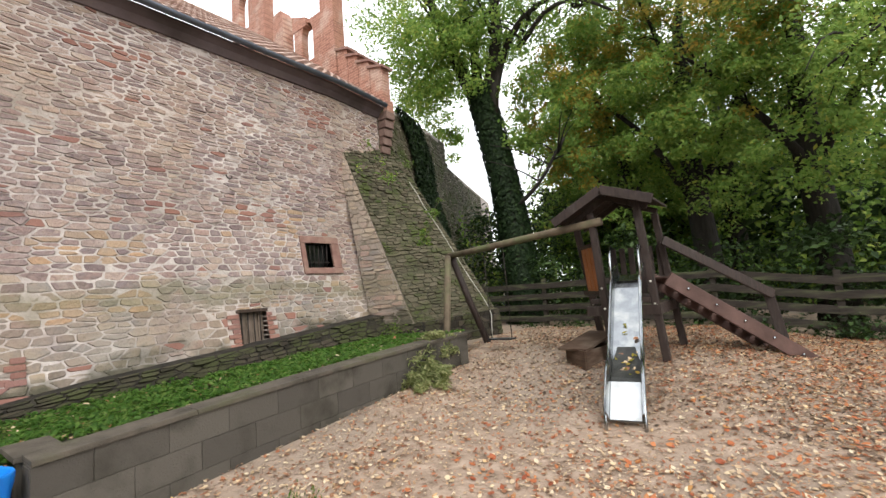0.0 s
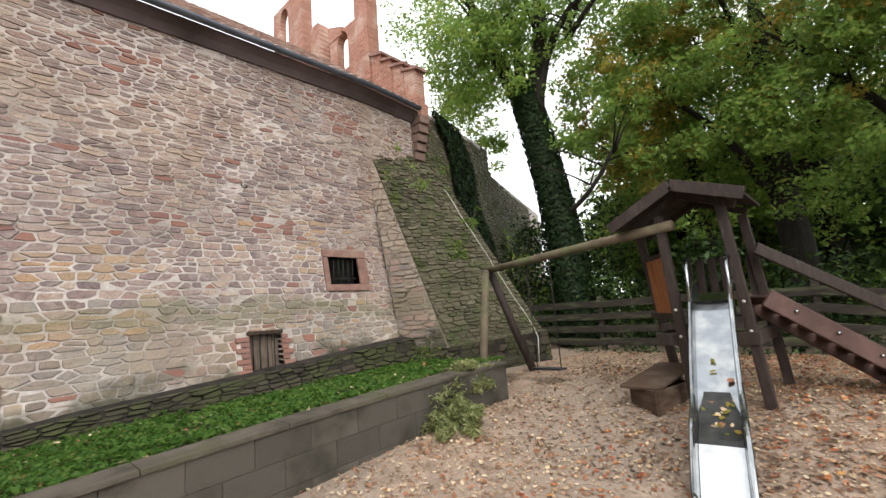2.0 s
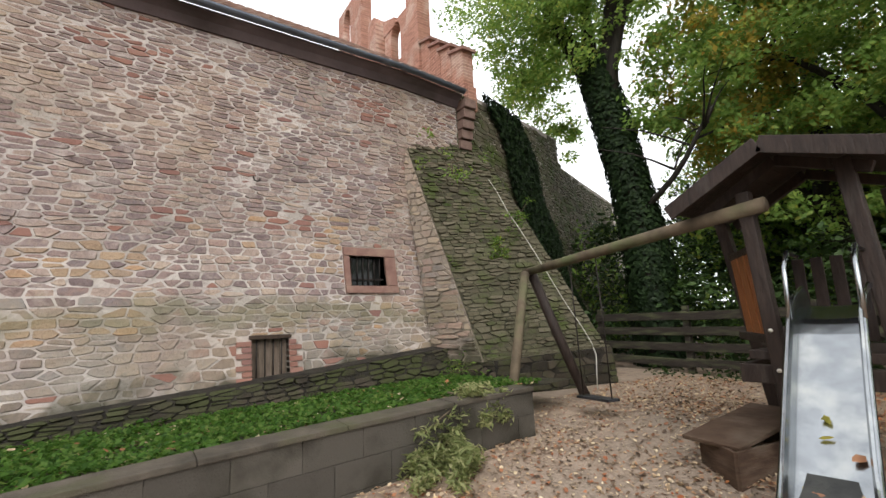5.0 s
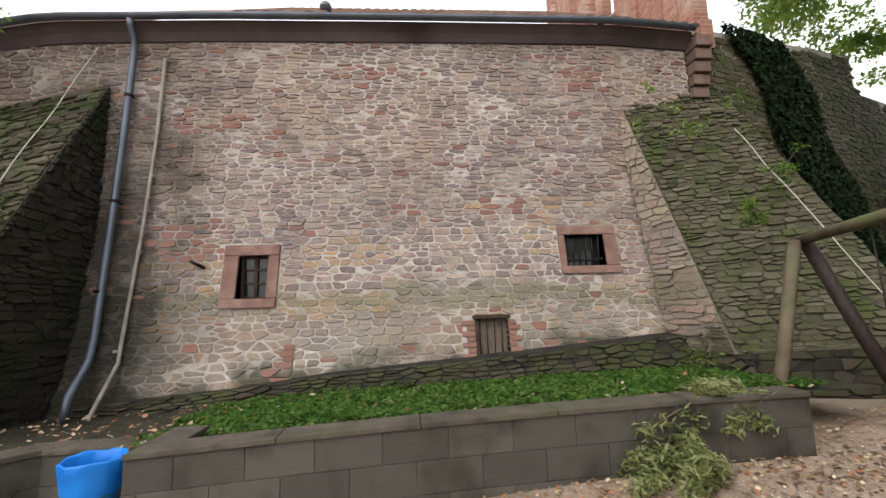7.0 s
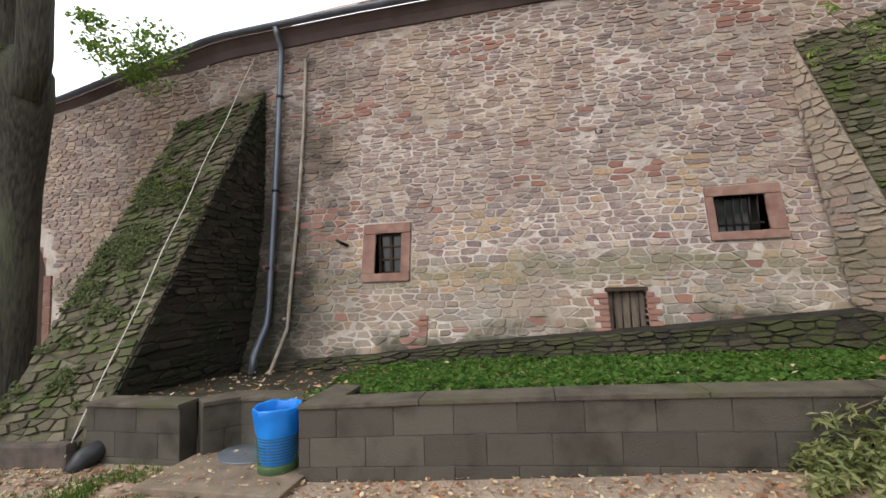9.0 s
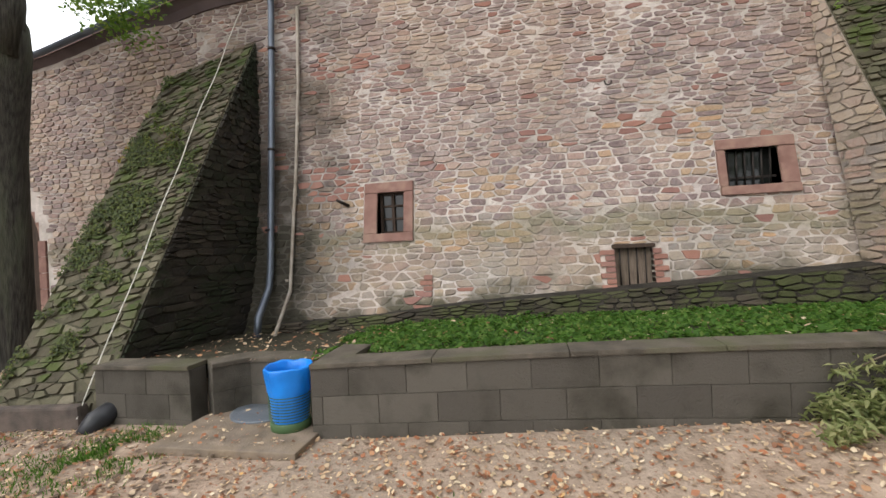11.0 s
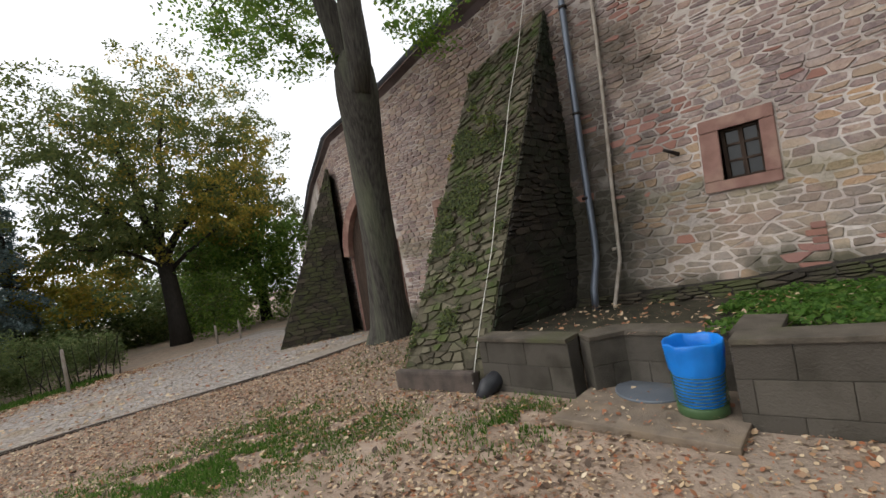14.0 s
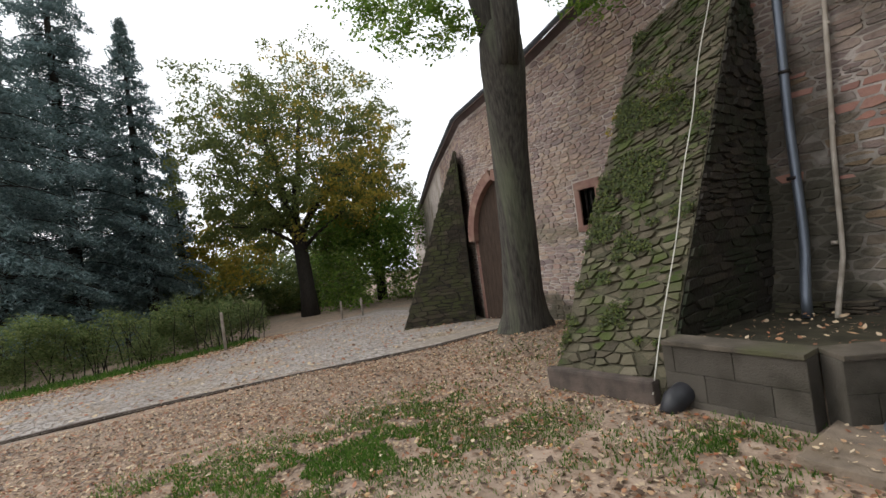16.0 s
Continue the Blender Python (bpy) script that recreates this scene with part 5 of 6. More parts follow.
# ---- swing ----
swing = empty("swing_frame", -4.9, 6.9, 0.25, "timber swing frame with a weathered round top beam", "swing")
BL, BR_ = Vector((-5.12, 7.08, 2.16)), Vector((-1.82, 6.37, 2.31))
hang(tube("top_beam", [BL, BL.lerp(BR_, 0.3), BL.lerp(BR_, 0.6), BR_], [0.056, 0.06, 0.06, 0.06], M_LOG, n=14, wobble=0.05, label="grey-brown round log"), swing)
hang(tube("leg", [(-5.02, 6.98, 2.14), (-4.78, 6.5, 1.15), (-4.56, 6.05, 0.2)], 0.062, M_LOG, n=12, wobble=0.05), swing)
hang(tube("leg", [(-5.05, 7.12, 2.2), (-4.85, 7.4, 1.2), (-4.63, 7.68, 0.22)], 0.07, M_WOOD, n=12, label="dark stained leg"), swing)
hang(part("post_shoe", beam_bm((-4.585, 6.02, 0.55), (-4.50, 5.96, 0.1), 0.02, 0.09, up=(0, 1, 0), bevel=0.004), M_STEEL, label="galvanised steel post shoe"), swing)
for f in (0.30, 0.44):
    p = BL.lerp(BR_, f)
    hang(tube("chain", [p, p + Vector((0.0, 0.03, -0.8)), p + Vector((0, 0.05, -1.65))], 0.008, M_IRON, n=6), swing)
p0, p1 = BL.lerp(BR_, 0.29) + Vector((0, 0.05, -1.66)), BL.lerp(BR_, 0.45) + Vector((0, 0.05, -1.66))
hang(part("seat", beam_bm(p0, p1, 0.17, 0.03, bevel=0.01), M_BLACKPLASTIC), swing)

# ---- fence behind the playground ----
fence = empty("rail_fence", -1, 10.4, 0.2, "old dark timber fence of horizontal rails", "fence")
FP = [(-6.6 + 1.9 * i, 10.75 - 0.10 * i) for i in range(10)]
for k, (x, y) in enumerate(FP):
    g = ground_z(x, y)
    stake = hang(part("fence_post", beam_bm((x, y + 0.06, g - 0.1), (x + 0.01, y + 0.07, g + 1.22), 0.11, 0.10, up=(0, 1, 0), bevel=0.015), M_FENCE), fence)
    if k < len(FP) - 1:
        x2, y2 = FP[k + 1]
        for r in range(4):
            z = 0.2 + 0.28 * r
            sag = random.uniform(-0.025, 0.025)
            hang(part("fence_rail", beam_bm((x - 0.05, y - 0.01, g + z + sag), (x2 + 0.05, y2 - 0.01, ground_z(x2, y2) + z - sag), 0.045, 0.15, bevel=0.012), M_FENCE), fence)

# ---- foliage ----
def leaf_mesh(name, centres, normals, sizes, mat, parent=None, rng=None, narrow=0.55, fold=0.25):
    """One leaf per centre: a folded diamond of two triangles, turned about its normal by chance."""
    n = len(centres)
    d = rng.normal(size=(n, 3))
    d -= normals * (d * normals).sum(1, keepdims=True)
    d /= np.linalg.norm(d, axis=1, keepdims=True) + 1e-9
    s = np.cross(normals, d)
    L = sizes[:, None]
    v = np.empty((n, 4, 3))
    v[:, 0] = centres - d * L * 0.5
    v[:, 1] = centres + s * L * 0.5 * narrow + normals * L * fold * 0.5
    v[:, 2] = centres + d * L * 0.5
    v[:, 3] = centres - s * L * 0.5 * narrow + normals * L * fold * 0.5
    me = bpy.data.meshes.new(name)
    me.vertices.add(n * 4)
    me.vertices.foreach_set("co", v.reshape(-1))
    idx = np.arange(n)[:, None] * 4
    tri = np.concatenate([idx + np.array([[0, 1, 2]]), idx + np.array([[0, 2, 3]])], 1).reshape(-1)
    me.loops.add(n * 6)
    me.loops.foreach_set("vertex_index", tri.astype(np.int32))
    me.polygons.add(n * 2)
    me.polygons.foreach_set("loop_start", np.arange(0, n * 6, 3, dtype=np.int32))
    me.update(calc_edges=True)
    me.validate()
    me.materials.append(mat)
    ob = new(name, me)
    return hang(ob, parent) if parent else ob


def round_leaf_mesh(name, centres, normals, sizes, mat, rng):
    """One curled leaf per centre: six corners, wide at a third of its length, drawn out to a tip."""
    n = len(centres)
    d = rng.normal(size=(n, 3))
    d -= normals * (d * normals).sum(1, keepdims=True)
    d /= np.linalg.norm(d, axis=1, keepdims=True) + 1e-9
    s = np.cross(normals, d)
    L = sizes[:, None]
    wide = rng.uniform(0.14, 0.44, (n, 1))
    curl = rng.uniform(-0.1, 0.35, (n, 1))
    v = np.empty((n, 6, 3))
    for i, (along, side, up) in enumerate(((-0.5, 0, 0.1), (-0.18, 1, 0.4), (0.2, 0.75, 0.6), (0.5, 0, 0.9), (0.2, -0.75, 0.6), (-0.18, -1, 0.4))):
        v[:, i] = centres + L * (d * along + s * side * wide + normals * up * curl)
    me = bpy.data.meshes.new(name)
    me.vertices.add(n * 6)
    me.vertices.foreach_set("co", v.reshape(-1))
    idx = np.arange(n)[:, None] * 6
    tri = np.concatenate([idx + np.array([q]) for q in ((0, 1, 5), (1, 2, 4), (1, 4, 5), (2, 3, 4))], 1).reshape(-1)
    me.loops.add(n * 12)
    me.loops.foreach_set("vertex_index", tri.astype(np.int32))
    me.polygons.add(n * 4)
    me.polygons.foreach_set("loop_start", np.arange(0, n * 12, 3, dtype=np.int32))
    me.update(calc_edges=True)
    me.validate()
    me.materials.append(mat)
    return new(name, me)


def unit(rng, n):
    v = rng.normal(size=(n, 3))
    return v / np.linalg.norm(v, axis=1, keepdims=True)


def clump_leaves(rng, clumps, per, size, flat=0.55, droop=0.0, face=(0, 0, 0.9)):
    """Leaves round the clump centres (x, y, z, radius)."""
    c = np.repeat(np.array(clumps), per, axis=0)
    n = len(c)
    off = unit(rng, n) * (rng.random((n, 1)) ** 0.5) * c[:, 3:4]
    off[:, 2] *= flat
    off[:, 2] -= droop * (off[:, 0] ** 2 + off[:, 1] ** 2) / np.maximum(c[:, 3], 0.05)
    nrm = unit(rng, n) * 0.8 + np.array(face)
    nrm /= np.linalg.norm(nrm, axis=1, keepdims=True)
    return c[:, :3] + off, nrm, size * rng.uniform(0.6, 1.25, n)


def crown_clumps(rng, centre, radii, count, r, shell=0.45):
    """Clump centres in an uneven ellipsoid, thicker towards its outside."""
    u = unit(rng, count)
    rad = shell + (1 - shell) * rng.random((count, 1))
    rag = np.array([[1 + 0.35 * noise.noise(Vector(p) * 2.2 + Vector(centre))] for p in u])
    p = np.array(centre) + u * rad * rag * np.array(radii)
    return [(*q, r * rng.uniform(0.6, 1.3)) for q in p]


def limb(base, tip, bend, r0, r1, n=6, seed=0):
    base, tip = Vector(base), Vector(tip)
    pts, rad = [], []
    for i in range(n):
        t = i / (n - 1)
        p = base.lerp(tip, t) + Vector(bend) * math.sin(math.pi * t)
        p += Vector((noise.noise(Vector((t * 3, seed, 1))), noise.noise(Vector((t * 3, seed, 7))), 0)) * 0.12 * (tip - base).length * 0.3
        pts.append(p)
        rad.append(r0 + (r1 - r0) * t)
    return tube_data(pts, rad, 8, 0.15, seed)


def tree(name, label, base, trunk_pts, trunk_r, limbs, crowns, leaf_mat, bark, leaf, per, seed, twigs=24, category="tree", flat=0.6, droop=0.15, group="", wob=0.18, face=(0, 0, 0.9)):
    """crowns: rows of (centre, radii, clumps, clump radius[, other leaf material])."""
    rng = np.random.default_rng(seed)
    t = empty(name, *base, label, category, group)
    pieces = [tube_data(trunk_pts, trunk_r, 18, wob, seed)]
    for i, (a, b, bend, r0, r1) in enumerate(limbs):
        pieces.append(limb(a, b, bend, r0, r1, 7, seed + i))
        rnd = random.Random(seed * 7 + i)
        for k in range(twigs // max(1, len(limbs))):
            q = Vector(a).lerp(Vector(b), rnd.uniform(0.45, 1.0)) + Vector(bend) * 0.6
            e = q + Vector((rnd.uniform(-1, 1), rnd.uniform(-1, 1), rnd.uniform(-0.2, 1))) * rnd.uniform(0.6, 1.6)
            pieces.append(limb(q, e, (0, 0, 0.1), r1 * 0.6 + 0.008, 0.006, 5, seed + i * 31 + k))
    hang(mesh_ob("trunk", *merge(pieces), bark, None, "", True), t)
    for row in crowns:
        centre, radii, count, r = row[:4]
        mat = row[4] if len(row) > 4 else leaf_mat
        cl = crown_clumps(rng, centre, radii, count, r)
        ob = leaf_mesh("crown", *clump_leaves(rng, cl, per, leaf, flat, droop, face), mat, t, rng)
        ob["kind"] = "stuff"
    return t


# ivy-grown tree behind the ivy buttress
tree("ivy_tree", "tall forked tree with an ivy-covered trunk", (-5.70, 11.59, 0.30), [(-5.70, 11.59, 0.00), (-5.70, 11.55, 1.50), (-5.80, 11.50, 3.34), (-5.98, 11.41, 4.90), (-6.21, 11.32, 6.38), (-6.39, 11.22, 7.11)], [0.52, 0.42, 0.37, 0.34, 0.34, 0.30],
     [((-6.35, 11.22, 6.84), (-7.91, 10.67, 11.62), (-0.2, 0, 0.3), 0.26, 0.08), ((-6.26, 11.32, 6.56), (-5.52, 11.04, 11.62), (0.2, 0, 0), 0.24, 0.08), ((-6.07, 11.32, 6.19), (-3.50, 11.22, 9.32), (-0.5, 0, 1.0), 0.17, 0.05), ((-6.26, 11.32, 6.47), (-6.81, 11.04, 12.08), (0, 0, 0.2), 0.2, 0.06),
      ((-4.97, 11.22, 8.31), (-2.21, 10.58, 7.85), (0, 0, 0.8), 0.08, 0.03), ((-5.80, 11.41, 3.71), (-3.86, 11.04, 5.27), (0, 0, -0.3), 0.08, 0.03)],
     [((-7.64, 10.30, 10.42), (2.6, 2.4, 2.8), 95, 0.7, L_BRIGHT), ((-5.34, 11.22, 11.62), (2.8, 2.4, 2.0), 75, 0.7), ((-7.91, 10.95, 8.95), (1.7, 1.6, 1.9), 75, 0.6, L_BRIGHT), ((-3.31, 11.78, 9.32), (2.4, 1.8, 2.2), 80, 0.6, L_BRIGHT), ((-4.05, 12.14, 6.56), (1.7, 1.3, 2.4), 55, 0.5, L_YELLOW), ((-6.7, 11.2, 8.9), (1.7, 1.4, 1.9), 80, 0.5, L_BRIGHT), ((-9.57, 12.33, 8.85), (1.3, 1.3, 1.0), 34, 0.5, L_BRIGHT), ((-9.14, 13.55, 7.55), (0.9, 1.0, 0.9), 16, 0.4, L_BRIGHT), ((-4.6, 11.6, 6.2), (1.3, 1.0, 1.8), 45, 0.45, L_BRIGHT)],
     L_GREEN, M_DARKBARK, 0.13, 90, 3, twigs=60, face=(0.3, -0.7, 0.5))
rng = np.random.default_rng(11)
n = 12000
a = rng.uniform(0, 2 * np.pi, n)
zz = rng.uniform(0.1, 7.6, n)
stem = [(0.0, -5.70, 11.59, 0.48), (1.5, -5.70, 11.55, 0.42), (3.34, -5.80, 11.50, 0.37), (4.9, -5.98, 11.41, 0.34), (6.38, -6.21, 11.32, 0.34), (7.6, -6.42, 11.2, 0.30)]
cx, cy, cr = (np.interp(zz, [q[0] for q in stem], [q[c] for q in stem]) for c in (1, 2, 3))
rr = cr + 0.01 + 0.11 * rng.random(n)
nr = np.stack([np.cos(a), np.sin(a), 0.3 * np.ones_like(a)], 1)
ivy_trunk = leaf_mesh("ivy_cover", np.stack([cx + rr * np.cos(a), cy + rr * np.sin(a), zz], 1), nr / np.linalg.norm(nr, axis=1, keepdims=True), rng.uniform(0.09, 0.18, n), L_IVY, None, rng)
tagged(ivy_trunk, "dark ivy wrapped round the tree trunk", "ivy", kind="stuff")

# broadleaf trees closing the playground
WOODS = [((-3.4, 15.6), L_BRIGHT, 5), ((-1.2, 13.6), L_BRIGHT, 6), ((1.2, 12.9), L_GREEN, 7), ((3.6, 12.0), L_BRIGHT, 8), ((-0.6, 17.5), L_BRIGHT, 9), ((-4.4, 18.0), L_BRIGHT, 10)]
for (x, y), lm, sd in WOODS:
    g = ground_z(x, y)
    tree("broadleaf_tree", "dense green beech tree with some yellowing leaves", (x, y, g), [(x, y, g - 0.2), (x + 0.05, y, 1.5), (x - 0.1, y, 4), (x, y, 8)], [0.42, 0.32, 0.28, 0.16],
         [((x, y, 3.2), (x - 2.2, y - 1.6, 6.5), (0, 0, 0.5), 0.12, 0.03), ((x, y, 3.6), (x + 2.4, y - 1.2, 6.8), (0, 0, 0.5), 0.12, 0.03), ((x, y, 5), (x - 0.6, y - 2.4, 8.5), (0, 0, 0.5), 0.1, 0.03), ((x, y, 7.5), (x + 0.4, y + 0.5, 12), (0, 0, 0.2), 0.14, 0.03)],
         [((x, y - 0.2, 7.8), (3.6, 2.6, 4.0), 85, 0.65), ((x - 0.3, y - 1.4, 5.0), (2.9, 1.7, 2.6), 55, 0.5, L_BRIGHT), ((x + 0.6, y - 1.9, 7.6), (2.4, 1.3, 3.0), 42, 0.36, L_YELLOW), ((x, y - 2.2, 7.5), (2.8, 0.9, 3.8), 85, 0.42, L_BRIGHT)],
         lm, M_DARKBARK, 0.115, 105, sd, twigs=20, group="trees behind the fence", face=(0.25, -0.75, 0.55))
# boughs that hang over the playground from trees standing to its side
for k, (bx_, by_, bz_, tx, ty, tz, sd) in enumerate(((5.5, 9.2, 5.6, 0.9, 8.8, 4.3, 41), (5.0, 10.4, 7.8, -0.4, 9.4, 6.4, 42), (4.2, 11.5, 9.0, -1.8, 10.2, 8.2, 43))):
    rng = np.random.default_rng(sd)
    b = empty("hanging_bough", bx_, by_, bz_, "drooping beech bough with green and yellow leaves", "bough", "boughs over the playground")
    hang(mesh_ob("branch", *merge([limb((bx_, by_, bz_), (tx, ty, tz), (0, 0, 0.6), 0.09, 0.015, 9, sd)] +
                                  [limb(Vector((bx_, by_, bz_)).lerp(Vector((tx, ty, tz)), f) + Vector((0, 0, 0.5)), Vector((bx_, by_, bz_)).lerp(Vector((tx, ty, tz)), f) + Vector((-0.6, (-1) ** i * 1.1, -0.3)), (0, 0, 0.2), 0.025, 0.006, 5, sd + i) for i, f in enumerate((0.3, 0.45, 0.6, 0.7, 0.8, 0.9))]), M_DARKBARK, None, "", True), b)
    cl = []
    for f in np.linspace(0.15, 1.0, 26):
        p = Vector((bx_, by_, bz_)).lerp(Vector((tx, ty, tz)), float(f))
        for _ in range(2):
            cl.append((p.x + rng.normal() * 0.35, p.y + rng.normal() * 0.8, p.z + 0.35 + rng.normal() * 0.35, 0.5))
    ob = leaf_mesh("leaves", *clump_leaves(rng, cl, 110, 0.085, 0.35, 0.6, (0.3, -0.8, 0.5)), L_BRIGHT if k != 1 else L_YELLOW, b, rng)
    ob["kind"] = "stuff"

# dark undergrowth, ivy and far woods
def thicket(name, label, clumps, per, size, mat, seed, category="undergrowth", flat=0.8, face=(0, 0, 0.9)):
    rng = np.random.default_rng(seed)
    ob = leaf_mesh(name, *clump_leaves(rng, clumps, per, size, flat, 0.0, face), mat, None, rng)
    return tagged(ob, label, category, kind="stuff")


rng = np.random.default_rng(77)
under = []
for i in range(330):
    x = rng.uniform(-8.0, 14)
    y = 11.3 - 0.06 * (x + 6) + abs(rng.normal()) * 1.6 - (0.35 * max(0, x - 6) if x > 6 else 0)
    under.append((x, y, 0.2 + rng.random() * 2.6 * (0.5 + 0.5 * noise.noise(Vector((x * 0.6, 3, 0))) + 0.25), 0.55))
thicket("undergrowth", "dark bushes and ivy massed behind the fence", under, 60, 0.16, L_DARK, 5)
far, farg = [], []
for i in range(700):
    x = rng.uniform(-7.5, 13)
    y = 17 + rng.random() * 7
    (far if rng.random() < 0.35 else farg).append((x, y, rng.uniform(0, 7.0) * (0.85 + 0.4 * noise.noise(Vector((x * 0.3, 1, 0)))), 1.3))
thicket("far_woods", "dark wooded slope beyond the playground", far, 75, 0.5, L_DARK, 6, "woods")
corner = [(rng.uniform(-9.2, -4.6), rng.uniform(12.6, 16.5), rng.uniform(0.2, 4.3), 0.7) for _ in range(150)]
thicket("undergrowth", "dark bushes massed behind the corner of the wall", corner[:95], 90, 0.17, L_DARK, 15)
thicket("undergrowth", "light green bushes behind the ivy-grown tree", corner[95:], 90, 0.14, L_BRIGHT, 16, face=(0.2, -0.8, 0.5))
thicket("far_woods", "green trees of the slope beyond the playground", farg, 130, 0.24, L_BRIGHT, 7, "woods", face=(0.2, -0.8, 0.5))
low = [(rng.uniform(-5.2, 2), 10.35 + rng.normal() * 0.12, 0.2 + rng.random() * 0.15, 0.28) for _ in range(70)]
thicket("ground_ivy", "low ivy creeping along the fence foot", low, 40, 0.09, L_DARK, 8)

# ivy curtain on the wall past the corbel
n = 12000
u, v = rng.random(n), rng.random(n)
zv = 0.8 + 5.75 * v
yv = 9.55 + 1.6 * (u - 0.5) + 0.52 * (6.4 - zv) + 0.15 * np.sin(v * 17)
pts = np.array([[wall_face(float(a), float(b)).x + 0.05 + 0.1 * rng.random(), a, b] for a, b in zip(yv, zv)])
nn = unit(rng, n) * 0.5 + np.array([0.9, 0.2, 0.3])
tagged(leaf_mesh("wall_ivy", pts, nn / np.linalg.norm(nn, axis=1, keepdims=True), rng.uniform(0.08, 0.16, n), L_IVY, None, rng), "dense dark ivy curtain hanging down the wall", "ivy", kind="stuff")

# ---- the near tree by the wall ----
tree("lime_tree", "tall forked tree with a thick grey furrowed trunk", (-5.98, -5.5, 0.0), [(-6.05, -5.58, -0.3), (-6.02, -5.54, 0.02), (-5.98, -5.48, 0.25), (-5.94, -5.42, 0.7), (-5.88, -5.28, 1.5), (-5.80, -5.15, 2.4), (-5.72, -5.02, 3.2), (-5.65, -4.88, 4.0), (-5.58, -4.76, 4.6), (-5.55, -4.70, 5.0), (-5.55, -4.68, 5.3), (-5.55, -4.68, 5.4)], [0.66, 0.54, 0.43, 0.37, 0.335, 0.32, 0.32, 0.345, 0.38, 0.36, 0.2, 0.05],
     [((-5.53, -4.62, 4.5), (-5.5, -4.15, 8.8), (0.03, 0.04, 0), 0.25, 0.15), ((-5.58, -4.80, 4.5), (-5.42, -5.25, 8.8), (0.02, -0.05, 0), 0.26, 0.15), ((-5.45, -5.0, 6.6), (-4.2, -5.7, 6.6), (0, 0, 0.5), 0.05, 0.015), ((-5.5, -4.3, 6.6), (-4.8, -3.2, 7.0), (0, 0, 0.5), 0.05, 0.015), ((-5.4, -5.1, 6.9), (-4.0, -6.6, 6.7), (0, 0, 0.5), 0.05, 0.015), ((-5.52, -4.3, 6.2), (-5.7, -3.9, 9.5), (0, 0, 0), 0.14, 0.06)],
     [((-5.4, -4.7, 9.6), (2.9, 2.7, 1.7), 90, 0.55), ((-4.2, -5.9, 6.5), (1.15, 1.3, 0.6), 30, 0.4), ((-4.8, -3.5, 7.1), (1.0, 1.0, 0.7), 22, 0.4), ((-5.3, -6.6, 7.0), (1.1, 1.1, 0.8), 22, 0.4), ((-5.82, -3.29, 5.39), (0.9, 0.9, 0.4), 14, 0.35), ((-4.49, -5.51, 5.48), (1.0, 0.9, 0.4), 16, 0.35)],
     L_GREEN, M_BARK, 0.09, 95, 23, twigs=40, droop=0.4, wob=0.07)

# ---- park beyond the cobbled drive ----
tree("oak_tree", "broad oak turning yellow and brown in autumn", (-7.4, -26.8, -1.1), [(-7.4, -26.8, -1.6), (-7.4, -26.8, 0.5), (-7.3, -26.7, 2.6), (-7.2, -26.6, 4.0)], [0.6, 0.45, 0.42, 0.4],
     [((-7.2, -26.6, 3.6), (-11.5, -26.0, 8.5), (0, 0, 0.8), 0.26, 0.06), ((-7.2, -26.6, 3.8), (-3.0, -27.6, 8.0), (0, 0, 0.8), 0.26, 0.06), ((-7.2, -26.6, 3.8), (-8.5, -26.0, 13), (0.3, 0, 0), 0.28, 0.06), ((-7.2, -26.6, 3.8), (-5.5, -27.5, 12.5), (0, 0, 0.4), 0.26, 0.06), ((-7.3, -26.6, 3.0), (-10.0, -24.5, 5.2), (0, 0, 0.2), 0.14, 0.04), ((-7.3, -26.6, 3.2), (-3.5, -25.5, 4.6), (0, 0, 0.4), 0.14, 0.04)],
     [((-7.3, -26.8, 9.5), (7.6, 5.4, 6.4), 760, 0.72, L_OLIVE), ((-8.6, -25.2, 9.4), (5.8, 3.8, 5.4), 90, 0.7, L_YELLOW), ((-10.6, -25.2, 8.6), (3.4, 2.6, 3.6), 60, 0.6, L_YELLOW), ((-4.0, -26.0, 5.2), (3.2, 2.6, 1.6), 70, 0.7, L_OLIVE), ((-10.3, -24.8, 5.6), (3.0, 2.6, 1.8), 60, 0.7, L_YELLOW)],
     L_OLIVE, M_DARKBARK, 0.21, 52, 51, twigs=70, face=(0.3, 0.7, 0.5))


tree("broadleaf_tree", "green and yellow tree beyond the bend of the drive", (-13.5, -29.5, -1.2), [(-13.5, -29.5, -1.6), (-13.5, -29.5, 2), (-13.4, -29.4, 5)], [0.4, 0.32, 0.2],
     [((-13.5, -29.5, 3), (-10.5, -29, 7), (0, 0, 0.5), 0.14, 0.03), ((-13.5, -29.5, 3), (-15.5, -29, 8), (0, 0, 0.5), 0.14, 0.03)],
     [((-12.8, -29.0, 5.6), (5.0, 3.0, 4.6), 190, 0.85, L_OLIVE), ((-11.5, -27.5, 4.4), (3.4, 2.2, 3.0), 80, 0.7, L_GREEN), ((-3.6, -29.5, 3.6), (3.6, 2.4, 2.8), 90, 0.8, L_YELLOW)],
     L_OLIVE, M_DARKBARK, 0.24, 56, 57, twigs=20, face=(0.3, 0.7, 0.5))


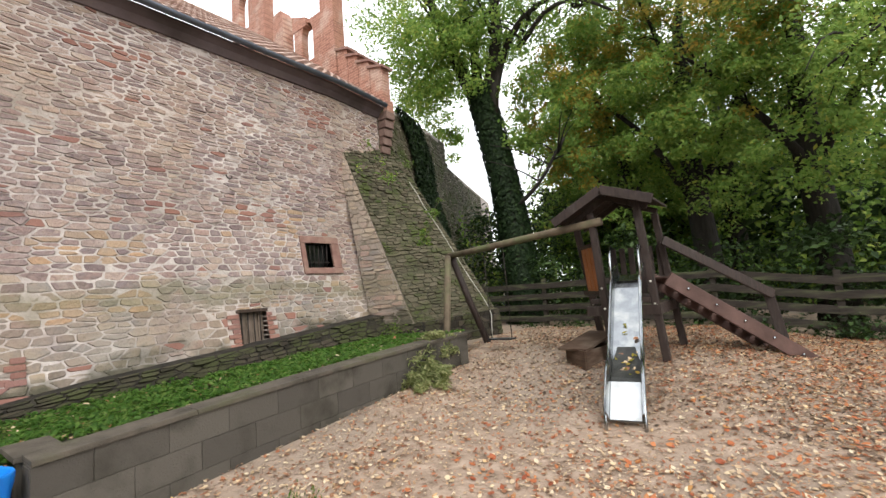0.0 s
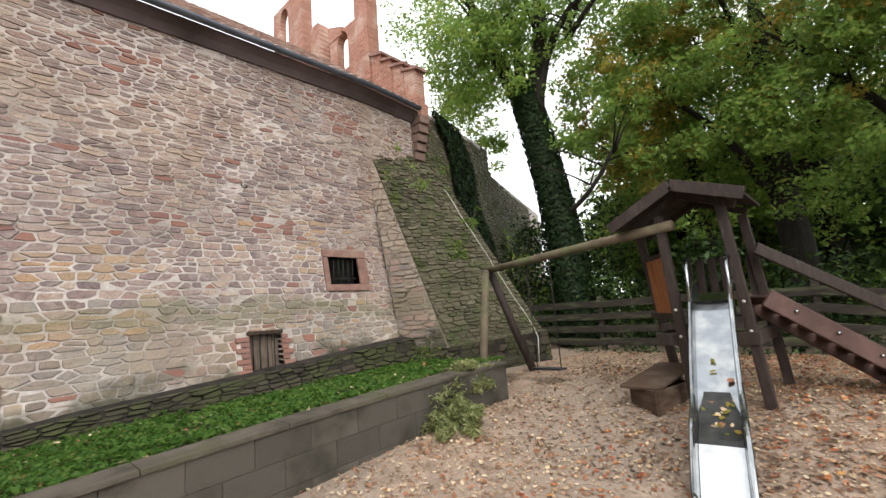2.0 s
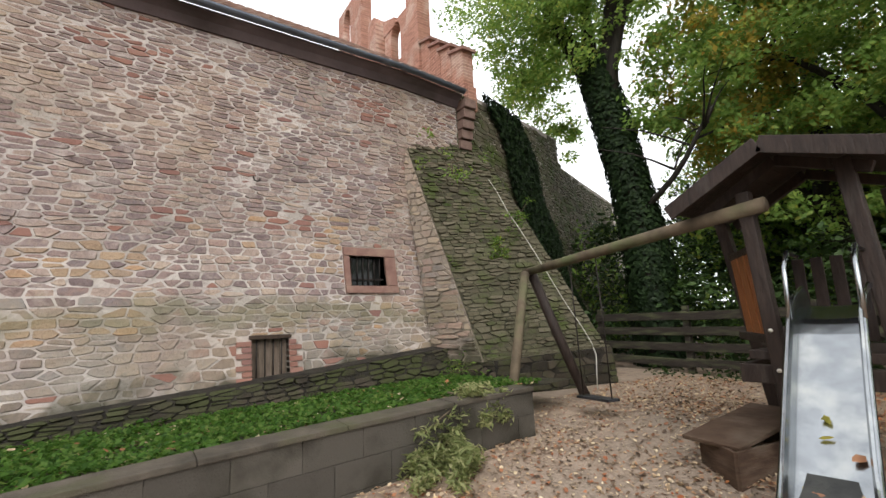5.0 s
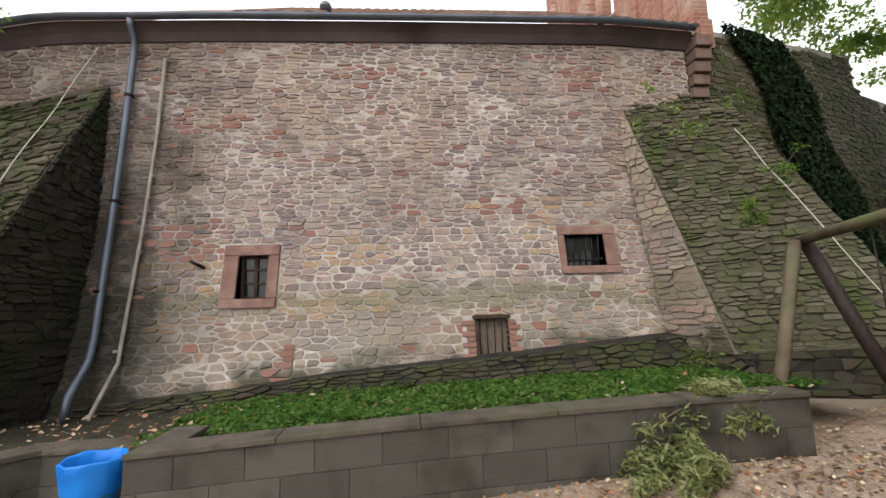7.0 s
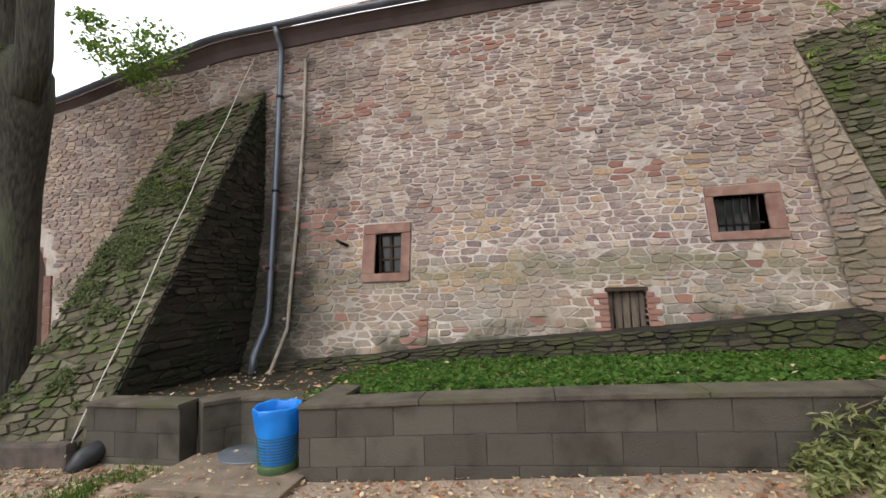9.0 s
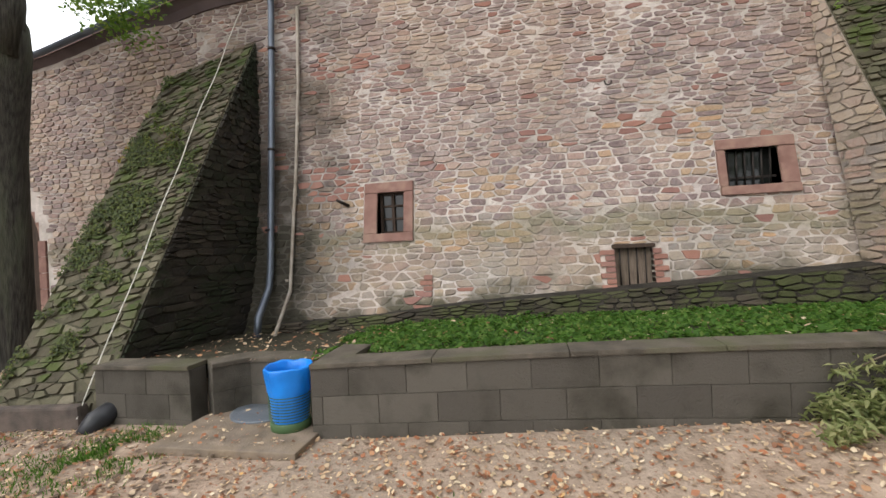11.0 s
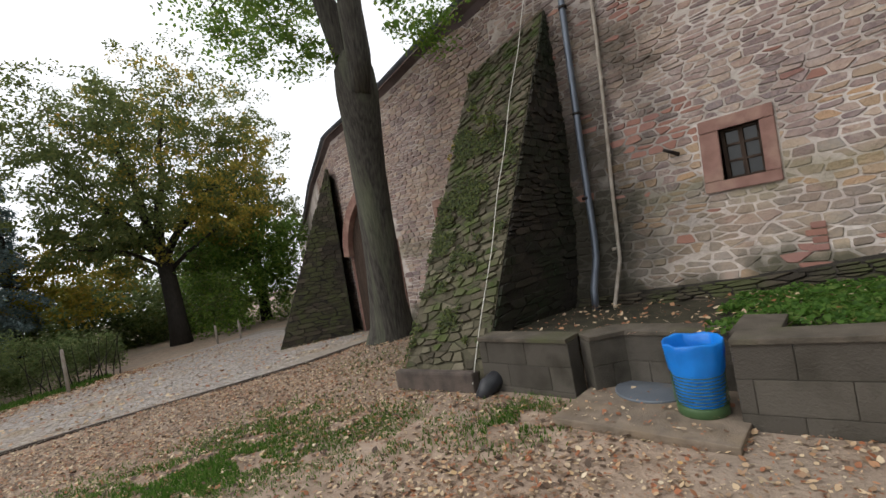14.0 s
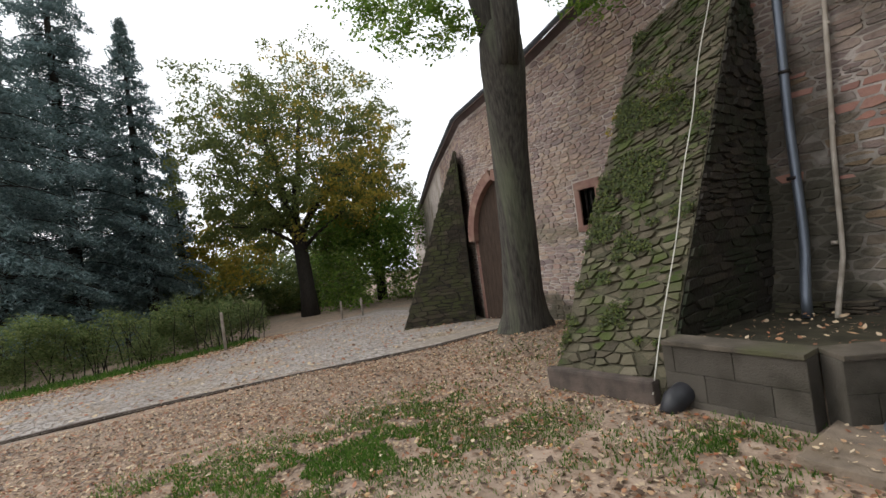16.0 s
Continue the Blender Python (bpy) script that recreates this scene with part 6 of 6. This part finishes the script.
def spruce(base, height, spread, seed, label="blue-green spruce with drooping tiers of needles", bare=2.2):
    x, y = base
    g = ground_z(x, y) - 0.2
    t = empty("spruce_tree", x, y, g, label, "tree", "spruces of the park")
    rnd = random.Random(seed)
    rng = np.random.default_rng(seed)
    pieces = [tube_data([(x, y, g - 0.2), (x, y, g + height * 0.5), (x, y, g + height)], [0.30, 0.2, 0.02], 10, 0.1, seed)]
    cl = []
    z = bare
    while z < height - 0.3:
        r = spread * (1 - z / height) ** 0.75 * rnd.uniform(0.75, 1.1) + 0.15
        k = rnd.randint(5, 7)
        for i in range(k):
            a = 2 * math.pi * (i + rnd.random() * 0.8) / k
            rr = r * rnd.uniform(0.5, 1.15)
            tip = Vector((x + rr * math.cos(a), y + rr * math.sin(a), g + z - 0.30 * rr))
            off = rnd.uniform(-0.3, 0.3)
            tip.z += off
            root = Vector((x, y, g + z + off))
            pieces.append(limb(root, tip, (0, 0, 0.10 * rr), 0.035, 0.008, 5, seed + i))
            m_ = max(3, int(rr / 0.22))
            for j in range(m_):
                f = 0.2 + 0.85 * (j + 0.9) / m_
                p = root.lerp(tip, f) + Vector((0, 0, 0.10 * rr * math.sin(math.pi * f)))
                side = (1.1 - 0.75 * f) * rr * 0.30
                for q in (-1, 0, 1):
                    cl.append((p.x - math.sin(a) * side * q, p.y + math.cos(a) * side * q, p.z - 0.12 - 0.22 * abs(q) * side - rnd.uniform(0, 0.15), 0.24))
        z += rnd.uniform(0.42, 0.62)
    hang(mesh_ob("trunk", *merge(pieces), M_DARKBARK, None, "", True), t)
    c, nn, ss = clump_leaves(rng, cl, 12, 0.21, 1.0, 0.3)
    ob = leaf_mesh("needles", c, nn, ss, L_SPRUCE, t, rng, narrow=0.3)
    ob["kind"] = "stuff"


spruce((0.55, -26.6), 17.5, 2.9, 61, "slender sparse spruce with short drooping branches", 3.5)
spruce((3.3, -25.6), 22.0, 4.3, 62)
spruce((2.0, -30.5), 15.0, 2.6, 63)
spruce((-1.0, -31.0), 12.0, 1.7, 66, "slender sparse spruce with short drooping branches", 3.0)
spruce((5.2, -22.0), 18.0, 4.2, 67)
spruce((6.6, -28.5), 20.0, 4.6, 64)
rng = np.random.default_rng(91)
hedge = []
for i in range(150):
    f = rng.random()
    x = 5.5 - 9.0 * f
    y = -15.9 - 0.2 * (f * 9) ** 1.02 * (1 if f < 0.6 else 1.5)
    gap = 0.6 + 0.4 * noise.noise(Vector((x * 0.7, 0, 8)))
    hedge.append((x + rng.normal() * 0.2, y - abs(rng.normal()) * 0.5, ground_z(x, y) + 0.35 + rng.random() * 2.5 * gap, 0.42))
thicket("hedge", "loose shrub hedge along the drive", hedge, 150, 0.10, L_HEDGE, 92, "hedge")
stems = []
for i in range(46):
    x = 5.5 - 9.0 * rng.random()
    y = -16.1 - 0.22 * (5.5 - x)
    g = ground_z(x, y)
    stems.append(limb((x, y, g), (x + rng.normal() * 0.3, y + rng.normal() * 0.2, g + 1.5), (0, 0, 0), 0.018, 0.006, 5, i))
tagged(mesh_ob("hedge_stems", *merge(stems), M_DARKBARK), "thin bare stems under the hedge", "stems", kind="stuff")
park, shrubs = [], []
for i in range(620):
    f = rng.random()
    x, y = 9 - 24 * f, -30 - 7 * rng.random() - 4 * f
    z = -1.5 + rng.random() * 5.5 * (0.9 + 0.6 * noise.noise(Vector((x * 0.25, 5, 0))))
    (park if i < 430 else shrubs).append((x, y, z, 1.3))
thicket("park_woods", "dark shrubs and trees at the park's edge", park, 90, 0.36, L_HEDGE, 93, "woods")
thicket("park_shrubs", "yellow-green shrubs at the park's edge", [(a, b + 1.5, c * 1.4, d) for a, b, c, d in shrubs], 60, 0.3, L_OLIVE, 94, "shrubs")
right_mass = [(-8.6 - 7 * rng.random(), -24.5 - 6 * rng.random(), -1 + 6.0 * rng.random(), 1.1) for _ in range(170)]
thicket("drive_trees", "dark green trees along the far drive", right_mass, 80, 0.26, L_GREEN, 95, "trees")
near_shrubs = [(rng.uniform(-3, 8), -18.5 - 3 * rng.random(), -0.9 + 1.7 * rng.random(), 0.6) for _ in range(110)]
thicket("park_shrubs", "dark green shrubs behind the hedge", near_shrubs, 80, 0.13, L_HEDGE, 96, "shrubs")

# ---- cobbled drive ----
NEAR = [(-10.5, -5.0), (-7.2, -5.9), (-5.7, -6.57), (-4.9, -6.95), (-4.0, -7.35), (-2.45, -7.85), (-1.1, -8.2), (0.1, -8.38), (1.1, -8.5), (5.0, -8.4), (12, -7.6)]
NEAR_T = [(x, y) for x, y in NEAR]
FAR_T = [(-10.5, -22.5), (-6.4, -19.6), (-4.0, -18.2), (-1.8, -16.3), (0.9, -14.7), (2, -14.5), (12, -13.0)]


def drive_z(x, y):
    return ground_z(x, y) + 0.025


dv, df = [], []
for i in range(46):
    x = -10.4 + 22 * i / 45
    ya, yb = lerp_table(NEAR_T, x), lerp_table(FAR_T, x)
    for j in range(9):
        y = ya + (yb - ya) * j / 8
        dv.append((x, y, drive_z(x, y)))
for i in range(45):
    for j in range(8):
        q = i * 9 + j
        df.append((q, q + 1, q + 10, q + 9))
road = tagged(mesh_ob("road", dv, df, M_SETTJOINT, smooth=True), "drive paved with small grey granite setts", "road", kind="structure")


def grass_tuft_points(rng, patches):
    out = []
    for x, y, rx, ry, n in patches:
        k = 0
        while k < n:
            a, b = rng.normal() * rx, rng.normal() * ry
            if noise.noise(Vector(((x + a) * 3.1, (y + b) * 3.1, 6))) > -0.2:
                out.append((x + a, y + b))
            k += 1
    return out


def grass(name, label, pts, zf, h, seed, mat=L_GRASS, lean=0.5):
    rng = np.random.default_rng(seed)
    n = len(pts)
    p = np.array([(x, y, zf(x, y)) for x, y in pts])
    d = unit(rng, n) * lean + np.array([0, 0, 1.0])
    d /= np.linalg.norm(d, axis=1, keepdims=True)
    hh = h * rng.uniform(0.5, 1.3, (n, 1))
    s = np.cross(d, unit(rng, n)) * hh * 0.16
    v = np.stack([p - s, p + s, p + d * hh + unit(rng, n) * hh * 0.25], 1).reshape(-1, 3)
    me = bpy.data.meshes.new(name)
    me.from_pydata(v.tolist(), [], [(3 * i, 3 * i + 1, 3 * i + 2) for i in range(n)])
    me.materials.append(mat)
    return tagged(new(name, me), label, "grass", kind="stuff")


rng = np.random.default_rng(17)
grass("grass_patch", "thin grass patches in the trodden soil", grass_tuft_points(rng, [(-1.7, -3.1, 0.55, 0.4, 14000), (-3.1, -2.2, 0.35, 0.4, 9000), (-0.6, -4.0, 0.6, 0.4, 9000), (-2.6, -3.9, 0.5, 0.4, 5000), (-3.6, -0.9, 0.3, 0.25, 3000), (0.6, -3.2, 0.6, 0.5, 7000), (-2.3, -2.4, 0.4, 0.3, 4000), (-4.8, -4.6, 0.4, 0.6, 1200), (-2.9, 2.0, 0.15, 0.1, 260), (-1.8, 2.4, 0.1, 0.1, 160)]), ground_z, 0.042, 18)
grass("verge_grass", "bright grass verge beyond the drive", [(x, lerp_table(FAR_T, x) - 0.2 - abs(rng.normal()) * 1.0) for x in rng.uniform(-3, 9, 9000)], ground_z, 0.16, 19)
bedpts = []
for _ in range(19000):
    y = rng.uniform(0.35, 6.6)
    x = -4.5 - 1.95 * rng.random()
    if noise.noise(Vector((x * 2.2, y * 1.6, 3))) + 0.38 + 0.2 * min(1, y - 0.3) > 0.2:
        bedpts.append((x, y))
c = np.array([(x, y, bed_z(x, y) + 0.02 + (0.05 + 0.07 * max(0, noise.noise(Vector((x * 3, y * 3, 9))))) * rng.random()) for x, y in bedpts])
nn = unit(rng, len(c)) * 0.7 + np.array([0.15, 0, 1.0])
tagged(leaf_mesh("bed_weeds", c, nn / np.linalg.norm(nn, axis=1, keepdims=True), rng.uniform(0.035, 0.08, len(c)), L_GRASS, None, rng, narrow=0.6), "bright green low weeds covering the bed", "weeds", kind="stuff")


# fallen leaves
def litter(name, label, n, area, size, mat, seed, zf, keep=None):
    rng = np.random.default_rng(seed)
    x0, x1, y0, y1 = area
    pts = []
    while len(pts) < n:
        x, y = rng.uniform(x0, x1), rng.uniform(y0, y1)
        if keep is None or keep(x, y, rng):
            pts.append((x, y, zf(x, y) + 0.03 * noise.noise(Vector((x * 0.7, y * 0.7, 2))) + 0.008 + 0.012 * rng.random()))
    c = np.array(pts)
    nn = unit(rng, n) * 0.45 + np.array([0, 0, 1.0])
    return tagged(round_leaf_mesh(name, c, nn / np.linalg.norm(nn, axis=1, keepdims=True), size * (0.35 + 1.15 * rng.random(n) ** 1.6), mat, rng), label, "leaves", kind="stuff")


def play_keep(x, y, rng):
    if x < -4.15 and -3.3 < y < 6.2:
        return False
    if y < -3.3:
        return x > -6.9 and rng.random() < 0.75 + 0.4 * noise.noise(Vector((x * 0.8, y * 0.8, 12)))
    if x < -5.0 or (x < -4.1 and y < 0.8 and y > -3):
        return False
    d = 0.55 + 0.55 * noise.noise(Vector((x * 0.8, y * 0.8, 12))) + (0.25 if x > -1.5 and y > 3 else 0)
    return rng.random() < d


litter("fallen_leaves", "red and brown fallen leaves scattered on the soil", 80000, (-5, 5.0, 0.4, 10.3), 0.037, L_FALLEN, 31, ground_z, play_keep)
litter("fallen_leaves", "pale fallen leaves scattered over the lawn", 78000, (-6.9, 5.0, -8.3, 0.6), 0.036, L_FALLEN, 32, ground_z, play_keep)
litter("red_leaves", "red and orange fallen leaves drifted under the trees", 14000, (-2.5, 5.0, 2.0, 10.3), 0.05, L_RED, 36, ground_z, lambda x, y, r: r.random() < 0.15 + 0.8 * smoothstep(-2.5, 2.5, x + 0.4 * (y - 6)) * (0.6 + 0.6 * noise.noise(Vector((x, y, 15)))))
litter("brown_leaves", "brown rotting leaves trodden into the soil", 22000, (-6.6, 3.5, -7.8, 0.2), 0.045, L_BROWN, 37, ground_z, play_keep)
litter("brown_leaves", "brown rotting leaves trodden into the playground", 16000, (-4.1, 5.0, 4.5, 10.3), 0.045, L_BROWN, 38, ground_z, play_keep)
litter("drive_leaves", "yellow fallen leaves along the drive", 13000, (-8, 8, -18, -8), 0.075, L_FALLEN, 33, lambda x, y: drive_z(x, y) + 0.02, lambda x, y, r: lerp_table(FAR_T, x) - 0.8 < y < lerp_table(NEAR_T, x) and r.random() < 0.12 + 0.9 * smoothstep(3.0, 0.0, y - lerp_table(FAR_T, x)))
litter("bed_leaves", "fallen leaves caught in the bed", 900, (-6.3, -4.4, -1.6, 6.5), 0.055, L_FALLEN, 34, lambda x, y: bed_z(x, y) + 0.04)
litter("slab_leaves", "fallen leaves on the concrete slab", 260, (-4.7, -3.7, -0.5, 0.72), 0.035, L_FALLEN, 35, lambda x, y: 0.016)

def chute_z(y):
    return lerp_table([(a[1], a[2]) for a in axis], y) + 0.02


rl = np.random.default_rng(63)
ly = rl.uniform(4.85, 5.55, 26)
lx = np.array([lerp_table([(a[1], a[0]) for a in axis], float(y)) for y in ly]) + rl.uniform(-0.12, 0.12, 26)
ln = unit(rl, 26) * 0.3 + np.array([0.1, -0.6, 1.0])
for q in range(26):
    one = round_leaf_mesh("fallen_leaf", np.array([[lx[q], ly[q], chute_z(float(ly[q]))]]), (ln / np.linalg.norm(ln, axis=1, keepdims=True))[q:q + 1], rl.uniform(0.04, 0.08, 1), L_YELLOW if q % 2 else L_FALLEN, rl)
    tagged(one, "yellow fallen leaf lying on the steel slide", "leaf", "leaves on the slide")

# wilting cut branches lying over the block wall's end
br = empty("cut_branches", -4.0, 4.9, 0.2, "heap of wilting cut branches with narrow leaves", "branches")
rng = np.random.default_rng(44)
twigs, lc = [], []
# one bough hangs over the coping, the others sprawl along the ground at its foot
for k in range(44):
    if k < 14:
        a = Vector((-4.35 + 0.06 * rng.normal(), 5.35 + 0.22 * rng.normal(), 0.80))
        b = Vector((-4.02 + 0.10 * rng.normal(), 5.15 + 0.28 * rng.normal(), 0.48 + 0.34 * rng.random()))
    else:
        f = rng.random()
        a = Vector((-4.0 + 0.06 * rng.normal(), 5.1 - 0.55 * f, 0.20))
        b = a + Vector((0.18 * rng.normal() + 0.06, -0.18 - 0.18 * rng.random(), 0.05 + 0.26 * rng.random() * (1.2 - f)))
    twigs.append(limb(a, b, (0, 0, 0.06), 0.011, 0.004, 6, k))
    for f in np.linspace(0.3, 1.0, 5):
        p = a.lerp(b, float(f))
        lc.append((p.x, p.y, p.z + 0.02, 0.10))
for tv, tf in twigs:
    hang(mesh_ob("twig", tv, tf, M_LOG, None, "", True), br)
c, nn, ss = clump_leaves(rng, lc, 30, 0.085, 0.8, 0.0)
c[:, 2] = np.maximum(c[:, 2], 0.1)
hang(leaf_mesh("leaves", c, nn, ss, L_WILT, None, rng, narrow=0.28), br)["kind"] = "stuff"
# moss cushions on the upper slope of the mossy buttress
L_MOSS = leaf_material("moss", [(0.0, (0.016, 0.024, 0.006)), (0.5, (0.034, 0.047, 0.010)), (0.85, (0.068, 0.080, 0.016)), (1.0, (0.11, 0.10, 0.03))], 0.2)
slope = quad_face(A_BL, A_BR, A_TR, A_TL)
rng = np.random.default_rng(207)
mc = []
while len(mc) < 6500:
    u, v = rng.random(), rng.random()
    p = slope(u, v)
    if noise.noise(p * 2.1) + 0.7 * noise.noise(p * 6.5) > 0.12 + 0.5 * abs(v - 0.52) + 0.45 * u - 0.15:
        mc.append(p + Vector((0.028, 0, 0.028)) + Vector((0.02, 0, 0.02)) * rng.random())
mn = unit(rng, len(mc)) * 0.6 + np.array([0.85, 0, 0.55])
tagged(leaf_mesh("moss_cushions", np.array([tuple(p) for p in mc]), mn / np.linalg.norm(mn, axis=1, keepdims=True), rng.uniform(0.02, 0.05, len(mc)), L_MOSS, None, rng, narrow=0.7), "green moss cushions growing on the sloping buttress", "moss", kind="stuff")
# self-sown sprigs on the buttresses
for k, (p, r, m_) in enumerate((((-6.55, 6.75, 4.25), 0.42, L_BRIGHT), ((-6.1, 8.0, 3.3), 0.25, L_GREEN), ((-5.75, 7.2, 2.6), 0.2, L_GREEN), ((-6.2, -3.0, 3.1), 0.22, L_YELLOW), ((-5.9, -2.3, 3.2), 0.25, L_OLIVE), ((-6.15, 6.6, 0.75), 0.35, L_GREEN))):
    s = empty("sprig", *p, "small self-sown sprig growing on the stonework", "plant", "sprigs on the stonework")
    cl = [(p[0] + rng.normal() * r * 0.35, p[1] + rng.normal() * r * 0.6, p[2] + rng.normal() * r * 0.5, r * 0.45) for _ in range(9)]
    hang(mesh_ob("stems", *merge([limb(p, q[:3], (0, 0, 0.02), 0.006, 0.003, 4, i) for i, q in enumerate(cl)]), M_LOG), s)
    hang(leaf_mesh("leaves", *clump_leaves(rng, cl, 16, 0.09, 0.7), m_, None, rng, narrow=0.35), s)["kind"] = "stuff"

# bollards and hedge stake by the drive
for x, y, h in ((-1.72, -16.1, 1.35), (-7.3, -20.4, 0.9), (-8.1, -19.7, 0.9)):
    g = ground_z(x, y)
    tagged(tube("drive_post", [(x, y, g - 0.1), (x, y, g + h * 0.95), (x, y, g + h)], [0.05, 0.05, 0.03], M_CONDUIT, n=10), "pale weathered post beside the drive", "post", "posts beside the drive")

# ---- pieces of roof, drive and walls ----
tiles = []
for i in range(36):
    for j in range(14):
        y0_, s0_ = 0.1 + 0.215 * i, 0.02 + 0.30 * j
        ring_ = [(y0_, s0_, 0.030), (y0_ + 0.07, s0_, 0.055), (y0_ + 0.15, s0_, 0.055), (y0_ + 0.208, s0_, 0.030), (y0_ + 0.208, s0_ + 0.30, 0.005), (y0_ + 0.15, s0_ + 0.30, 0.025), (y0_ + 0.07, s0_ + 0.30, 0.025), (y0_, s0_ + 0.30, 0.005)]
        vs = [roof_point(a, b, c) for a, b, c in ring_] + [roof_point(a, b, -0.01) for a, b, c in ring_[:4]]
        tiles.append((vs, [(0, 1, 6, 7), (1, 2, 5, 6), (2, 3, 4, 5), (0, 8, 9, 1), (1, 9, 10, 2), (2, 10, 11, 3)], y0_, s0_))
lay_stones(tiles, roof, M_TILE, lambda u, v: u > 3.0 and v < 3.8, "roof_tile", "roof_tiles")

rnd = random.Random(9)
setts = []
y = -20.0
while y < -5.5:
    x = -9.5 + rnd.random() * 0.1
    hgt = rnd.uniform(0.11, 0.15)
    while x < 7.0:
        wd = rnd.uniform(0.11, 0.19)
        if lerp_table(FAR_T, x) + 0.1 < y < lerp_table(NEAR_T, x) - 0.18 and (wall_face(y, 0).x + 0.5 < x):
            b = drive_z(x, y) + rnd.uniform(0.008, 0.02)
            g = 0.012
            q = [(x + g, y + g), (x + wd - g, y + g + rnd.uniform(-0.008, 0.008)), (x + wd - g, y + hgt - g), (x + g, y + hgt - g + rnd.uniform(-0.008, 0.008))]
            cxm, cym = x + wd / 2, y + hgt / 2
            vs = [Vector((a, c, b - 0.03)) for a, c in q] + [Vector((cxm + (a - cxm) * 0.84, cym + (c - cym) * 0.84, b)) for a, c in q]
            setts.append((vs, [(4, 5, 6, 7)] + [(i, (i + 1) % 4, 4 + (i + 1) % 4, 4 + i) for i in range(4)], x, y))
        x += wd
    y += hgt
lay_stones(setts, road, M_SETT, lambda u, v: -3.2 < u < 0.6 and v > -9.7, "sett", "setts")
kerb = empty("kerb", -2.0, -8.0, ground_z(-2, -8), "dark stone kerb edging the drive", "kerb", kind="structure")
s = -6.4
while s < 6.0:
    a, b = (s, lerp_table(NEAR_T, s) - 0.06), (s + 0.78, lerp_table(NEAR_T, s + 0.78) - 0.06)
    hang(part("kerb_stone", beam_bm((*a, ground_z(*a) - 0.01), (*b, ground_z(*b) - 0.01), 0.06, 0.12, bevel=0.012), M_KERB), kerb)
    s += 0.79
lay_stones(UPPER, wall_main, M_STONE, lambda u, v: 0.9 < u < 4.6 and 1.9 < v < 3.4)
lay_stones(OCHRES, wall_main, M_OCHRE, stuff="ochre_stones")
lay_stones(REDS, wall_main, M_BRICK, stuff="red_stones")
lay_stones(LOWER, wall_main, M_GREYSTONE, stuff="lower_stones")
lay_stones(FARLEFT, wall_main, M_STONE, stuff="distant_stones")
# lichened stone, darker than the rest, also paints in this wall's shade
lay_stones(FARRIGHT, wall_main, M_LICHEN, stuff="shaded_stones")
lay_stones(PLINTH, plinth, M_PLINTH, lambda u, v: 0.0 < u < 5.5)
